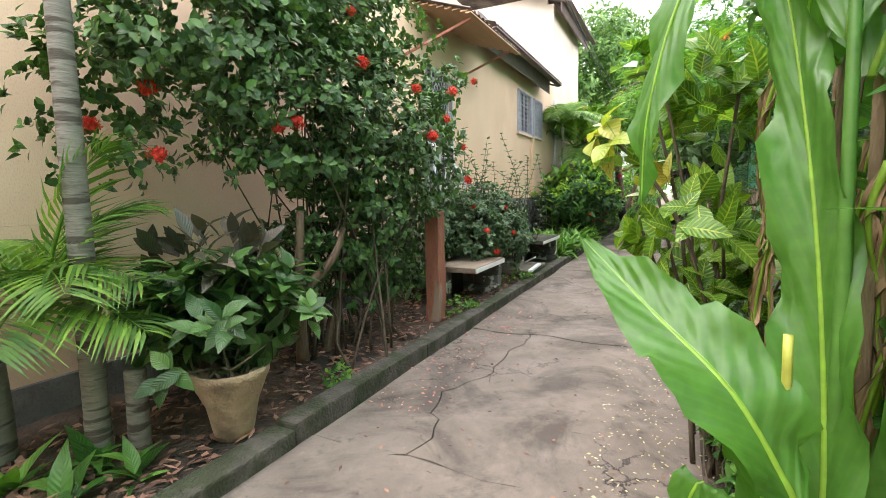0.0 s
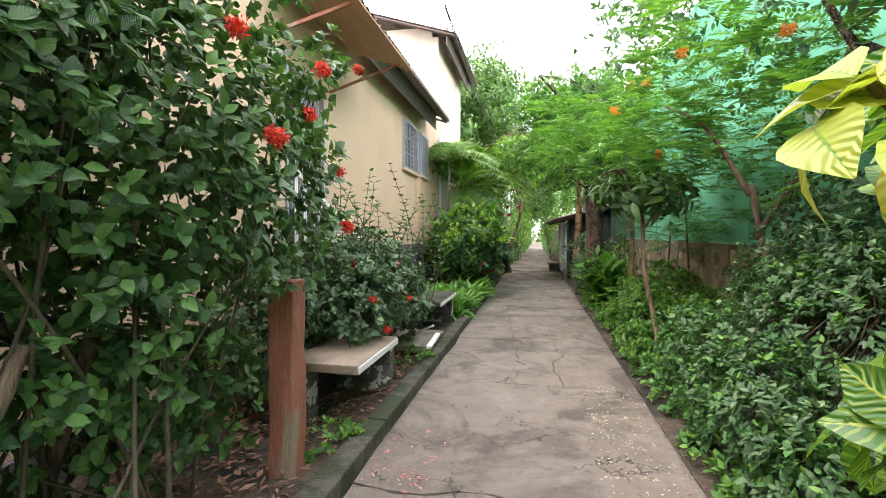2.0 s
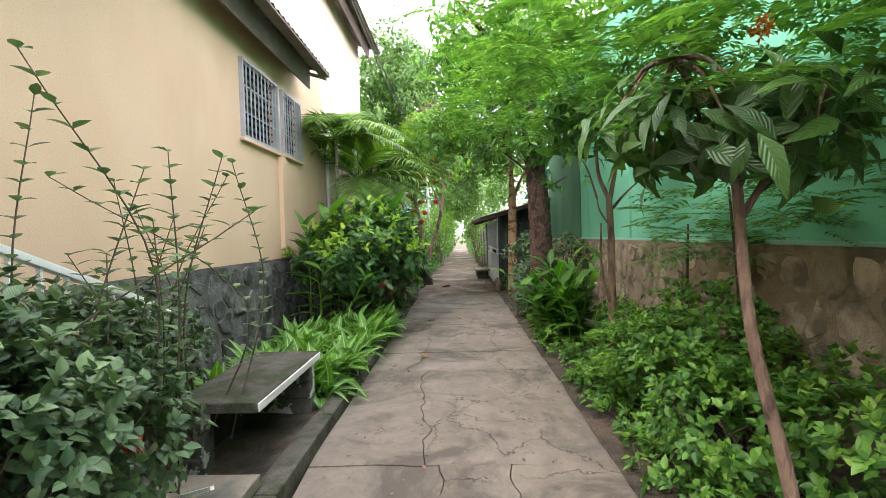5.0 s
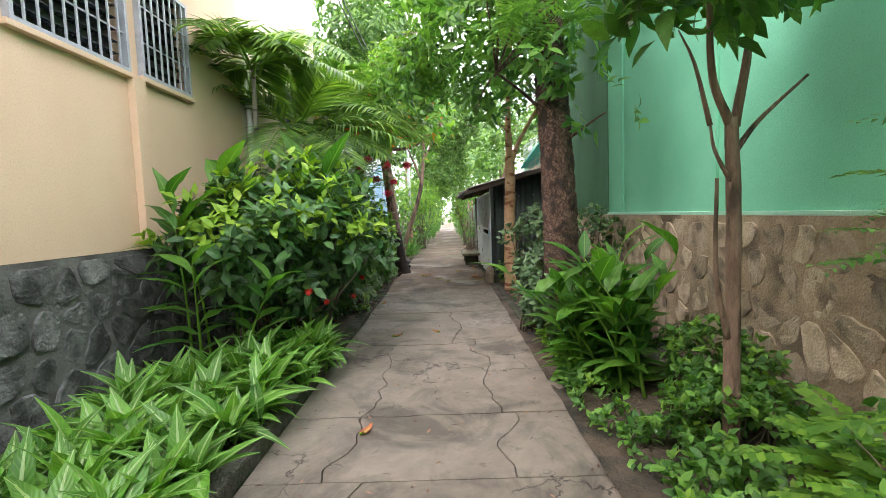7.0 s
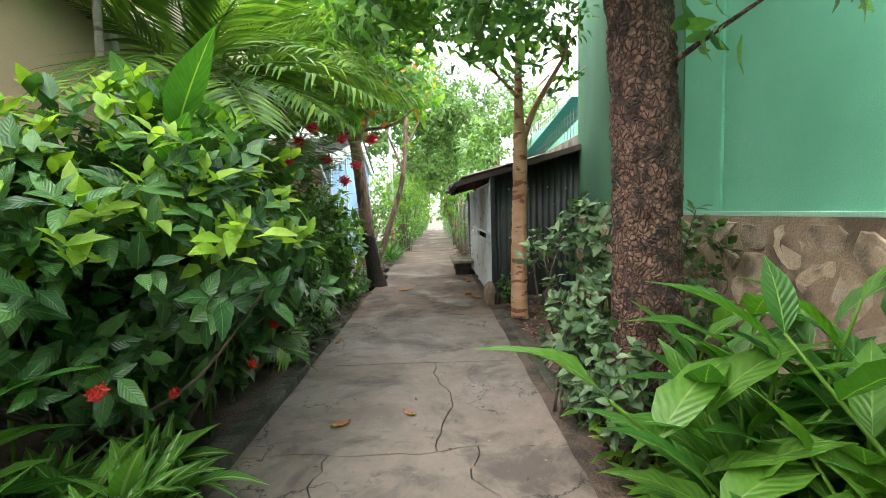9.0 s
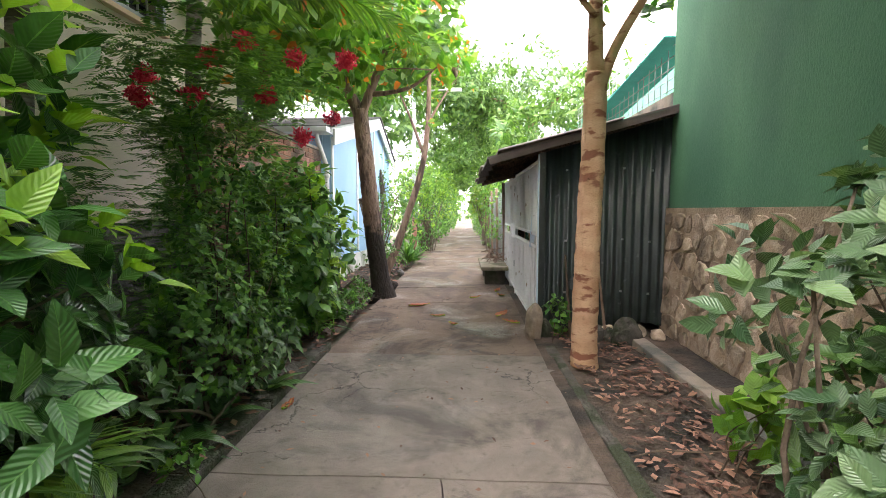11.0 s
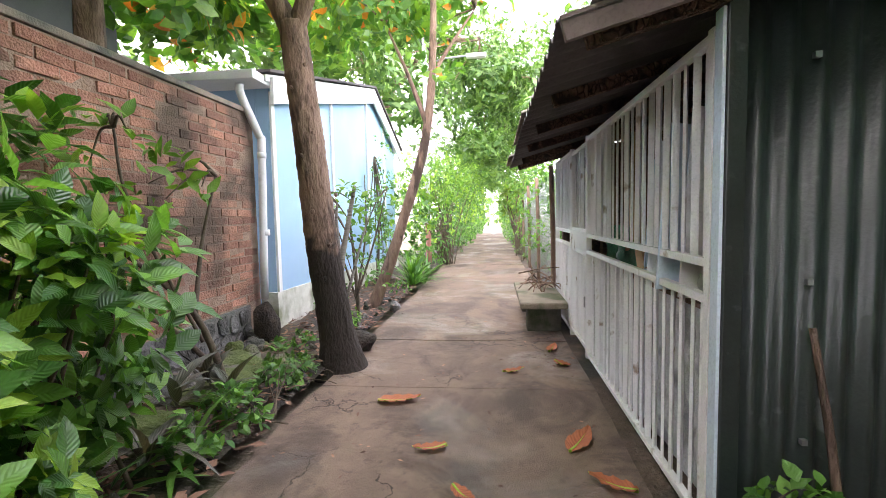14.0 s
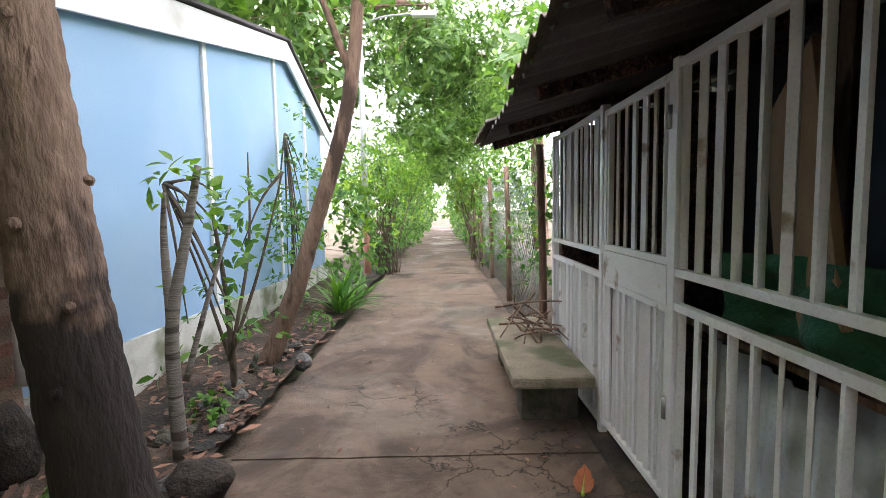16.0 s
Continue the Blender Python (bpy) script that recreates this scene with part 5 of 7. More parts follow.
crumpled("plastic_bag", 0.42, 19.75, 20.1, 0.98, 1.12, BLUE_BAG, "blue plastic bag squeezed under the upper rail", "bag", 0.08, seed=5)
crumpled("plastic_bag", 0.50, 20.75, 21.65, 0.98, 1.28, GREEN_BAG, "green plastic bags heaped on the shelf", "bag", 0.16, seed=6)
crumpled("plastic_bag", 0.42, 19.4, 19.75, 0.98, 1.10, RAG, "grey plastic bag squeezed under the upper rail", "bag", 0.08, seed=7)

# ---- slab bench with twigs by the fence ----
sb = thing("stone_bench", (0.0, 23.5, 0), "rough concrete slab bench on stone blocks", "bench")
bm = boxed(-0.27, 0.27, 22.65, 24.35, 0.30, 0.375, 0.02)
part("seat", bm, MOSSY, sb)
for y in (22.85, 23.95):
    part("support", boxed(-0.18, 0.22, y, y + 0.24, -0.02, 0.30, 0.03), KERB, sb)
tw = thing("twig_pile", (0.1, 23.9, 0.37), "heap of dry twigs on the slab bench", "twigs")
for i in range(22):
    c = Vector((rng.uniform(-0.1, 0.2), rng.uniform(23.4, 24.2), 0.39 + 0.012 * i * rng.random()))
    d = Vector((rng.normal(0, 0.13), rng.normal(0, 0.24), rng.normal(0, 0.07)))
    part("twig", tubes("twig", [taper((c - d, c + Vector((0, 0, 0.03)), c + d), 0.012, 0.005, 3)], 5), BARK, tw)

# ---- left bed: furniture ----
post = thing("wooden_post", (-2.42, 4.68, 0.05), "weathered square post with flaking red paint", "post")
bm = boxed(-2.51, -2.34, 4.58, 4.75, 0.0, 1.32, 0.012)
bmesh.ops.subdivide_edges(bm, edges=[e for e in bm.edges if e.calc_length() > 1], cuts=8)
for v in bm.verts:
    v.co += Vector((noise.noise(v.co * 4) * 0.012, noise.noise(v.co * 4 + Vector((5, 0, 0))) * 0.012, 0))
part("post", bm, RED_WOOD, post)


def bench(y0, y1, z, x0=-2.85, x1=-2.24, label="low concrete bench with a flaking white edge", top_mat=None):
    b = thing("bench", ((x0 + x1) / 2, (y0 + y1) / 2, 0.05), label, "bench", "benches along the path")
    part("seat", boxed(x0, x1, y0, y1, z - 0.075, z, 0.012), top_mat or BENCH_TOP, b)
    # panel coloured near-black to stand for the shaded hollow under the seat
    part("back_panel", boxed(x0 + 0.012, x0 + 0.05, y0 + 0.05, y1 - 0.05, 0.02, z - 0.077, 0.006), CAVITY_SHADE, b, "near-black panel for the shade under the seat")
    part("seat_edge", boxed(x1 + 0.001, x1 + 0.012, y0 + 0.01, y1 - 0.01, z - 0.07, z - 0.012, 0.003), WHITE, b, "chipped white painted edge")
    for ya in (y0 + 0.05, y1 - 0.2):
        for i in range(3):
            h = (z - 0.08 - 0.02) / 3
            part("block", boxed(x0 + 0.05, (x1 - 0.03 if ya > y0 + 0.2 else x0 + 0.2) + rng.normal(0, 0.008), ya, ya + 0.14, 0.02 + i * h, 0.02 + (i + 1) * h - 0.008, 0.012), FLAKE, b)
    return b


# near-black that paints the shade in the hollow below the bench seats
CAVITY_SHADE = surface("bench_cavity_shade", (0.02, 0.019, 0.018), (0.05, 0.047, 0.043), 6, 0.95, 0.5)
BENCH_TOP = surface("worn_brown_bench_top", (0.21, 0.155, 0.115), (0.34, 0.26, 0.20), 5, 0.8, 0.4, 70, (0.11, 0.085, 0.07), 3, 0.5, 0.64, stretch=(1, 0.5, 1))
FLAKE = surface("flaking_white_block", (0.09, 0.085, 0.08), (0.16, 0.15, 0.14), 9, 0.9, 0.8, 60, (0.62, 0.61, 0.58), 7, 0.56, 0.58)
bench(5.36, 6.45, 0.57, x1=-2.22)
bench(8.75, 10.15, 0.58, x1=-2.24, label="low mossy dark concrete bench with a pale edge", top_mat=KERB)
low = thing("low_slab", (-2.4, 8.1, 0.05), "low broken concrete slab with a white painted edge", "slab")
part("slab", boxed(-2.9, -2.14, 7.55, 8.55, 0.12, 0.20, 0.012), CONCRETE_OLD, low)
part("edge_board", beam((-2.13, 7.5, 0.20), (-2.16, 8.2, 0.22), 0.07, 0.04, 0.006), WHITE, low)
part("support", boxed(-2.8, -2.25, 7.65, 8.4, 0.0, 0.12, 0.01), KERB, low)
part("peg", beam((-2.5, 8.3, 0.2), (-2.2, 8.1, 0.36), 0.02, 0.02), WHITE, low)

# potted plant
pot = thing("potted_plant", (-2.38, 1.86, 0.07), "leafy plant in an eroded clay pot", "potted plant")
prof = [(0.11, 0.0), (0.12, 0.06), (0.15, 0.2), (0.21, 0.36), (0.23, 0.40), (0.235, 0.44), (0.21, 0.44), (0.20, 0.40), (0.0, 0.38)]
V, F = [], []
for r, z in prof:
    for k in range(20):
        a = 2 * math.pi * k / 20
        q = r * (1 + 0.07 * noise.noise(Vector((math.cos(a) * 2, math.sin(a) * 2, z * 8))))
        V.append((-2.38 + q * math.cos(a), 1.86 + q * math.sin(a), 0.06 + z))
for i in range(len(prof) - 1):
    for k in range(20):
        F.append((i * 20 + k, i * 20 + (k + 1) % 20, i * 20 + 20 + (k + 1) % 20, i * 20 + 20 + k))
F.append(tuple(reversed(range(20))))
part("pot", mesh_of("pot", V, F, smooth=True), CLAY, pot, "eroded tan clay pot")
C, D = cloud_points((-2.45, 1.95, 0.82), (0.46, 0.55, 0.33), 170, 0.3, 3)
P, A, N = rosettes(C, D, 6, (0.5, 1.4), 0.03)
part("leaves", leaf_mesh("leaves", P, A, N, rng.uniform(0.12, 0.22, len(P)), 0.085, 4, 0.4, 0.25), L_DARK, pot)
C2, D2 = cloud_points((-2.6, 1.95, 1.15), (0.28, 0.35, 0.16), 16, 0.4, 4)
P, A, N = rosettes(C2, D2, 4, (0.2, 0.9), 0.03)
part("dark_leaves", leaf_mesh("dark_leaves", P, A, N, 0.22, 0.08, 4, 0.3, 0.3), L_PURPLE, pot, "dark purple upright leaves")
for run in stems_to((-2.38, 1.86, 0.45), np.concatenate([C, C2]), 26, 0.012, 0.005, 0.06):
    part("stem", tubes("stem", [run], 5), TWIG, pot)

# ---- plants left of the path ----
palm("areca_palm", (-3.0, 1.32, 0.05), (-3.15, 1.25, 0.95), [(200, 1.3, 62, 0.9), (265, 1.3, 58, 1.0), (300, 1.1, 62, 1.0), (345, 1.0, 48, 1.0), (20, 0.95, 50, 1.1), (60, 1.2, 68, 0.8), (150, 1.3, 60, 1.0), (100, 1.2, 74, 0.8), (325, 0.8, 30, 0.9), (10, 0.75, 20, 0.8), (40, 1.5, 78, 0.6)], "young areca palm with pale ringed trunks",
     [taper(((-2.88, 1.36, 0.0), (-2.85, 1.36, 1.2), (-2.84, 1.38, 3.2)), 0.066, 0.055, 30), taper(((-2.74, 1.5, 0.0), (-2.72, 1.5, 0.55)), 0.06, 0.055), taper(((-3.3, 1.05, 0.0), (-3.3, 1.05, 0.7)), 0.10, 0.09)], leaflet_w=0.024)
blades("fern_skirt", (-2.7, 1.1, 0.05), [(-2.6, 1.05, 0.05), (-2.9, 0.95, 0.05), (-2.75, 1.25, 0.05), (-2.45, 1.3, 0.06), (-2.55, 0.8, 0.05)], "low green plants at the foot of the palm", L_MID, 0.3, 0.10, 12, (0.4, 1.3), 0.5)

bush("ixora_bush", (-2.85, 3.4, 0.05), [(-2.75, 3.0, 2.25, 0.72, 0.9, 0.9), (-2.65, 3.8, 2.0, 0.70, 0.75, 1.1), (-2.85, 2.2, 2.75, 0.75, 0.75, 0.75), (-2.5, 4.55, 1.95, 0.48, 0.5, 0.8), (-2.9, 3.5, 1.05, 0.5, 0.8, 0.55), (-2.8, 3.4, 3.2, 0.8, 1.2, 0.6), (-3.15, 1.75, 2.2, 0.4, 0.5, 0.6), (-2.45, 4.9, 2.75, 0.35, 0.4, 0.3), (-2.8, 4.0, 0.75, 0.45, 0.7, 0.5), (-2.95, 2.9, 0.95, 0.4, 0.5, 0.45)],
     "large flowering ixora bush with dark glossy leaves and red flowers", L_DARK, 0.080, 0.052, 4000, 7, 36, 0.013, 0.004,
     [(-2.35, 2.35, 1.95), (-2.3, 2.5, 2.0), (-2.6, 1.75, 1.72), (-2.1, 5.1, 2.8), (-2.15, 4.95, 2.0), (-2.05, 4.95, 1.65), (-1.93, 3.56, 2.4), (-1.89, 3.7, 2.0), (-2.2, 3.0, 2.9), (-3.0, 1.9, 2.2), (-3.3, 1.7, 2.0), (-2.0, 4.4, 2.55), (-2.1, 3.0, 2.5), (-2.0, 4.2, 2.25)], F_RED, 0.058, None, stem_spread=0.3, shell=0.35)
mt = tree("bush_trunk", (-2.95, 3.3, 0.03), [taper(((-2.9, 3.0, 0.0), (-2.75, 2.85, 0.7), (-2.6, 2.75, 1.4)), 0.06, 0.03)], [taper(((-2.75, 2.85, 0.7), (-2.55, 3.05, 1.0), (-2.5, 3.15, 1.25)), 0.045, 0.02), taper(((-2.9, 3.3, 0.0), (-2.85, 3.6, 0.9), (-2.7, 3.8, 1.7)), 0.05, 0.02)], [], "crooked old trunk under the ixora bush", BARK, L_DARK, 0.1, 0.05, 0, twigs=0)
bush("grey_ixora", (-2.85, 7.0, 0.05), [(-2.7, 6.35, 0.92, 0.52, 0.6, 0.42), (-2.75, 7.2, 0.9, 0.62, 0.65, 0.5), (-3.2, 5.6, 0.9, 0.5, 0.6, 0.6), (-2.6, 7.9, 0.7, 0.38, 0.45, 0.4), (-3.15, 8.4, 0.9, 0.45, 0.7, 0.5), (-3.2, 6.8, 1.15, 0.4, 0.8, 0.4), (-3.3, 9.3, 0.8, 0.35, 0.5, 0.5), (-2.8, 7.0, 1.3, 0.5, 0.9, 0.35)],
     "grey green ixora bush with red flowers behind the bench", L_GREY, 0.080, 0.050, 2600, 7, 40, 0.012, 0.004,
     [(-2.2, 6.9, 0.9), (-2.35, 6.1, 1.0), (-2.3, 7.7, 0.8), (-2.22, 6.25, 0.68), (-2.6, 6.2, 1.3), (-2.4, 7.0, 1.3), (-2.9, 5.5, 1.4)], F_RED, 0.05)
tall = thing("leafy_shoots", (-3.0, 7.2, 0.6), "tall thin leafy shoots rising from the bush", "bush")
runs, P, A, N = [], [], [], []
for i in range(36):
    x, y = rng.uniform(-3.3, -2.45), rng.uniform(5.8, 9.2)
    h = rng.uniform(1.6, 2.25) if i > 4 else 2.5
    c = bent(((x, y, 0.3), (x + rng.normal(0, 0.10), y + rng.normal(0, 0.10), h * 0.6), (x + rng.normal(0, 0.26), y + rng.normal(0, 0.26), h)), 6)
    runs.append((c, [0.008 - 0.005 * q / (len(c) - 1) for q in range(len(c))]))
    for q in range(16):
        s = 0.25 + 0.75 * q / 15
        p = c[min(len(c) - 1, int(s * (len(c) - 1)))].lerp(c[min(len(c) - 1, int(s * (len(c) - 1)) + 1)], (s * (len(c) - 1)) % 1)
        for sg in (0, math.pi):
            az = q * 1.57 + sg + rng.normal(0, 0.6)
            P.append(tuple(p)), A.append((math.cos(az), math.sin(az), 0.55)), N.append((-0.4 * math.cos(az), -0.4 * math.sin(az), 1))
for run in runs:
    part("stem", tubes("stem", [run], 5), TWIG, tall)
part("leaves", leaf_mesh("leaves", np.array(P), np.array(A), np.array(N), rng.uniform(0.06, 0.12, len(P)), 0.058, 3, 0.25, 0.25), L_GREY, tall)

blades("striped_plants", (-2.6, 11.2, 0.05), [(rng.uniform(-3.3, -2.15), rng.uniform(9.9, 12.7), 0.08 + 0.14 * rng.random()) for i in range(85)], "dense bed of bright striped lance-leaf plants", L_STRIPE, 0.44, 0.11, 17, (0.15, 1.25), 0.55, belly=0.7)
blades("striped_plants", (-2.5, 13.2, 0.05), [(rng.uniform(-2.9, -2.02), rng.uniform(12.5, 13.85), 0.10 + 0.15 * rng.random()) for i in range(44)], "pale striped lance-leaf plants at the path edge", L_STRIPE, 0.38, 0.11, 15, (0.15, 1.25), 0.55, belly=0.7)
bush("lush_shrub", (-2.6, 14.1, 0.05), [(-2.5, 13.9, 1.5, 0.92, 0.8, 0.78), (-2.35, 14.75, 1.35, 0.8, 0.7, 0.8), (-2.85, 13.35, 1.4, 0.75, 0.5, 0.6), (-2.6, 14.4, 0.8, 0.65, 0.75, 0.5)],
     "lush glossy green shrub with lime young leaves", L_LUSH, 0.19, 0.085, 1250, 7, 40, 0.016, 0.005, [(-1.85, 14.3, 0.6), (-1.8, 14.6, 0.8), (-1.95, 13.7, 0.62), (-2.1, 13.2, 0.85)], F_RED, 0.045, L_LIME, 0.36, belly=0.75, spread=(0.5, 1.5), shell=0.5)
canes("torch_ginger", (-2.5, 13.9, 0.05), [(-2.3, 13.8, 2.0, 0.25, 0.1), (-2.6, 14.1, 2.15, 0.2, 0.1), (-2.9, 13.5, 1.95, -0.1, -0.1), (-2.3, 14.5, 2.1, 0.35, 0.1), (-3.1, 13.2, 1.8, -0.2, -0.2)], "upright ginger canes with very broad leaves", L_BANANA, 0.62, 0.19, 6, from_low=0.72, droop=0.35)
canes("torch_ginger", (-3.0, 13.6, 0.05), [(-3.3, 13.2, 1.5, 0.1, -0.3), (-3.1, 13.0, 1.2, 0.2, -0.4), (-2.9, 14.4, 2.0, 0.3, 0.1), (-3.2, 14.0, 2.1, -0.1, 0.1), (-2.8, 15.0, 2.1, 0.4, -0.1), (-2.7, 13.1, 1.0, 0.4, -0.3), (-3.2, 15.4, 2.2, 0.3, 0), (-2.9, 15.6, 2.0, 0.4, 0.2)], "tall ginger canes with broad green leaves", L_BANANA, 0.5, 0.13, 10)
palm("areca_palm", (-3.2, 16.3, 0.05), (-3.1, 16.3, 2.95), [(a, rng.uniform(1.5, 2.3), rng.uniform(30, 75), rng.uniform(0.7, 1.1)) for a in range(10, 370, 45)] + [(275, 2.1, 12, 0.9), (305, 2.1, 18, 1.0), (335, 2.3, 22, 0.9), (355, 2.3, 25, 0.9), (328, 1.7, 8, 0.8), (308, 1.6, 4, 0.7), (346, 1.6, 0, 0.6), (292, 1.5, 0, 0.8)], "feathery palm arching out from the house wall",
     [taper(((-3.2, 16.3, 0.0), (-3.18, 16.3, 1.5), (-3.1, 16.3, 2.95)), 0.08, 0.06)], leaflet=0.46, pairs=36, leaflet_w=0.042)
palm("areca_palm", (-3.1, 17.9, 0.05), (-3.0, 17.9, 3.6), [(a, rng.uniform(1.6, 2.4), rng.uniform(35, 75), rng.uniform(0.7, 1.1)) for a in range(0, 360, 45)] + [(315, 2.2, 15, 0.8), (340, 2.2, 20, 0.9), (20, 2.0, 20, 0.9)], "tall feathery palm beside the pale house",
     [taper(((-3.1, 17.9, 0.0), (-3.1, 17.9, 1.8), (-3.0, 17.9, 3.6)), 0.08, 0.06)], leaflet=0.48, pairs=36, leaflet_w=0.045)
palm("areca_palm", (-3.3, 15.2, 0.05), (-3.3, 15.2, 3.7), [(a + rng.normal(0, 12), rng.uniform(0.9, 2.0), rng.uniform(15, 75), rng.uniform(0.9, 1.5)) for a in range(10, 370, 24)], "dark drooping palm leaves against the house", [taper(((-3.35, 15.2, 0.0), (-3.33, 15.2, 1.8), (-3.3, 15.2, 3.7)), 0.045, 0.03)], leaflet=0.4, pairs=34, leaflet_w=0.042)
palm("young_palm", (-2.4, 15.1, 0.05), (-2.4, 15.1, 0.45), [(330, 0.9, 38, 0.9), (300, 0.9, 42, 0.9), (5, 0.8, 50, 0.9), (275, 0.8, 45, 0.9), (345, 0.7, 60, 0.8)], "young palm with bright fronds at the path edge", [taper(((-2.4, 15.1, 0.0), (-2.4, 15.1, 0.2), (-2.4, 15.1, 0.45)), 0.03, 0.02)], leaflet=0.26, leaflet_w=0.035)
bush("weed", (1.02, 16.05, 0.02), [(1.02, 16.05, 0.38, 0.2, 0.2, 0.16)], "bright broad-leaved weed beside the path", L_BRIGHT, 0.18, 0.10, 20, 5, 6, 0.006, 0.003, category="weed", group="weeds")
feathery("flowering_shrub", (-2.8, 17.6, 0.05), [taper(((-2.8, 17.6, 0.0), (-2.75, 17.5, 0.8), (-2.7, 17.5, 1.5)), 0.04, 0.02)], [taper(((-2.75, 17.5, 0.8), (-2.5, 17.0, 1.4), (-2.4, 16.6, 1.9)), 0.025, 0.01), taper(((-2.75, 17.5, 0.9), (-2.5, 18.2, 1.5), (-2.4, 18.6, 2.0)), 0.025, 0.01)],
         [(-2.75, 16.6, 1.3, 0.55, 0.7, 0.9), (-2.75, 17.6, 1.4, 0.55, 0.7, 1.0), (-2.35, 16.9, 2.35, 0.65, 0.8, 0.42), (-2.9, 17.8, 2.5, 0.6, 0.8, 0.5)], "fine-leaved shrub with hanging crimson flowers", L_FERN, 1750, 0.22, flowers=())
for f in [(-1.71, 16.8, 2.48), (-1.36, 16.8, 2.46), (-2.05, 16.8, 2.61), (-1.9, 16.8, 2.25), (-1.75, 17.0, 2.0), (-2.3, 16.6, 2.2), (-2.1, 16.5, 2.4), (-2.5, 16.4, 2.15), (-2.55, 16.5, 2.3), (-1.7, 17.6, 2.25)]:
    b = thing("hanging_flower", f, "hanging crimson flower cluster on the shrub", "flower", "crimson flowers")
    flower_head("petals", f, 0.085, F_PINK, b)
bush("leafy_edge", (-2.4, 17.2, 0.05), [(-2.25, 16.7, 0.95, 0.30, 0.6, 0.75), (-2.35, 17.5, 1.0, 0.30, 0.5, 0.8), (-2.3, 17.0, 1.9, 0.30, 0.6, 0.35)], "small-leaved green shrub leaning over the path edge", L_MID, 0.07, 0.038, 850, 6, 24, 0.01, 0.003, tips=L_BRIGHT, tip_share=0.12)
bush("low_shrub", (-2.5, 16.5, 0.05), [(-2.4, 15.8, 0.45, 0.35, 0.5, 0.4), (-2.35, 16.8, 0.5, 0.35, 0.6, 0.45), (-2.4, 17.8, 0.4, 0.3, 0.5, 0.35)], "dark low shrubs at the path edge", L_DARK, 0.12, 0.05, 300, 6, 20)
blades("big_leaf_plant", (-2.2, 16.9, 0.05), [(-2.25, 16.2, 0.05), (-2.2, 16.6, 0.05), (-2.15, 17.1, 0.05)], "low plant with jagged dark leaves at the path edge", L_DARK, 0.4, 0.13, 9, (0.5, 1.3), 0.6)
bush("broad_leaf_shrub", (-2.6, 19.2, 0.05), [(-2.55, 19.0, 1.05, 0.55, 0.6, 0.85), (-2.3, 18.25, 1.1, 0.48, 0.5, 0.85), (-2.4, 18.5, 0.5, 0.4, 0.5, 0.4), (-2.85, 19.6, 0.8, 0.35, 0.4, 0.5)], "leafy green shrub in front of the brick wall", L_MID, 0.18, 0.085, 520, 6, 30, 0.016, 0.006, tips=L_LIME, tip_share=0.25, spread=(0.6, 1.45), shell=0.35)
blades("cordyline", (-2.45, 20.0, 0.05), [(-2.5, 19.9, 0.3), (-2.35, 20.2, 0.22), (-2.6, 20.4, 0.25), (-2.4, 19.5, 0.15)], "dark purple cordyline leaves", L_PURPLE, 0.45, 0.075, 9, (0.2, 1.2), 0.6)
blades("spider_plant", (-2.4, 19.2, 0.05), [(-2.35, 18.9, 0.06), (-2.45, 19.3, 0.06), (-2.25, 19.6, 0.06), (-2.6, 18.6, 0.1)], "green strap leaf plants at the path edge", L_MID, 0.45, 0.05, 14, (0.2, 1.2), 0.7)
bare = tree("bare_shrub", (-2.6, 20.6, 0.05), [taper(((-2.55, 20.6, 0.0), (-2.75, 20.5, 0.7), (-3.0, 20.1, 1.25)), 0.03, 0.016)], [taper(((-2.75, 20.5, 0.7), (-2.8, 20.7, 1.2), (-2.78, 20.9, 1.75)), 0.02, 0.01), taper(((-2.6, 20.6, 0.2), (-2.9, 20.3, 0.7), (-3.1, 19.8, 0.85)), 0.022, 0.012), taper(((-2.7, 20.5, 0.5), (-2.95, 20.2, 1.5), (-2.95, 20.1, 2.0)), 0.014, 0.008)], [(-2.85, 20.6, 1.75, 0.25, 0.25, 0.25), (-3.0, 20.1, 1.9, 0.2, 0.2, 0.2)], "thin bare-branched shrub with a few bright leaves", TWIG, L_BRIGHT, 0.16, 0.065, 16, 4, 8)
bush("low_weeds", (-2.2, 20.3, 0.05), [(-2.2, 19.9, 0.18, 0.18, 0.5, 0.15), (-2.25, 20.8, 0.2, 0.15, 0.2, 0.2)], "low green weeds at the path edge", L_MID, 0.08, 0.045, 110, 5, 12, 0.006, 0.003)

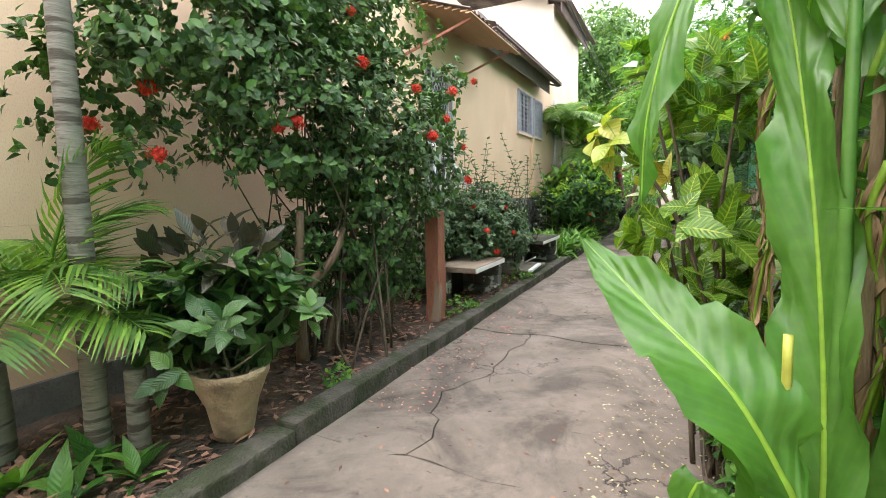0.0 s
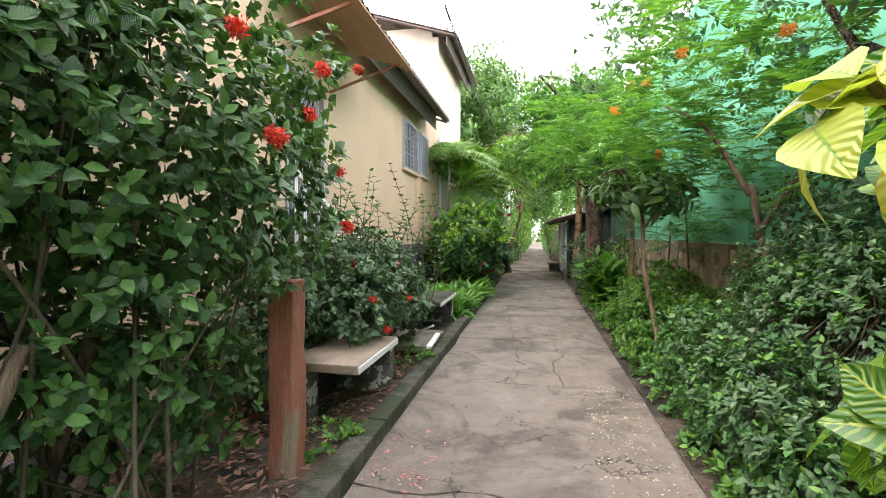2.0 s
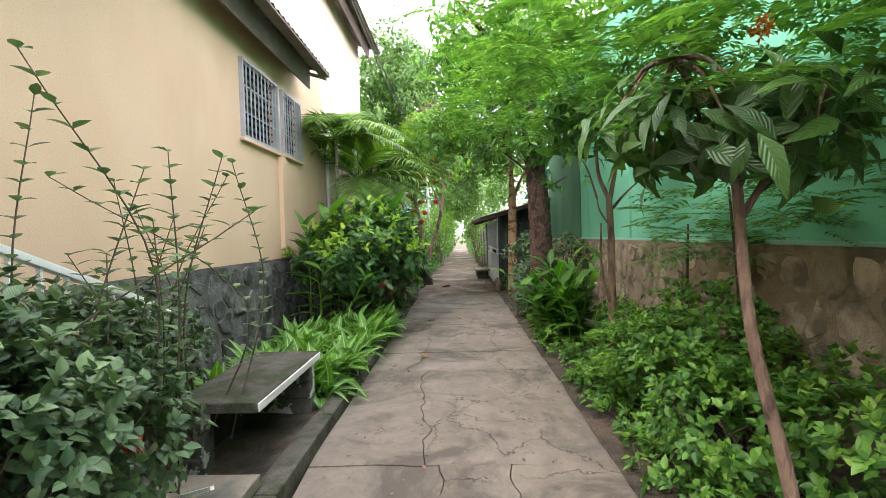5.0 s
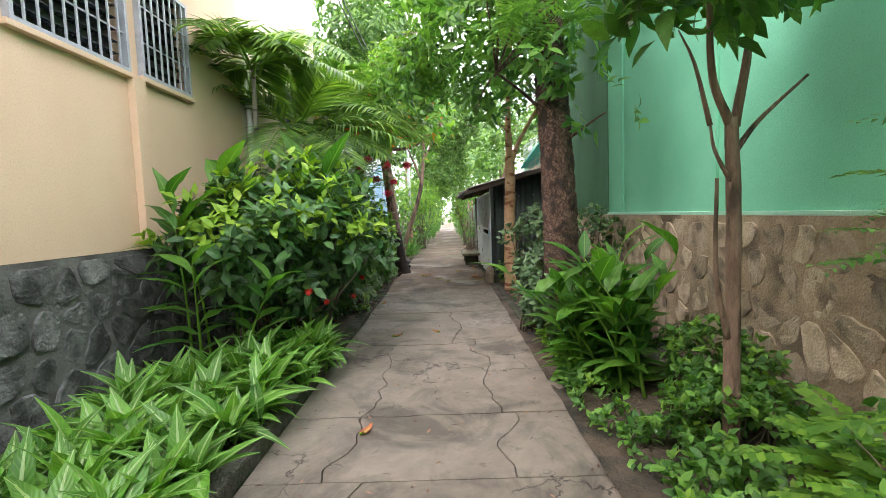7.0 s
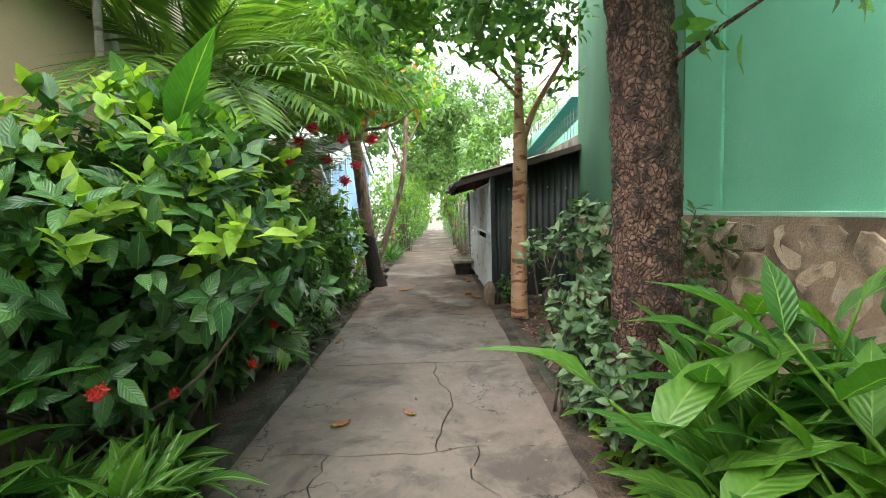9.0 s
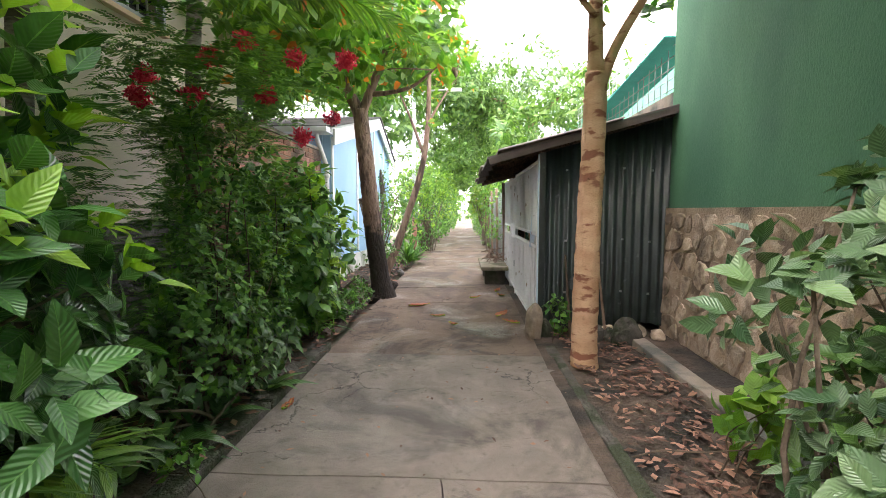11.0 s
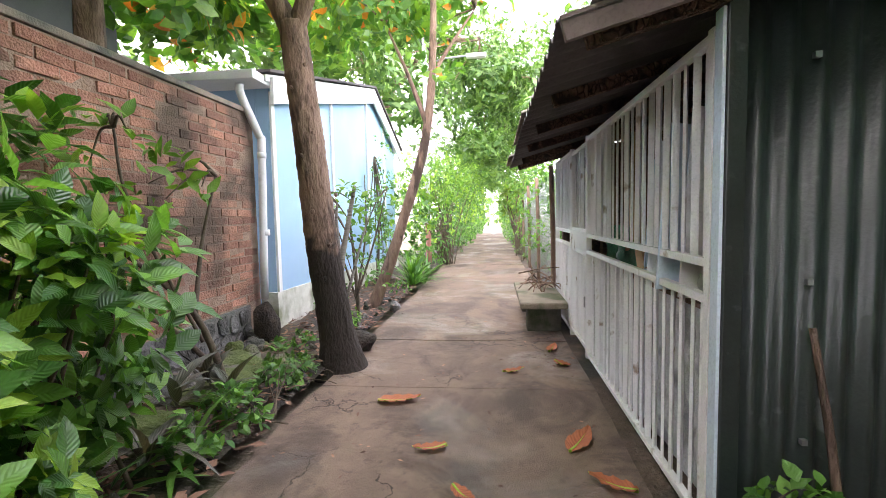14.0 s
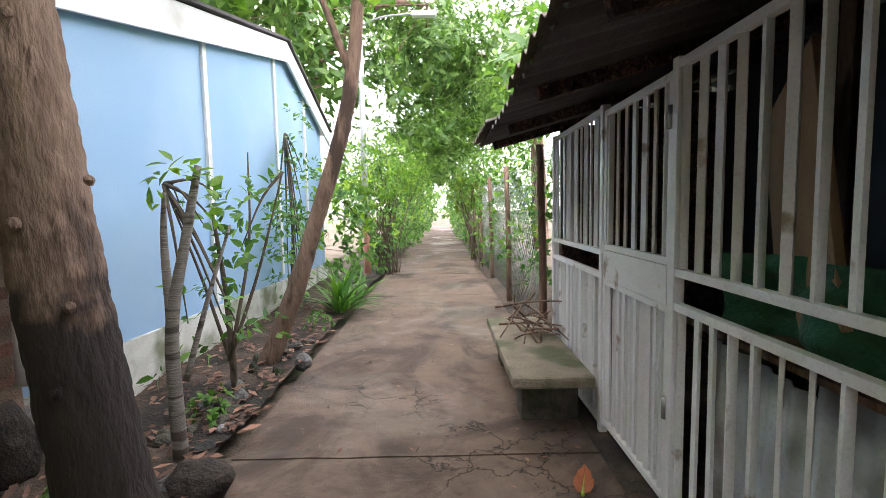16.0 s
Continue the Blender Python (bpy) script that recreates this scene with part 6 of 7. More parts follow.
almond = tree("almond_tree", (-2.05, 21.5, 0.0), [flared(((-1.98, 21.49, -0.08), (-2.03, 21.5, 0.3), (-2.15, 21.5, 1.2), (-2.22, 21.5, 2.0), (-2.34, 21.5, 3.15)), 0.175, 0.125, 45, 0.09)],
     [taper(((-2.33, 21.5, 3.05), (-2.55, 21.45, 3.45), (-2.95, 21.3, 3.75), (-3.7, 21.0, 4.4)), 0.11, 0.04), taper(((-2.33, 21.5, 3.05), (-2.1, 21.5, 3.6), (-1.87, 21.6, 4.3), (-1.8, 21.7, 5.0)), 0.09, 0.035), taper(((-2.15, 21.5, 3.4), (-1.8, 21.45, 3.42), (-1.44, 21.4, 3.5), (-1.1, 21.4, 3.75)), 0.05, 0.02), taper(((-2.5, 21.4, 3.4), (-2.5, 21.3, 4.3), (-2.4, 21.2, 5.0)), 0.055, 0.02)],
     [(-2.9, 20.6, 4.4, 1.5, 1.6, 0.7), (-1.5, 21.7, 4.6, 1.0, 1.2, 0.8), (-4.8, 22.4, 4.3, 1.6, 1.8, 1.0), (-1.2, 21.3, 3.85, 0.4, 0.5, 0.45), (-4.6, 19.8, 3.7, 1.0, 1.8, 0.8), (-2.6, 19.0, 3.9, 1.0, 0.9, 0.5), (-3.8, 24.5, 4.7, 1.4, 2.0, 0.6), (-2.7, 20.2, 3.55, 0.9, 0.8, 0.4), (-1.25, 21.0, 3.75, 0.6, 0.6, 0.4)], "almond tree with broad leaves and a charred brown trunk", BARK_CHARRED, L_ALMOND, 0.25, 0.15, 950, 7, 30, accents=L_ORANGE, spread=(0.6, 1.5), rough=0.05, sides=64, plates=((20, 20, 8), 0.007))
tree("leaning_tree", (-2.27, 24.1, 0.0), [taper(((-2.4, 24.05, 0.0), (-2.15, 24.1, 0.6), (-1.93, 24.1, 1.23), (-1.56, 24.1, 2.37), (-1.42, 24.1, 3.36), (-1.38, 24.2, 4.6)), 0.10, 0.045, 8)], [taper(((-1.5, 24.1, 2.7), (-1.8, 24.2, 3.5), (-2.1, 24.2, 4.2)), 0.04, 0.015), taper(((-1.42, 24.1, 3.4), (-1.1, 24.4, 4.0), (-0.8, 24.6, 4.5)), 0.035, 0.012)],
     [(-1.5, 24.6, 5.0, 1.2, 1.2, 0.8), (-2.3, 24.2, 4.5, 0.8, 0.9, 0.6), (-1.35, 24.2, 3.75, 0.3, 0.4, 0.4)], "slender leaning tree with peeling brown bark", BARK, L_ALMOND, 0.2, 0.10, 260, 6, 20, accents=L_ORANGE)
st = tree("pruned_shrub", (-2.07, 22.2, 0.0), [taper(((-2.25, 22.35, 0.0), (-2.28, 22.4, 0.8), (-2.2, 22.45, 1.3), (-2.12, 22.5, 1.75)), 0.045, 0.02)], [taper(((-2.28, 22.4, 0.8), (-2.35, 22.5, 1.3), (-2.33, 22.5, 1.6)), 0.03, 0.012), taper(((-2.22, 22.4, 0.5), (-2.1, 22.5, 1.0), (-2.0, 22.6, 1.4)), 0.02, 0.008)], [(-2.2, 22.45, 1.6, 0.2, 0.2, 0.2)], "pruned shrub of knotty bare sticks", BARK_GREY, L_BRIGHT, 0.10, 0.05, 10, 4, 0)
tree("twiggy_shrub", (-2.4, 23.4, 0.0), [taper(((-2.4, 23.4, 0.0), (-2.45, 23.45, 0.8), (-2.5, 23.4, 1.5)), 0.03, 0.012)], [taper(((-2.43, 23.4, 0.3), (-2.2, 23.5, 1.0), (-2.0, 23.6, 1.8)), 0.018, 0.006), taper(((-2.4, 23.4, 0.2), (-2.65, 23.5, 0.9), (-2.8, 23.3, 1.7)), 0.018, 0.006), taper(((-2.4, 23.4, 0.4), (-2.35, 23.7, 1.2), (-2.4, 23.9, 2.0)), 0.018, 0.006)], [(-2.3, 23.5, 1.4, 0.45, 0.45, 0.55), (-2.4, 23.2, 0.6, 0.35, 0.5, 0.4)], "twiggy shrub with sparse leaves before the blue wall", TWIG, L_MID, 0.11, 0.05, 56, 4, 9)
tree("climber", (-2.95, 26.6, 0.0), [taper(((-2.95, 26.5, 0.0), (-2.9, 26.6, 1.2), (-2.95, 26.6, 2.6)), 0.03, 0.012)], [], [(-2.85, 26.9, 2.2, 0.18, 0.6, 1.0), (-2.8, 26.2, 1.0, 0.3, 0.8, 0.9)], "green climber on the blue house wall", TWIG, L_MID, 0.10, 0.06, 150, 5, 10)
blades("strap_leaf_clump", (-2.05, 26.3, 0.05), [(-2.1, 26.1, 0.05), (-2.0, 26.5, 0.05), (-2.2, 26.6, 0.05), (-2.2, 26.2, 0.05)], "dark green clump of sword-shaped leaves", L_MID, 0.75, 0.06, 22, (0.1, 0.9), 0.5)
bush("hedge", (-2.5, 34, 0.0), [(-2.5, 28.2, 1.2, 0.6, 1.3, 1.1), (-2.3, 31, 1.3, 0.75, 1.6, 1.4), (-2.3, 34, 1.6, 0.9, 2.0, 1.6), (-2.1, 38, 1.7, 0.8, 2.6, 1.7), (-2.0, 43, 1.8, 0.85, 3, 1.8), (-1.9, 50, 1.9, 0.9, 5, 1.9)], "loose green hedge along the far path", L_MID, 0.16, 0.08, 3200, 6, 40, tips=L_LIME, tip_share=0.3, category="hedge", shell=0.7)
bush("bright_bush", (-2.0, 30.5, 0.0), [(-2.15, 29.5, 2.3, 0.9, 1.3, 0.8), (-1.9, 33, 2.6, 0.9, 1.5, 0.8)], "sunlit pale green bush hanging over the path", L_BRIGHT, 0.13, 0.055, 520, 6, 40, category="bush")

for k, (x, y, r) in enumerate(((-2.28, 2.7, 0.1), (-2.3, 4.95, 0.16), (-2.22, 5.2, 0.1), (-2.35, 6.7, 0.14), (-2.25, 7.2, 0.16), (-2.1, 7.4, 0.08), (-2.25, 10.35, 0.16), (-2.1, 16.0, 0.1), (-2.15, 18.7, 0.12), (-2.2, 21.0, 0.12), (-2.35, 22.9, 0.14), (-2.2, 25.2, 0.16), (-2.55, 21.9, 0.12))):
    bush("weed", (x, y, 0.04), [(x, y, 0.04 + r * 0.7, r, r * 1.3, r * 0.8)], "small green weed at the path edge", L_MID, 0.06, 0.036, 22, 5, 5, 0.004, 0.002, tips=L_BRIGHT, tip_share=0.3, category="weed", group="weeds")

def knots(owner, spots, material):
    for k, (x, y, z, r) in enumerate(spots):
        bm = bmesh.new()
        bmesh.ops.create_icosphere(bm, subdivisions=2, radius=1)
        for v in bm.verts:
            q = 1 + 0.3 * noise.noise(v.co * 2 + Vector((k, 0, 0)))
            v.co = Vector((v.co.x * r * 0.42 * q, v.co.y * r * 0.5 * q, v.co.z * r * 0.5 * q)) + Vector((x, y, z))
        part("knot", bm, material, owner)


knots(almond, [(-2.03, 21.38, 1.15, 0.05), (-2.16, 21.345, 1.45, 0.05), (-2.25, 21.36, 1.95, 0.045), (-2.14, 21.37, 2.15, 0.04), (-2.32, 21.38, 2.55, 0.045), (-2.2, 21.4, 2.75, 0.04), (-2.08, 21.36, 0.85, 0.05), (-1.98, 21.46, 1.6, 0.04)], BARK_CHARRED)

# street lamp
lamp = thing("street_lamp", (-2.4, 30.2, 0.0), "street lamp on a pole with a pink painted foot", "street lamp")
part("pole", tubes("pole", [([(-2.4, 30.2, 1.25), (-2.4, 30.2, 6.3)], [0.075, 0.06])], 12), PVC, lamp)
part("pole_foot", tubes("pole_foot", [([(-2.4, 30.2, -0.05), (-2.4, 30.2, 1.25)], [0.08, 0.077])], 12), PINK, lamp, "faded pink painted foot")
part("arm", tubes("arm", [(bent([(-2.4, 30.2, 5.45), (-1.9, 30.1, 5.6), (-1.2, 30.0, 5.62)], 5), [0.025] * 11)], 8), STEEL, lamp)
part("lamp_head", boxed(-1.25, -0.72, 29.9, 30.1, 5.55, 5.66, 0.04), WHITE, lamp, "white lamp head")
for k, (a, b, s) in enumerate((((-3.1, 13, 7.3), (-2.35, 30.2, 6.1), 0.5), ((-3.05, 13, 7.1), (-2.35, 30.2, 5.9), 0.6), ((-2.35, 30.2, 6.1), (-1.5, 60, 6.6), 0.8), ((-3.3, 2.0, 7.6), (-3.1, 13, 7.3), 0.3), ((-0.2, 30, 7.0), (1.5, 14, 5.2), 0.5))):
    a, b = Vector(a), Vector(b)
    pts = [a.lerp(b, i / 14) - Vector((0, 0, s * 4 * (i / 14) * (1 - i / 14))) for i in range(15)]
    w = thing("overhead_cable", tuple(a), "thin black overhead cable", "cable", "overhead cables")
    part("cable", tubes("cable", [(pts, [0.013] * 15)], 6), CABLE, w)

# ---- plants right of the path ----
bn = thing("banana_plant", (0.95, 1.5, 0.0), "banana-like plant with broad bright green leaves and dry stalks", "plant")


def big_leaf(base, mids, width, name="leaf", material=None, label="", parent=None, wav=0.03, fold=0.2, roll=0.0, across=None):
    """One broad leaf along a curve, with a raised yellow rib and a wavy edge."""
    c = bent(mids, 6)
    n = len(c)
    V, F, U = [], [], []
    cols = 9
    for i, p in enumerate(c):
        d = (c[min(n - 1, i + 1)] - c[max(0, i - 1)]).normalized()
        s = d.cross(Vector((0, 0, 1))).normalized()
        s = (Vector(across) - d * d.dot(Vector(across))).normalized() if across else Matrix.Rotation(roll, 3, d) @ s
        u = s.cross(d)
        t = i / (n - 1)
        w = width * (math.sin(math.pi * min(0.99, max(0.03, t ** 0.75))) ** 0.7) * 0.5
        for k in range(cols):
            q = 2 * k / (cols - 1) - 1
            V.append(p + s * w * q + u * (fold * w * abs(q) + wav * q * q * (math.sin(t * 23 + q * 3 + width * 50) + 0.6 * math.sin(t * 51 + q * 5))))
            U.append((0.5 + 0.5 * q, t))
    for i in range(n - 1):
        for k in range(cols - 1):
            a = i * cols + k
            F.append((a, a + 1, a + cols + 1, a + cols))
    me = mesh_of(name, V, F, smooth=True)
    lay = me.uv_layers.new(name="UVMap")
    for lp in me.loops:
        lay.data[lp.index].uv = U[lp.vertex_index]
    ob = part(name, me, material or L_BANANA, parent or bn, label)
    part("rib", tubes("rib", [([p - Vector((0, 0, 0.004)) for p in c], [0.011 * (1 - 0.8 * i / (n - 1)) for i in range(n)])], 6), L_LIME, ob)
    return ob


big_leaf(None, [(0.27, 1.16, 0.86), (0.15, 1.21, 1.06), (-0.03, 1.36, 1.20), (-0.25, 1.60, 1.36)], 0.25, fold=0.30, roll=-0.55)
big_leaf(None, [(0.36, 1.30, 0.45), (0.38, 1.45, 0.9), (0.36, 1.58, 1.4), (0.31, 1.70, 1.9), (0.24, 1.75, 2.3)], 0.20, across=(0.80, -0.60, 0), wav=0.05, fold=0.45)
big_leaf(None, [(0.36, 1.80, 2.15), (0.14, 1.86, 2.36), (0.0, 1.86, 2.15), (-0.08, 1.80, 1.78), (-0.09, 1.78, 1.47)], 0.17, across=(0.8, -0.5, 0.2))
big_leaf(None, [(0.40, 1.6, 1.9), (0.42, 1.7, 2.25), (0.36, 1.8, 2.15), (0.34, 1.85, 1.78)], 0.24, across=(0.9, -0.4, 0))
big_leaf(None, [(0.27, 1.24, 0.45), (0.17, 1.22, 0.72), (0.09, 1.20, 0.83), (0.03, 1.18, 0.55)], 0.19, across=(0.6, -0.7, 0.3))
big_leaf(None, [(0.28, 1.24, 0.5), (0.22, 1.25, 0.85), (0.18, 1.26, 1.0), (0.12, 1.26, 1.02)], 0.13, across=(0.8, -0.5, 0.2))
big_leaf(None, [(0.45, 1.6, 1.8), (0.6, 1.8, 2.3), (0.5, 2.0, 2.6), (0.25, 2.2, 2.5)], 0.28, roll=0.2)
big_leaf(None, [(0.45, 1.9, 1.9), (0.25, 2.2, 2.4), (0.0, 2.5, 2.65), (-0.25, 2.7, 2.6)], 0.2, roll=0.3)
big_leaf(None, [(0.5, 1.5, 0.3), (0.6, 1.4, 0.9), (0.62, 1.4, 1.5), (0.55, 1.5, 1.9)], 0.26, across=(0.9, -0.4, 0))
runs = [taper(((0.42 + dx, 1.4 + dy, -0.02), (0.42 + dx, 1.45 + dy, 0.9), (0.42 + dx * 1.2, 1.6 + dy, 2.3)), 0.024, 0.014) for dx, dy in ((-0.02, 0), (0.06, 0.12), (0.14, 0.05), (0.05, 0.4), (0.2, 0.3), (0.1, 0.7), (0.24, 0.6), (0.3, 0.1))]
for q, r in enumerate(runs):
    part("stalk", tubes("stalk", [r], 7), DRY_STALK if q % 2 else L_MID, bn)
part("yellow_stalk", tubes("yellow_stalk", [taper(((0.27, 1.22, 0.3), (0.26, 1.22, 0.75), (0.25, 1.24, 1.2)), 0.014, 0.010)], 7), L_CROTON_Y, bn, "yellow leaf stalk")
for i in range(34):
    x, y, z = 0.34 + 0.4 * rng.random(), 1.5 + 1.1 * rng.random(), 0.8 + 1.3 * rng.random()
    big_leaf(None, [(x, y, z), (x - 0.03, y, z - 0.15), (x - 0.04 + rng.normal(0, 0.03), y + 0.02, z - 0.4), (x - 0.02, y, z - 0.7)], 0.045, "dry_leaf", DRY, "hanging dry brown leaf", roll=rng.normal(0, 0.8), wav=0.01)
big_leaf(None, [(0.30, 1.2, 0.75), (0.28, 1.19, 0.6), (0.25, 1.18, 0.4), (0.24, 1.18, 0.2)], 0.12, "dry_leaf", DRY, "hanging dry brown leaf", wav=0.02)
canes("banana_thicket", (0.9, 2.2, 0.0), [(0.75 + 0.3 * rng.random(), 1.5 + 1.6 * rng.random(), rng.uniform(1.5, 2.8), rng.normal(-0.1, 0.15), rng.normal(0, 0.2)) for i in range(22)], "thicket of broad-leaved canes beside the path", L_MID, 0.5, 0.17, 10)
bush("ground_cover", (0.5, 2.0, 0.0), [(0.45, 1.5, 0.18, 0.25, 0.6, 0.2), (0.40, 2.2, 0.28, 0.18, 0.5, 0.3), (0.37, 2.9, 0.35, 0.2, 0.4, 0.36), (0.5, 2.6, 0.25, 0.25, 0.6, 0.25), (0.55, 3.4, 0.3, 0.25, 0.5, 0.3)], "low leafy plants at the path edge", L_MID, 0.09, 0.05, 420, 6, 20, 0.006, 0.003, tips=L_BRIGHT, tip_share=0.2)
bush("dark_thicket", (1.1, 3.0, 0.0), [(1.1, 3.4, 1.2, 0.5, 0.9, 1.1), (0.9, 2.6, 2.5, 0.5, 0.7, 0.5), (1.2, 1.6, 1.6, 0.4, 0.7, 1.2)], "dark leafy thicket behind the banana plant", L_DARK, 0.14, 0.065, 520, 6, 30)


def croton(at, blobs, n, label):
    return bush("croton", at, blobs, label, L_CROTON, 0.21, 0.125, n, 8, 18, 0.016, 0.008, tips=L_CROTON_Y, tip_share=0.10, spread=(0.5, 1.35), belly=0.85, shell=0.5, rows=4, group="crotons")


croton((0.35, 2.9, 0.0), [(0.0, 2.8, 1.95, 0.30, 0.26, 0.26), (0.08, 2.75, 1.42, 0.30, 0.30, 0.36), (0.25, 3.0, 2.05, 0.28, 0.35, 0.28), (0.08, 2.65, 0.95, 0.24, 0.28, 0.28), (0.35, 3.2, 1.1, 0.3, 0.4, 0.5)], 52, "croton bush with green and yellow veined leaves over the path")
ycl = thing("croton_shoot", (-0.38, 2.78, 1.72), "drooping yellow croton shoot over the path", "bush", "crotons")
P, A, N = rosettes(np.array([(-0.36, 2.76, 1.86), (-0.30, 2.72, 1.80), (-0.40, 2.82, 1.82)]), np.array([(-0.5, -0.2, 0.5), (-0.3, -0.4, 0.3), (-0.6, 0.1, 0.4)]), 4, (0.7, 1.9), 0.02)
part("leaves", leaf_mesh("leaves", P, A, N, rng.uniform(0.15, 0.23, len(P)), 0.125, 6, 0.5, 0.2, 0.9, 0.1), L_CROTON_Y, ycl)
part("stem", tubes("stem", [taper(((0.35, 2.9, 0.0), (0.2, 2.85, 0.9), (-0.05, 2.8, 1.5), (-0.36, 2.76, 1.86)), 0.018, 0.008)], 6), TWIG, ycl)
bush("wild_shrub", (0.8, 5.5, 0.0), [(0.52, 4.3, 0.35, 0.32, 0.7, 0.42), (0.58, 5.3, 0.45, 0.36, 0.8, 0.48), (0.7, 6.4, 0.55, 0.42, 0.8, 0.5), (1.25, 5.3, 0.9, 0.5, 1.2, 0.7), (1.4, 6.9, 0.9, 0.4, 0.7, 0.6)], "tangle of wild green shrubs at the path edge", L_LUSH, 0.060, 0.036, 2700, 6, 40, 0.01, 0.003, tips=L_MID, tip_share=0.3)
bush("wild_shrub", (0.75, 5.4, 0.0), [(0.55, 4.6, 0.4, 0.34, 0.8, 0.48), (0.68, 5.9, 0.55, 0.40, 0.9, 0.52), (1.2, 5.6, 1.05, 0.5, 1.2, 0.75), (1.5, 6.5, 1.6, 0.3, 1.0, 0.6)], "blue green wild shrubs tangled at the path edge", L_GREY, 0.065, 0.038, 1700, 6, 30, 0.01, 0.003)
bush("wild_shrub", (0.9, 8.7, 0.0), [(0.6, 7.6, 0.18, 0.35, 0.8, 0.2), (0.7, 8.6, 0.45, 0.4, 0.6, 0.45), (1.2, 7.9, 0.5, 0.45, 0.9, 0.45), (0.8, 9.6, 0.55, 0.4, 0.6, 0.5), (1.2, 9.6, 0.7, 0.4, 0.8, 0.5)], "low leafy wild shrubs before the stone wall", L_MID, 0.075, 0.045, 1800, 6, 40, 0.01, 0.003, tips=L_BRIGHT, tip_share=0.3)
bush("ground_cover", (0.8, 11.2, 0.0), [(0.42, 5.0, 0.10, 0.2, 1.2, 0.14), (0.45, 12.3, 0.10, 0.2, 0.9, 0.12), (0.48, 7.0, 0.09, 0.22, 0.9, 0.12), (0.48, 8.6, 0.12, 0.22, 0.9, 0.14), (0.46, 10.2, 0.10, 0.2, 0.9, 0.12), (0.75, 10.4, 0.15, 0.38, 0.7, 0.18), (1.1, 11.3, 0.22, 0.5, 0.8, 0.25), (0.65, 11.4, 0.1, 0.3, 0.5, 0.12), (1.4, 12.2, 0.3, 0.35, 0.7, 0.35)], "low green ground cover plants", L_MID, 0.085, 0.05, 1600, 5, 20, 0.006, 0.003, tips=L_BRIGHT, tip_share=0.2)
feathery("poinciana_shrub", (1.25, 6.6, 0.0), [taper(((1.35, 6.6, 0.0), (1.3, 6.65, 1.0), (1.1, 6.7, 2.1)), 0.035, 0.025)], [taper(((1.1, 6.7, 2.0), (0.8, 7.0, 2.7), (0.5, 7.3, 3.0)), 0.03, 0.012), taper(((1.15, 6.7, 1.6), (1.4, 6.2, 2.4), (1.5, 5.8, 3.0)), 0.03, 0.012)],
         [(0.5, 7.7, 2.65, 0.7, 0.9, 0.5), (1.2, 7.0, 2.8, 0.7, 1.0, 0.7), (0.9, 8.8, 2.9, 0.8, 0.9, 0.7), (1.4, 5.6, 2.7, 0.5, 0.9, 0.8), (0.1, 9.5, 3.3, 0.8, 1.0, 0.6), (-0.1, 11.2, 3.3, 0.8, 1.0, 0.6), (1.5, 8.6, 2.2, 0.35, 1.0, 0.6), (0.6, 6.6, 3.3, 0.6, 0.9, 0.4)], "feathery poinciana shrub with orange flowers", L_FERN, 1500, 0.34, flowers=[(0.2, 7.5, 3.3), (0.3, 7.3, 3.25), (0.45, 6.6, 3.3), (0.9, 5.7, 3.1), (0.1, 8.0, 3.15), (0.6, 8.0, 2.6)])
tree("sapling", (0.62, 7.78, 0.0), [taper(((0.62, 7.78, 0.0), (0.58, 7.8, 0.5), (0.45, 7.85, 1.2), (0.42, 7.9, 1.9)), 0.035, 0.022)], [taper(((0.43, 7.88, 1.7), (0.7, 7.9, 2.1), (0.9, 7.95, 2.3)), 0.018, 0.008), taper(((0.43, 7.88, 1.7), (0.3, 7.8, 2.1), (0.1, 7.8, 2.4)), 0.018, 0.008)], [(0.45, 7.9, 2.15, 0.6, 0.5, 0.28)], "slim sapling with drooping dark leaves", BARK, L_DARK, 0.22, 0.07, 75, 6, 14, droop=0.6, spread=(0.8, 1.6))
tree("dark_shrub_tree", (1.45, 5.0, 0.0), [taper(((1.65, 5.0, 0.0), (1.62, 5.0, 1.2), (1.5, 5.0, 2.0)), 0.04, 0.03)], [taper(((1.5, 5.0, 2.0), (1.1, 5.3, 2.8), (0.9, 5.6, 3.6)), 0.04, 0.015), taper(((1.58, 5.0, 1.6), (1.6, 5.6, 2.5), (1.6, 6.2, 3.2)), 0.035, 0.012)], [(1.4, 4.6, 2.4, 0.6, 1.1, 0.9), (1.5, 5.7, 1.8, 0.45, 0.9, 0.9), (1.0, 5.0, 3.6, 0.8, 1.2, 0.7), (1.6, 3.2, 2.6, 0.6, 1.0, 1.0), (1.5, 7.2, 3.4, 0.6, 1.2, 0.6)], "dense dark small-leaved tree by the green wall", BARK_DARK, L_GREY, 0.085, 0.045, 850, 6, 80, shell=0.3)
feathery("fern_seedling", (1.3, 10.3, 0.0), [taper(((1.3, 10.3, 0.0), (1.35, 10.3, 0.9), (1.4, 10.35, 1.7)), 0.02, 0.01)], [], [(1.4, 10.3, 1.55, 0.3, 0.5, 0.5), (1.0, 9.9, 0.5, 0.35, 0.5, 0.25)], "feather-leaved seedling before the stone wall", L_FERN, 70, 0.34, TWIG)
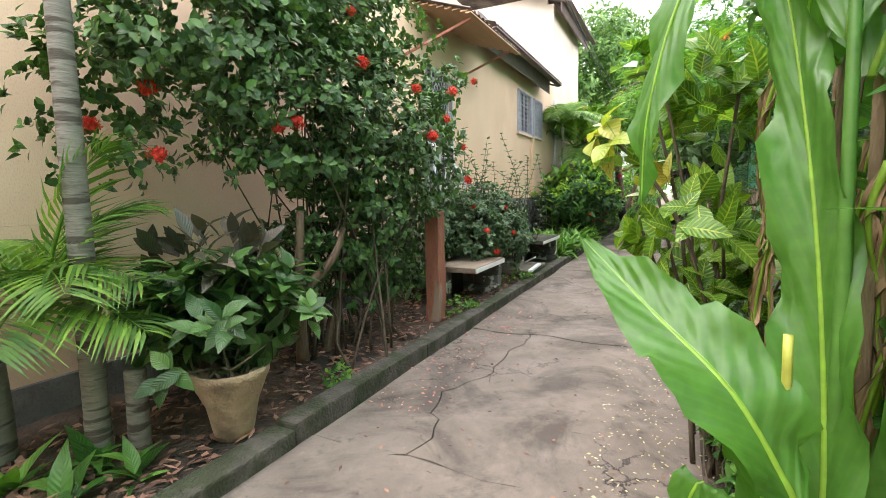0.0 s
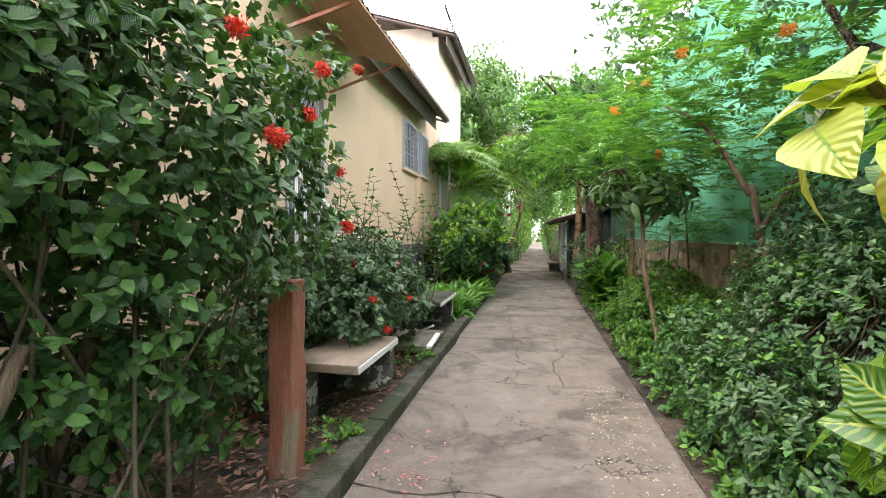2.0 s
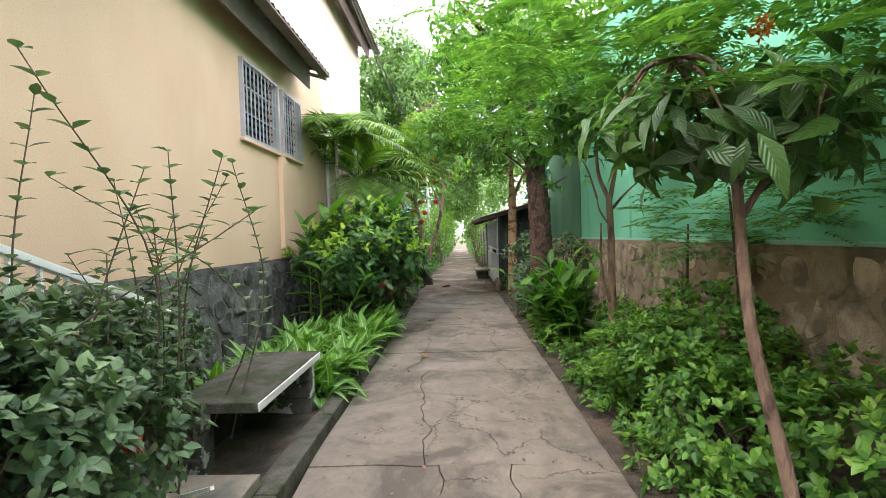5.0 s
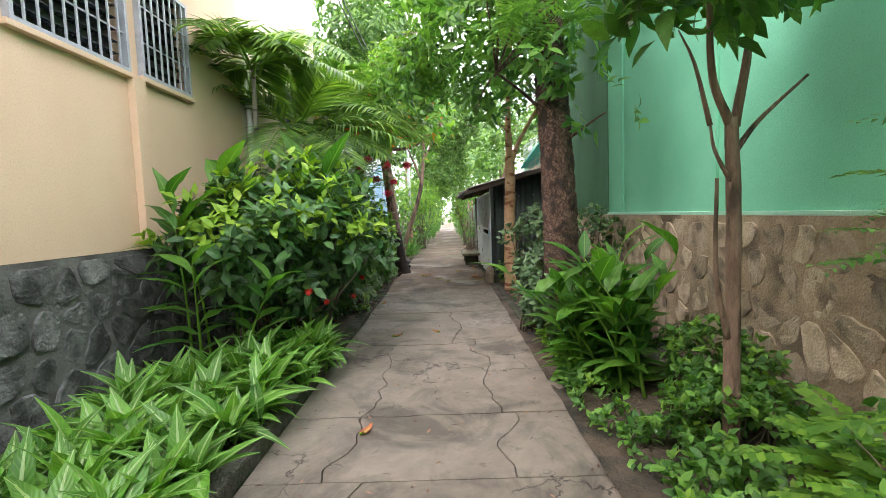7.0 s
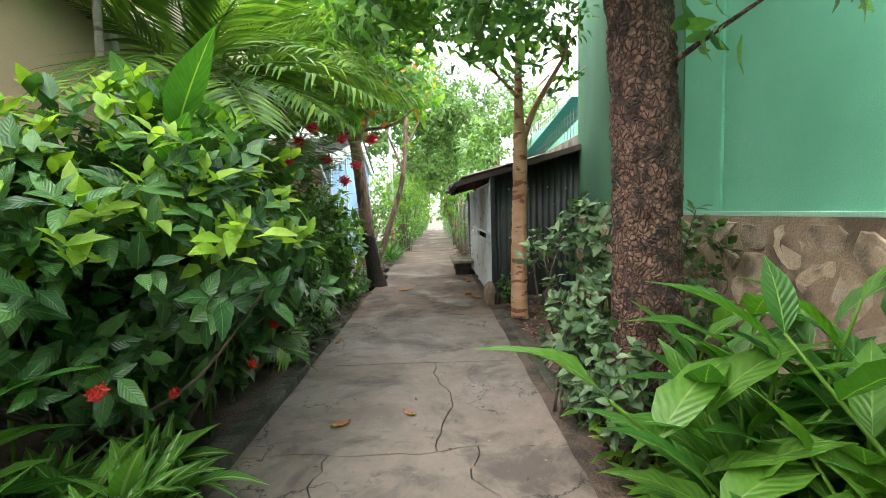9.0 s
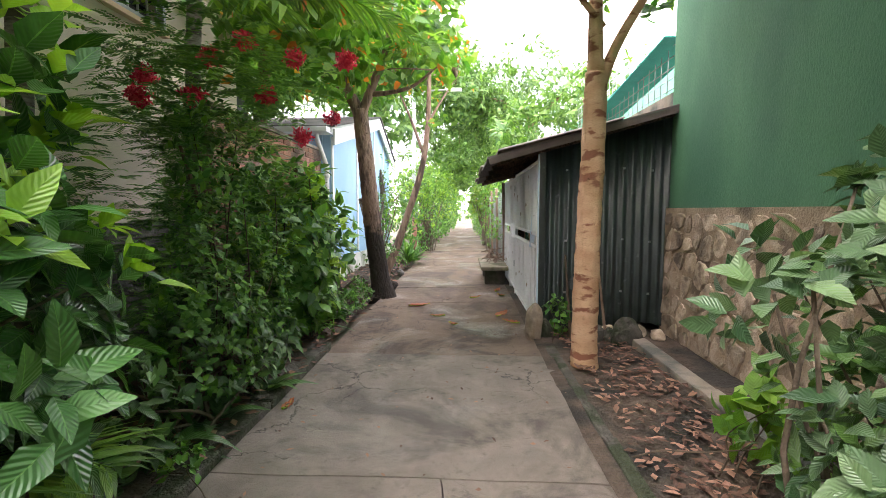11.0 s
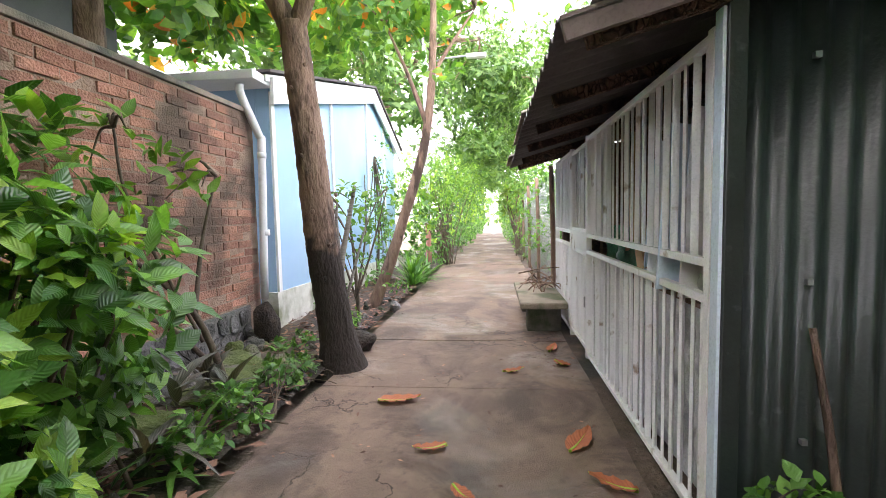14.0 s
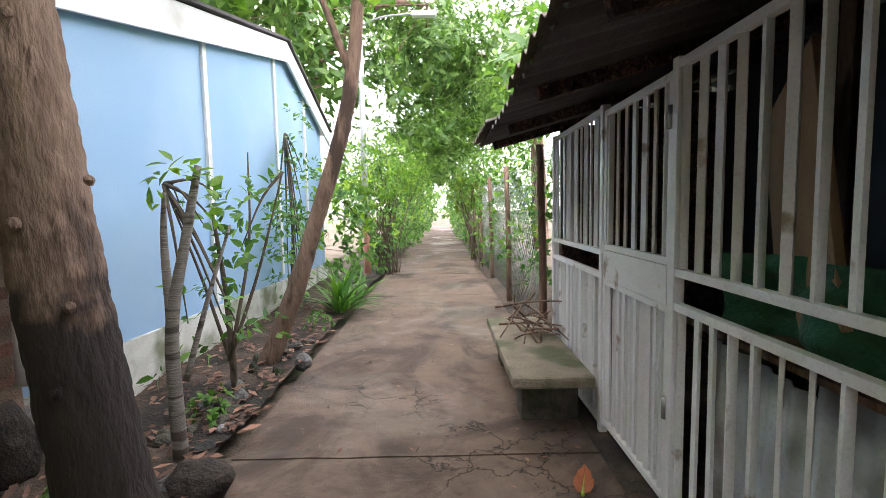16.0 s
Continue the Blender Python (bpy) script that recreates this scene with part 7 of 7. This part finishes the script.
feathery("leafy_seedling", (0.9, 9.8, 0.0), [taper(((0.95, 9.8, 0.0), (0.95, 9.8, 0.3), (0.9, 9.8, 0.6)), 0.015, 0.008)], [taper(((0.95, 9.8, 0.2), (1.15, 9.6, 0.5), (1.25, 9.4, 0.8)), 0.010, 0.005), taper(((0.95, 9.8, 0.2), (0.75, 9.95, 0.4), (0.6, 10.1, 0.6)), 0.010, 0.005)],
         [(0.72, 9.9, 0.5, 0.4, 0.5, 0.28), (1.15, 9.5, 0.68, 0.42, 0.5, 0.35), (1.1, 10.2, 0.55, 0.4, 0.4, 0.3)], "bright feather-leaved seedlings with rounded leaflets", L_BRIGHT, 150, 0.30, TWIG, wide=0.62)
feathery("fern_seedling", (1.45, 9.7, 0.0), [taper(((1.5, 9.7, 0.0), (1.5, 9.7, 1.0), (1.45, 9.75, 2.0)), 0.02, 0.01)], [], [(1.35, 9.6, 1.75, 0.4, 0.6, 0.35)], "tall feather-leaved seedling by the green wall", L_FERN, 60, 0.5, TWIG, wide=0.22)
tree("sapling", (1.02, 11.42, 0.0), [taper(((1.0, 11.42, 0.0), (1.0, 11.42, 0.8), (1.0, 11.42, 1.6), (0.98, 11.42, 2.1)), 0.05, 0.035)], [taper(((0.98, 11.42, 2.05), (0.85, 11.4, 2.4), (0.82, 11.35, 3.2)), 0.03, 0.012), taper(((1.0, 11.42, 1.9), (1.2, 11.5, 2.1), (1.48, 11.5, 2.35)), 0.02, 0.008), taper(((1.0, 11.42, 1.7), (0.85, 11.35, 1.9), (0.82, 11.35, 2.05)), 0.015, 0.007), taper(((1.0, 11.42, 2.05), (1.1, 11.45, 2.6), (1.1, 11.5, 3.3)), 0.03, 0.012), taper(((0.96, 11.4, 0.8), (0.86, 11.35, 1.2), (0.86, 11.35, 1.75)), 0.02, 0.01)], [(0.75, 11.2, 3.0, 0.65, 0.55, 0.35), (1.25, 11.5, 3.1, 0.5, 0.5, 0.4), (0.6, 11.2, 2.65, 0.3, 0.3, 0.2)], "young tree with a smooth brown trunk and forked branches", BARK, L_MID, 0.22, 0.09, 130, 6, 20, droop=0.5)
canes("ginger_clump", (0.75, 12.9, 0.0), [(0.72 + rng.normal(0, 0.17), 12.95 + rng.normal(0, 0.28), rng.uniform(0.6, 1.25), rng.normal(-0.05, 0.22), rng.normal(-0.05, 0.25)) for i in range(30)], "clump of ginger canes with long bright leaves", L_BANANA, 0.46, 0.15, 9, from_low=0.15)
canes("ginger_clump", (0.9, 14.2, 0.0), [(0.85 + rng.normal(0, 0.15), 13.4 + rng.normal(0, 0.15), rng.uniform(0.5, 1.1), rng.normal(0, 0.2), rng.normal(0, 0.2)) for i in range(9)], "ginger canes with dark long leaves", L_MID, 0.45, 0.10, 8, from_low=0.15)
blades("low_ginger", (0.5, 13.9, 0.0), [(rng.uniform(0.42, 0.8), rng.uniform(13.2, 14.9), 0.08) for i in range(20)], "low bright green leafy plants at the path edge", L_BRIGHT, 0.30, 0.10, 12, (0.3, 1.25), 0.5, belly=0.75)
bush("dark_thicket", (1.45, 15.8, 0.0), [(1.4, 15.4, 0.9, 0.35, 0.8, 0.9), (1.0, 15.4, 0.7, 0.4, 0.5, 0.65)], "dark leafy thicket at the foot of the tree", L_DARK, 0.11, 0.06, 240, 6, 24)
bush("variegated_shrub", (0.5, 14.6, 0.0), [(0.42, 13.75, 0.6, 0.26, 0.22, 0.42), (0.45, 14.55, 0.75, 0.3, 0.35, 0.6), (0.5, 14.65, 1.4, 0.28, 0.3, 0.3), (0.2, 14.75, 1.3, 0.22, 0.2, 0.12)], "pale-edged small-leaved shrub beside the big tree", L_GREY, 0.10, 0.055, 300, 6, 24)
tree("big_tree", (0.62, 14.08, 0.0), [taper(((0.66, 14.1, -0.05), (0.64, 14.08, 0.6), (0.60, 14.05, 2.0), (0.52, 14.05, 3.4), (0.45, 14.0, 5.2)), 0.225, 0.16, 60)],
     [taper(((0.5, 14.0, 3.9), (0.0, 13.6, 4.6), (-0.8, 13.0, 5.3)), 0.08, 0.03), taper(((0.45, 14.0, 4.6), (0.9, 14.6, 5.4), (1.2, 15.6, 6.2)), 0.09, 0.03), taper(((0.48, 14.0, 4.3), (-0.1, 15.0, 5.0), (-0.7, 16.0, 5.6)), 0.07, 0.03), taper(((0.58, 14.05, 2.6), (0.2, 13.9, 2.9), (-0.1, 13.8, 3.1)), 0.025, 0.01), taper(((0.58, 14.05, 2.3), (0.85, 13.8, 2.5), (1.0, 13.6, 2.6)), 0.02, 0.008)],
     [(-0.2, 13.6, 5.0, 1.2, 1.2, 0.5), (-0.2, 14.8, 4.0, 0.9, 1.2, 0.5), (-0.9, 16.8, 4.1, 0.9, 1.2, 0.6), (0.3, 12.8, 4.0, 0.7, 0.7, 0.45), (0.8, 15.0, 5.2, 1.2, 1.6, 0.8), (0.25, 13.6, 3.3, 0.75, 0.6, 0.45), (-0.1, 15.4, 3.3, 0.6, 0.7, 0.4), (-0.5, 16.0, 5.3, 1.2, 1.4, 0.7), (0.95, 13.6, 2.65, 0.3, 0.3, 0.2)], "big mango-like tree with dark scaly bark", BARK_DARK, L_MID, 0.2, 0.065, 1300, 8, 30, sides=84, rough=0.10, droop=0.5, plates=((24, 24, 19), 0.016, 4.2))
peeling = tree("peeling_tree", (0.56, 18.0, 0.0), [taper(((0.56, 17.98, -0.05), (0.55, 18.0, 0.25), (0.56, 18.0, 1.2), (0.585, 18.0, 2.0), (0.60, 18.0, 2.7)), 0.128, 0.098, 24)], [taper(((0.60, 18.0, 2.6), (0.58, 18.0, 3.2), (0.6, 18.0, 4.6)), 0.085, 0.04), taper(((0.60, 18.0, 2.5), (0.8, 18.0, 3.0), (1.2, 17.8, 3.7)), 0.06, 0.03), taper(((0.65, 18.0, 3.1), (0.2, 17.8, 3.5), (-0.1, 17.6, 3.7)), 0.03, 0.01)],
     [(0.5, 17.4, 3.9, 0.9, 0.9, 0.5), (1.1, 17.9, 3.7, 0.6, 0.7, 0.5), (0.0, 17.3, 3.7, 0.4, 0.4, 0.25), (0.6, 17.8, 4.8, 1.0, 1.2, 0.6), (1.0, 17.0, 5.2, 1.1, 1.7, 0.6)], "slender tree with peeling tan bark", BARK_PALE, L_MID, 0.16, 0.07, 430, 7, 30, sides=40, rough=0.08, droop=0.5, plates=((9, 9, 14), 0.004))
knots(peeling, [(0.47, 17.93, 0.9, 0.035), (0.6, 17.885, 1.35, 0.03), (0.52, 17.89, 1.75, 0.03), (0.64, 17.92, 2.1, 0.035), (0.5, 17.87, 0.5, 0.03), (0.49, 17.95, 2.45, 0.05)], BARK_PALE)
bush("shed_weed", (0.48, 19.05, 0.0), [(0.5, 19.02, 0.25, 0.13, 0.12, 0.2)], "small leafy weed at the shed corner", L_MID, 0.08, 0.055, 26, 5, 8, 0.006, 0.003)
for i, (x, y, h) in enumerate(((0.62, 19.1, 0.95), (1.02, 19.1, 0.72))):
    s = thing("stick", (x, y, 0), "bare stick leaning on the black sheet wall", "stick", "sticks at the shed")
    part("stick", tubes("stick", [taper(((x + 0.03, y - 0.1, 0.0), (x, y - 0.02, h * 0.6), (x - 0.01, y + 0.08, h)), 0.018, 0.012, 4)], 7, 0.2), BARK, s)


def rock(at, r, label, material, squash=0.8, seed=0):
    bm = bmesh.new()
    bmesh.ops.create_icosphere(bm, subdivisions=3, radius=1)
    for v in bm.verts:
        k = 1 + 0.28 * noise.noise(v.co * 1.3 + Vector((seed, seed * 2, 0))) + 0.07 * noise.noise(v.co * 4 + Vector((seed, 0, 0)))
        v.co = Vector((v.co.x * r[0] * k, v.co.y * r[1] * k, v.co.z * r[2] * k)) + Vector(at)
    me_ob = part("rock", bm, material)
    return tagged(me_ob, label, "rock", "loose stones")


rock((0.22, 18.92, 0.17), (0.10, 0.10, 0.24), "pale upright stone at the shed corner", STONE, seed=1)
rock((0.36, 19.0, 0.08), (0.08, 0.08, 0.14), "mossy stone at the shed corner", KERB, seed=2)
rock((1.2, 18.75, 0.10), (0.17, 0.15, 0.20), "mossy grey stone at the shed foot", KERB, seed=3)
for i in range(16):
    rock((rng.uniform(0.75, 1.7), rng.uniform(18.85, 19.15), 0.06), tuple(rng.uniform(0.05, 0.11, 3)), "rubble stone at the foot of the sheet wall", STONE if i % 2 else KERB, seed=4 + i)
for i in range(58):
    rock((rng.uniform(-2.3, -2.02) - 0.03 * (i % 9), rng.uniform(19.2, 24.8), 0.05), tuple(rng.uniform(0.03, 0.09, 3)), "dark loose stone at the path edge", KERB if i % 3 else STONE_DARK, seed=30 + i)
MOSS = surface("green_moss_stone", (0.06, 0.085, 0.022), (0.13, 0.16, 0.05), 8, 0.95, 0.9, 50, (0.12, 0.11, 0.09), 4, 0.5, 0.62)
for i, (x, y, rx, ry) in enumerate(((-2.75, 20.75, 0.26, 0.42), (-2.5, 21.2, 0.2, 0.3), (-2.95, 21.3, 0.22, 0.3), (-2.8, 19.9, 0.22, 0.35), (-3.05, 21.8, 0.16, 0.2))):
    rock((x, y, 0.07), (rx, ry, 0.08), "flat mossy stone slab below the brick wall", MOSS, seed=80 + i)
for i in range(14):
    rock((rng.uniform(-3.25, -2.85), rng.uniform(20.4, 22.2), 0.10), tuple(rng.uniform(0.06, 0.13, 3)), "grey mossy rubble stone below the brick wall", STONE_DARK if i % 3 else MOSS, seed=90 + i)
rock((-1.98, 22.05, 0.09), (0.17, 0.14, 0.11), "blackened stone beside the tree foot", CHAR, seed=70)
rock((-3.1, 22.2, 0.2), (0.15, 0.14, 0.24), "black mossy stone at the wall foot", CHAR, seed=71)
dk = thing("drain_kerb", (1.35, 16.5, 0.0), "pale concrete drain kerb below the stone wall", "kerb", kind="structure")
for i in range(4):
    part("kerb_stone", boxed(1.22, 1.38, 12.9 + 1.45 * i, 14.34 + 1.45 * i, -0.05, 0.13 - 0.01 * i, 0.02), CONCRETE_OLD, dk)

# ---- right side beyond the shed ----
cf = thing("vine_fence", (0.35, 30, 0.0), "old chain-link fence overgrown with vines", "fence")
for i in range(7):
    part("post", tubes("post", [taper(((0.34, 24.5 + 2.4 * i, -0.05), (0.33, 24.5 + 2.4 * i, 1.0), (0.3, 24.5 + 2.4 * i, 2.1)), 0.045, 0.035, 3)], 8, 0.1), BARK, cf)
runs = []
for i in range(60):
    for sg in (-1, 1):
        y0 = 24.2 + 0.12 * i
        runs.append(([(0.36 + 0.006 * sg, y0 + (0 if sg > 0 else 1.9), 0.1), (0.36 + 0.006 * sg, y0 + (1.9 if sg > 0 else 0), 2.0)], [0.003, 0.003]))
part("mesh_wire", tubes("mesh_wire", runs, 4), STEEL, cf)
bush("vine_hedge", (0.6, 31, 0.0), [(0.32, 24.75, 1.75, 0.24, 0.35, 0.4), (0.5, 25.3, 1.5, 0.35, 0.8, 0.9), (0.55, 27.2, 1.4, 0.4, 1.3, 1.2), (0.55, 30, 1.5, 0.5, 1.8, 1.5), (0.5, 34, 1.7, 0.6, 2.5, 1.7), (0.5, 40, 1.8, 0.7, 4, 1.8), (0.4, 49, 1.9, 0.7, 6, 1.9)], "vine-covered hedge along the far path", L_MID, 0.12, 0.065, 3300, 6, 40, tips=L_BRIGHT, tip_share=0.35, category="hedge", shell=0.65)
croton((0.35, 33, 0.0), [(0.2, 33.5, 1.9, 0.5, 0.6, 0.7)], 40, "croton with yellow leaves by the far path")
bal = thing("balcony", (3.2, 23.0, 2.7), "upper balcony of the green house with wire mesh", "balcony", kind="structure")
part("back_wall", boxed(2.9, 3.1, 19.3, 30, 0, 4.2), GREEN, bal)
part("floor_slab", boxed(1.9, 2.9, 19.3, 27, 2.72, 2.88), CONCRETE_OLD, bal)
runs = []
for i in range(26):
    runs.append(([(1.95, 19.35 + 0.2 * i, 2.88), (1.95, 19.35 + 0.2 * i, 3.75)], [0.006, 0.006]))
for i in range(7):
    runs.append(([(1.95, 19.3, 2.95 + 0.13 * i), (1.95, 24.5, 2.95 + 0.13 * i)], [0.006, 0.006]))
part("wire_mesh", tubes("wire_mesh", runs, 5), STEEL, bal)
part("teal_screen", beam((2.0, 19.4, 3.5), (2.0, 24, 3.0), 0.5, 0.02), TEAL_NET, bal)

# ---- overhanging and far trees ----
tree("far_tree", (-4.5, 33, 0.0), [taper(((-4.5, 33, 0.0), (-4.4, 33, 3), (-4.0, 33, 6)), 0.3, 0.18)], [taper(((-4.1, 33, 5.5), (-2.5, 33, 7.0), (-1.0, 34, 7.5)), 0.14, 0.05), taper(((-4.1, 33, 5.5), (-5.5, 34, 7.5), (-6.5, 34, 9.0)), 0.14, 0.05)], [(-4.0, 33, 8.0, 3.0, 3.0, 2.2), (-1.0, 36, 6.6, 2.2, 3, 1.5), (-6.5, 30, 7.5, 3, 3, 2.2), (-3.2, 31, 5.0, 1.6, 2.0, 1.3), (-0.8, 40, 8.5, 2.5, 3, 2), (-1.6, 37, 4.6, 1.3, 3, 1.1), (-4, 30, 10.3, 2.5, 3, 2.4), (-4.2, 36, 11.3, 2.6, 3, 2.4), (-0.9, 34.5, 3.7, 1.5, 2.6, 0.6), (-0.9, 41, 3.5, 1.5, 3.5, 0.6), (-1.2, 46, 5.2, 1.6, 4, 1.6), (-4.0, 27.5, 5.2, 1.5, 2, 1.0)], "tall sunlit tree behind the blue house", BARK, L_FAR, 0.33, 0.13, 5000, 7, 60, droop=0.5)
tree("far_tree", (2.8, 36, 0.0), [taper(((2.8, 36, 0.0), (2.7, 36, 3), (2.5, 36, 6)), 0.3, 0.18)], [taper(((2.5, 36, 5.5), (1.2, 36, 6.5), (0.2, 37, 7.0)), 0.12, 0.05), taper(((2.6, 36, 5.5), (4.0, 35, 7.0), (5.0, 34, 8.0)), 0.12, 0.05)], [(2.6, 35, 6.5, 2.4, 3.0, 1.8), (0.8, 38, 5.6, 1.5, 3, 1.4), (1.3, 32, 4.3, 1.2, 2.2, 1.2), (3.5, 29, 4.8, 1.6, 2.5, 1.4), (1.0, 45, 7.5, 3, 4, 2.5), (0.4, 40, 4.6, 1.0, 3, 1.0), (-0.7, 48, 3.6, 1.6, 4, 0.7), (0.6, 27.5, 3.6, 0.7, 1.6, 0.8), (-0.3, 52, 6, 2.5, 4, 1.8)], "broad green tree over the far path", BARK, L_FAR, 0.32, 0.12, 3000, 7, 60, droop=0.5)
tree("far_tree", (-9.5, 24, 0.0), [taper(((-9.5, 24, 0.0), (-9.4, 24, 4), (-9.2, 24, 7)), 0.3, 0.2)], [taper(((-9.3, 24, 6), (-8, 24.5, 8), (-7, 25, 9.5)), 0.15, 0.05)], [(-9, 24, 9, 3, 3.5, 2.4), (-7.0, 27, 7.2, 2.2, 2.6, 1.8)], "tall leafy tree behind the houses", BARK, L_FAR, 0.34, 0.13, 900, 7, 30, droop=0.5)
tree("overhead_tree", (3.6, 5.5, 0.0), [taper(((3.6, 5.5, 0.0), (3.5, 5.5, 3), (3.2, 5.6, 5.5)), 0.25, 0.16)], [taper(((3.3, 5.5, 5.0), (2.0, 6.0, 5.6), (0.9, 6.4, 5.6)), 0.10, 0.03), taper(((3.3, 5.5, 5.0), (2.2, 8.5, 5.6), (1.2, 10.5, 5.6)), 0.10, 0.03)], [(1.6, 5.6, 5.2, 1.4, 2.0, 0.9), (1.5, 9.0, 5.0, 1.3, 1.8, 0.8), (1.9, 2.8, 4.6, 1.2, 1.5, 1.2), (0.9, 11.5, 4.9, 1.0, 1.3, 0.6), (1.3, 11.5, 6.2, 1.5, 1.4, 1.0)], "dark spreading tree over the green wall", BARK_DARK, L_DARK, 0.15, 0.065, 760, 7, 60, droop=0.4)
tree("mango_tree", (-2.6, 19.6, 0.0), [taper(((-3.9, 21.0, 0.0), (-3.8, 20.9, 2.5), (-3.4, 20.5, 4.5)), 0.14, 0.08)], [taper(((-3.5, 20.6, 4.2), (-2.4, 19.5, 5.0), (-1.4, 18.6, 5.4)), 0.06, 0.02)], [(-1.5, 18.6, 4.6, 0.9, 1.2, 0.5), (-1.0, 17.0, 4.3, 0.7, 0.9, 0.4)], "leafy tree leaning over the path from the garden", BARK, L_BRIGHT, 0.2, 0.065, 260, 8, 24, droop=0.5)
tagged(tree("far_woods", (0, 75, 0.0), [taper(((-6, 72, 0.0), (-6, 72, 5), (-6, 72, 8)), 0.3, 0.2)], [], [(-8, 66, 4.5, 6, 4, 5), (7, 64, 4.5, 5.5, 4, 5), (-2.8, 58, 5.5, 1.8, 4, 3), (2.6, 58, 5.5, 1.8, 4, 3), (0, 82, 5, 12, 4, 5.5), (-16, 45, 5, 6, 8, 5), (14, 45, 5, 6, 10, 5), (-14, 25, 4, 3, 8, 4)], "dense sunlit woods at the end of the lane", BARK, L_FAR, 0.55, 0.24, 2600, 6, 0, droop=0.5), kind="stuff")

# ---- fallen leaves and petals ----
def scatter(name, label, material, n, x0, x1, y0, y1, z, L, W, category, at, flat=1.0):
    t = thing(name, at, label, category, kind="stuff")
    P = np.column_stack([rng.uniform(x0, x1, n), rng.uniform(y0, y1, n), np.full(n, z) + rng.random(n) * 0.012 * flat])
    az = rng.random(n) * 6.28
    A = np.column_stack([np.cos(az), np.sin(az), rng.normal(0.05, 0.1, n)])
    N = np.column_stack([rng.normal(0, 0.2, n), rng.normal(0, 0.2, n), np.ones(n)])
    part("pieces", leaf_mesh("pieces", P, A, N, L * rng.uniform(0.5, 1.2, n), W * rng.uniform(0.5, 1.2, n), 2, -0.1, 0.25), material, t)
    return t


scatter("leaf_litter", "brown dead leaves on the bed", LITTER, 2800, -3.5, -2.2, 0.5, 8, 0.07, 0.09, 0.045, "leaf litter", (-2.8, 4, 0.07), 3)
scatter("leaf_litter", "brown dead leaves on the bed", LITTER, 2000, -3.3, -2.0, 16, 27, 0.06, 0.10, 0.05, "leaf litter", (-2.6, 21, 0.07), 3)
scatter("leaf_litter", "brown dead leaves and chips below the tree", LITTER, 900, 0.45, 1.25, 15, 19.1, 0.035, 0.09, 0.045, "leaf litter", (0.8, 17, 0.04), 3)
scatter("fallen_petals", "faded red petals fallen on the path", PETAL_FALL, 240, -1.98, -1.5, 2.6, 5.6, 0.006, 0.035, 0.02, "petals", (-1.7, 5, 0.005))
scatter("fallen_blossom", "small yellow petals fallen along the path edge", POLLEN, 800, -0.4, 0.3, 1.6, 7.0, 0.006, 0.022, 0.014, "petals", (0, 5, 0.005))
scatter("leaf_crumbs", "small leaf crumbs on the concrete", LITTER, 700, -1.95, 0.28, 0.5, 25, 0.005, 0.045, 0.022, "leaf litter", (-0.8, 10, 0.005))
for x, y, a, s in ((-1.28, 20.7, 10, 0.26), (-0.05, 20.15, 60, 0.26), (0.03, 19.7, 150, 0.2), (-0.95, 20.0, 200, 0.17), (-0.72, 19.55, 310, 0.15), (0.02, 22.1, 70, 0.2), (0.05, 21.6, 300, 0.18), (-0.4, 21.4, 20, 0.16), (-1.4, 14.7, 20, 0.13), (-1.35, 12.0, 60, 0.12), (-0.9, 14.85, 150, 0.10), (-1.9, 17.0, 80, 0.13)):
    f = thing("fallen_leaf", (x, y, 0.005), "large orange brown fallen leaf on the concrete", "leaf", "fallen leaves")
    d = Vector((math.cos(radians(a)), math.sin(radians(a)), 0))
    p = Vector((x, y, 0.012))
    s = s * 1.25
    big_leaf(None, [p - d * s / 2 + Vector((0, 0, 0.012)), p - d * s / 6, p + d * s / 6 + Vector((0, 0, 0.006)), p + d * s / 2 + Vector((0, 0, 0.03))], s * 0.42, "blade", RUST_LEAF, "", f, 0.006, 0.25)
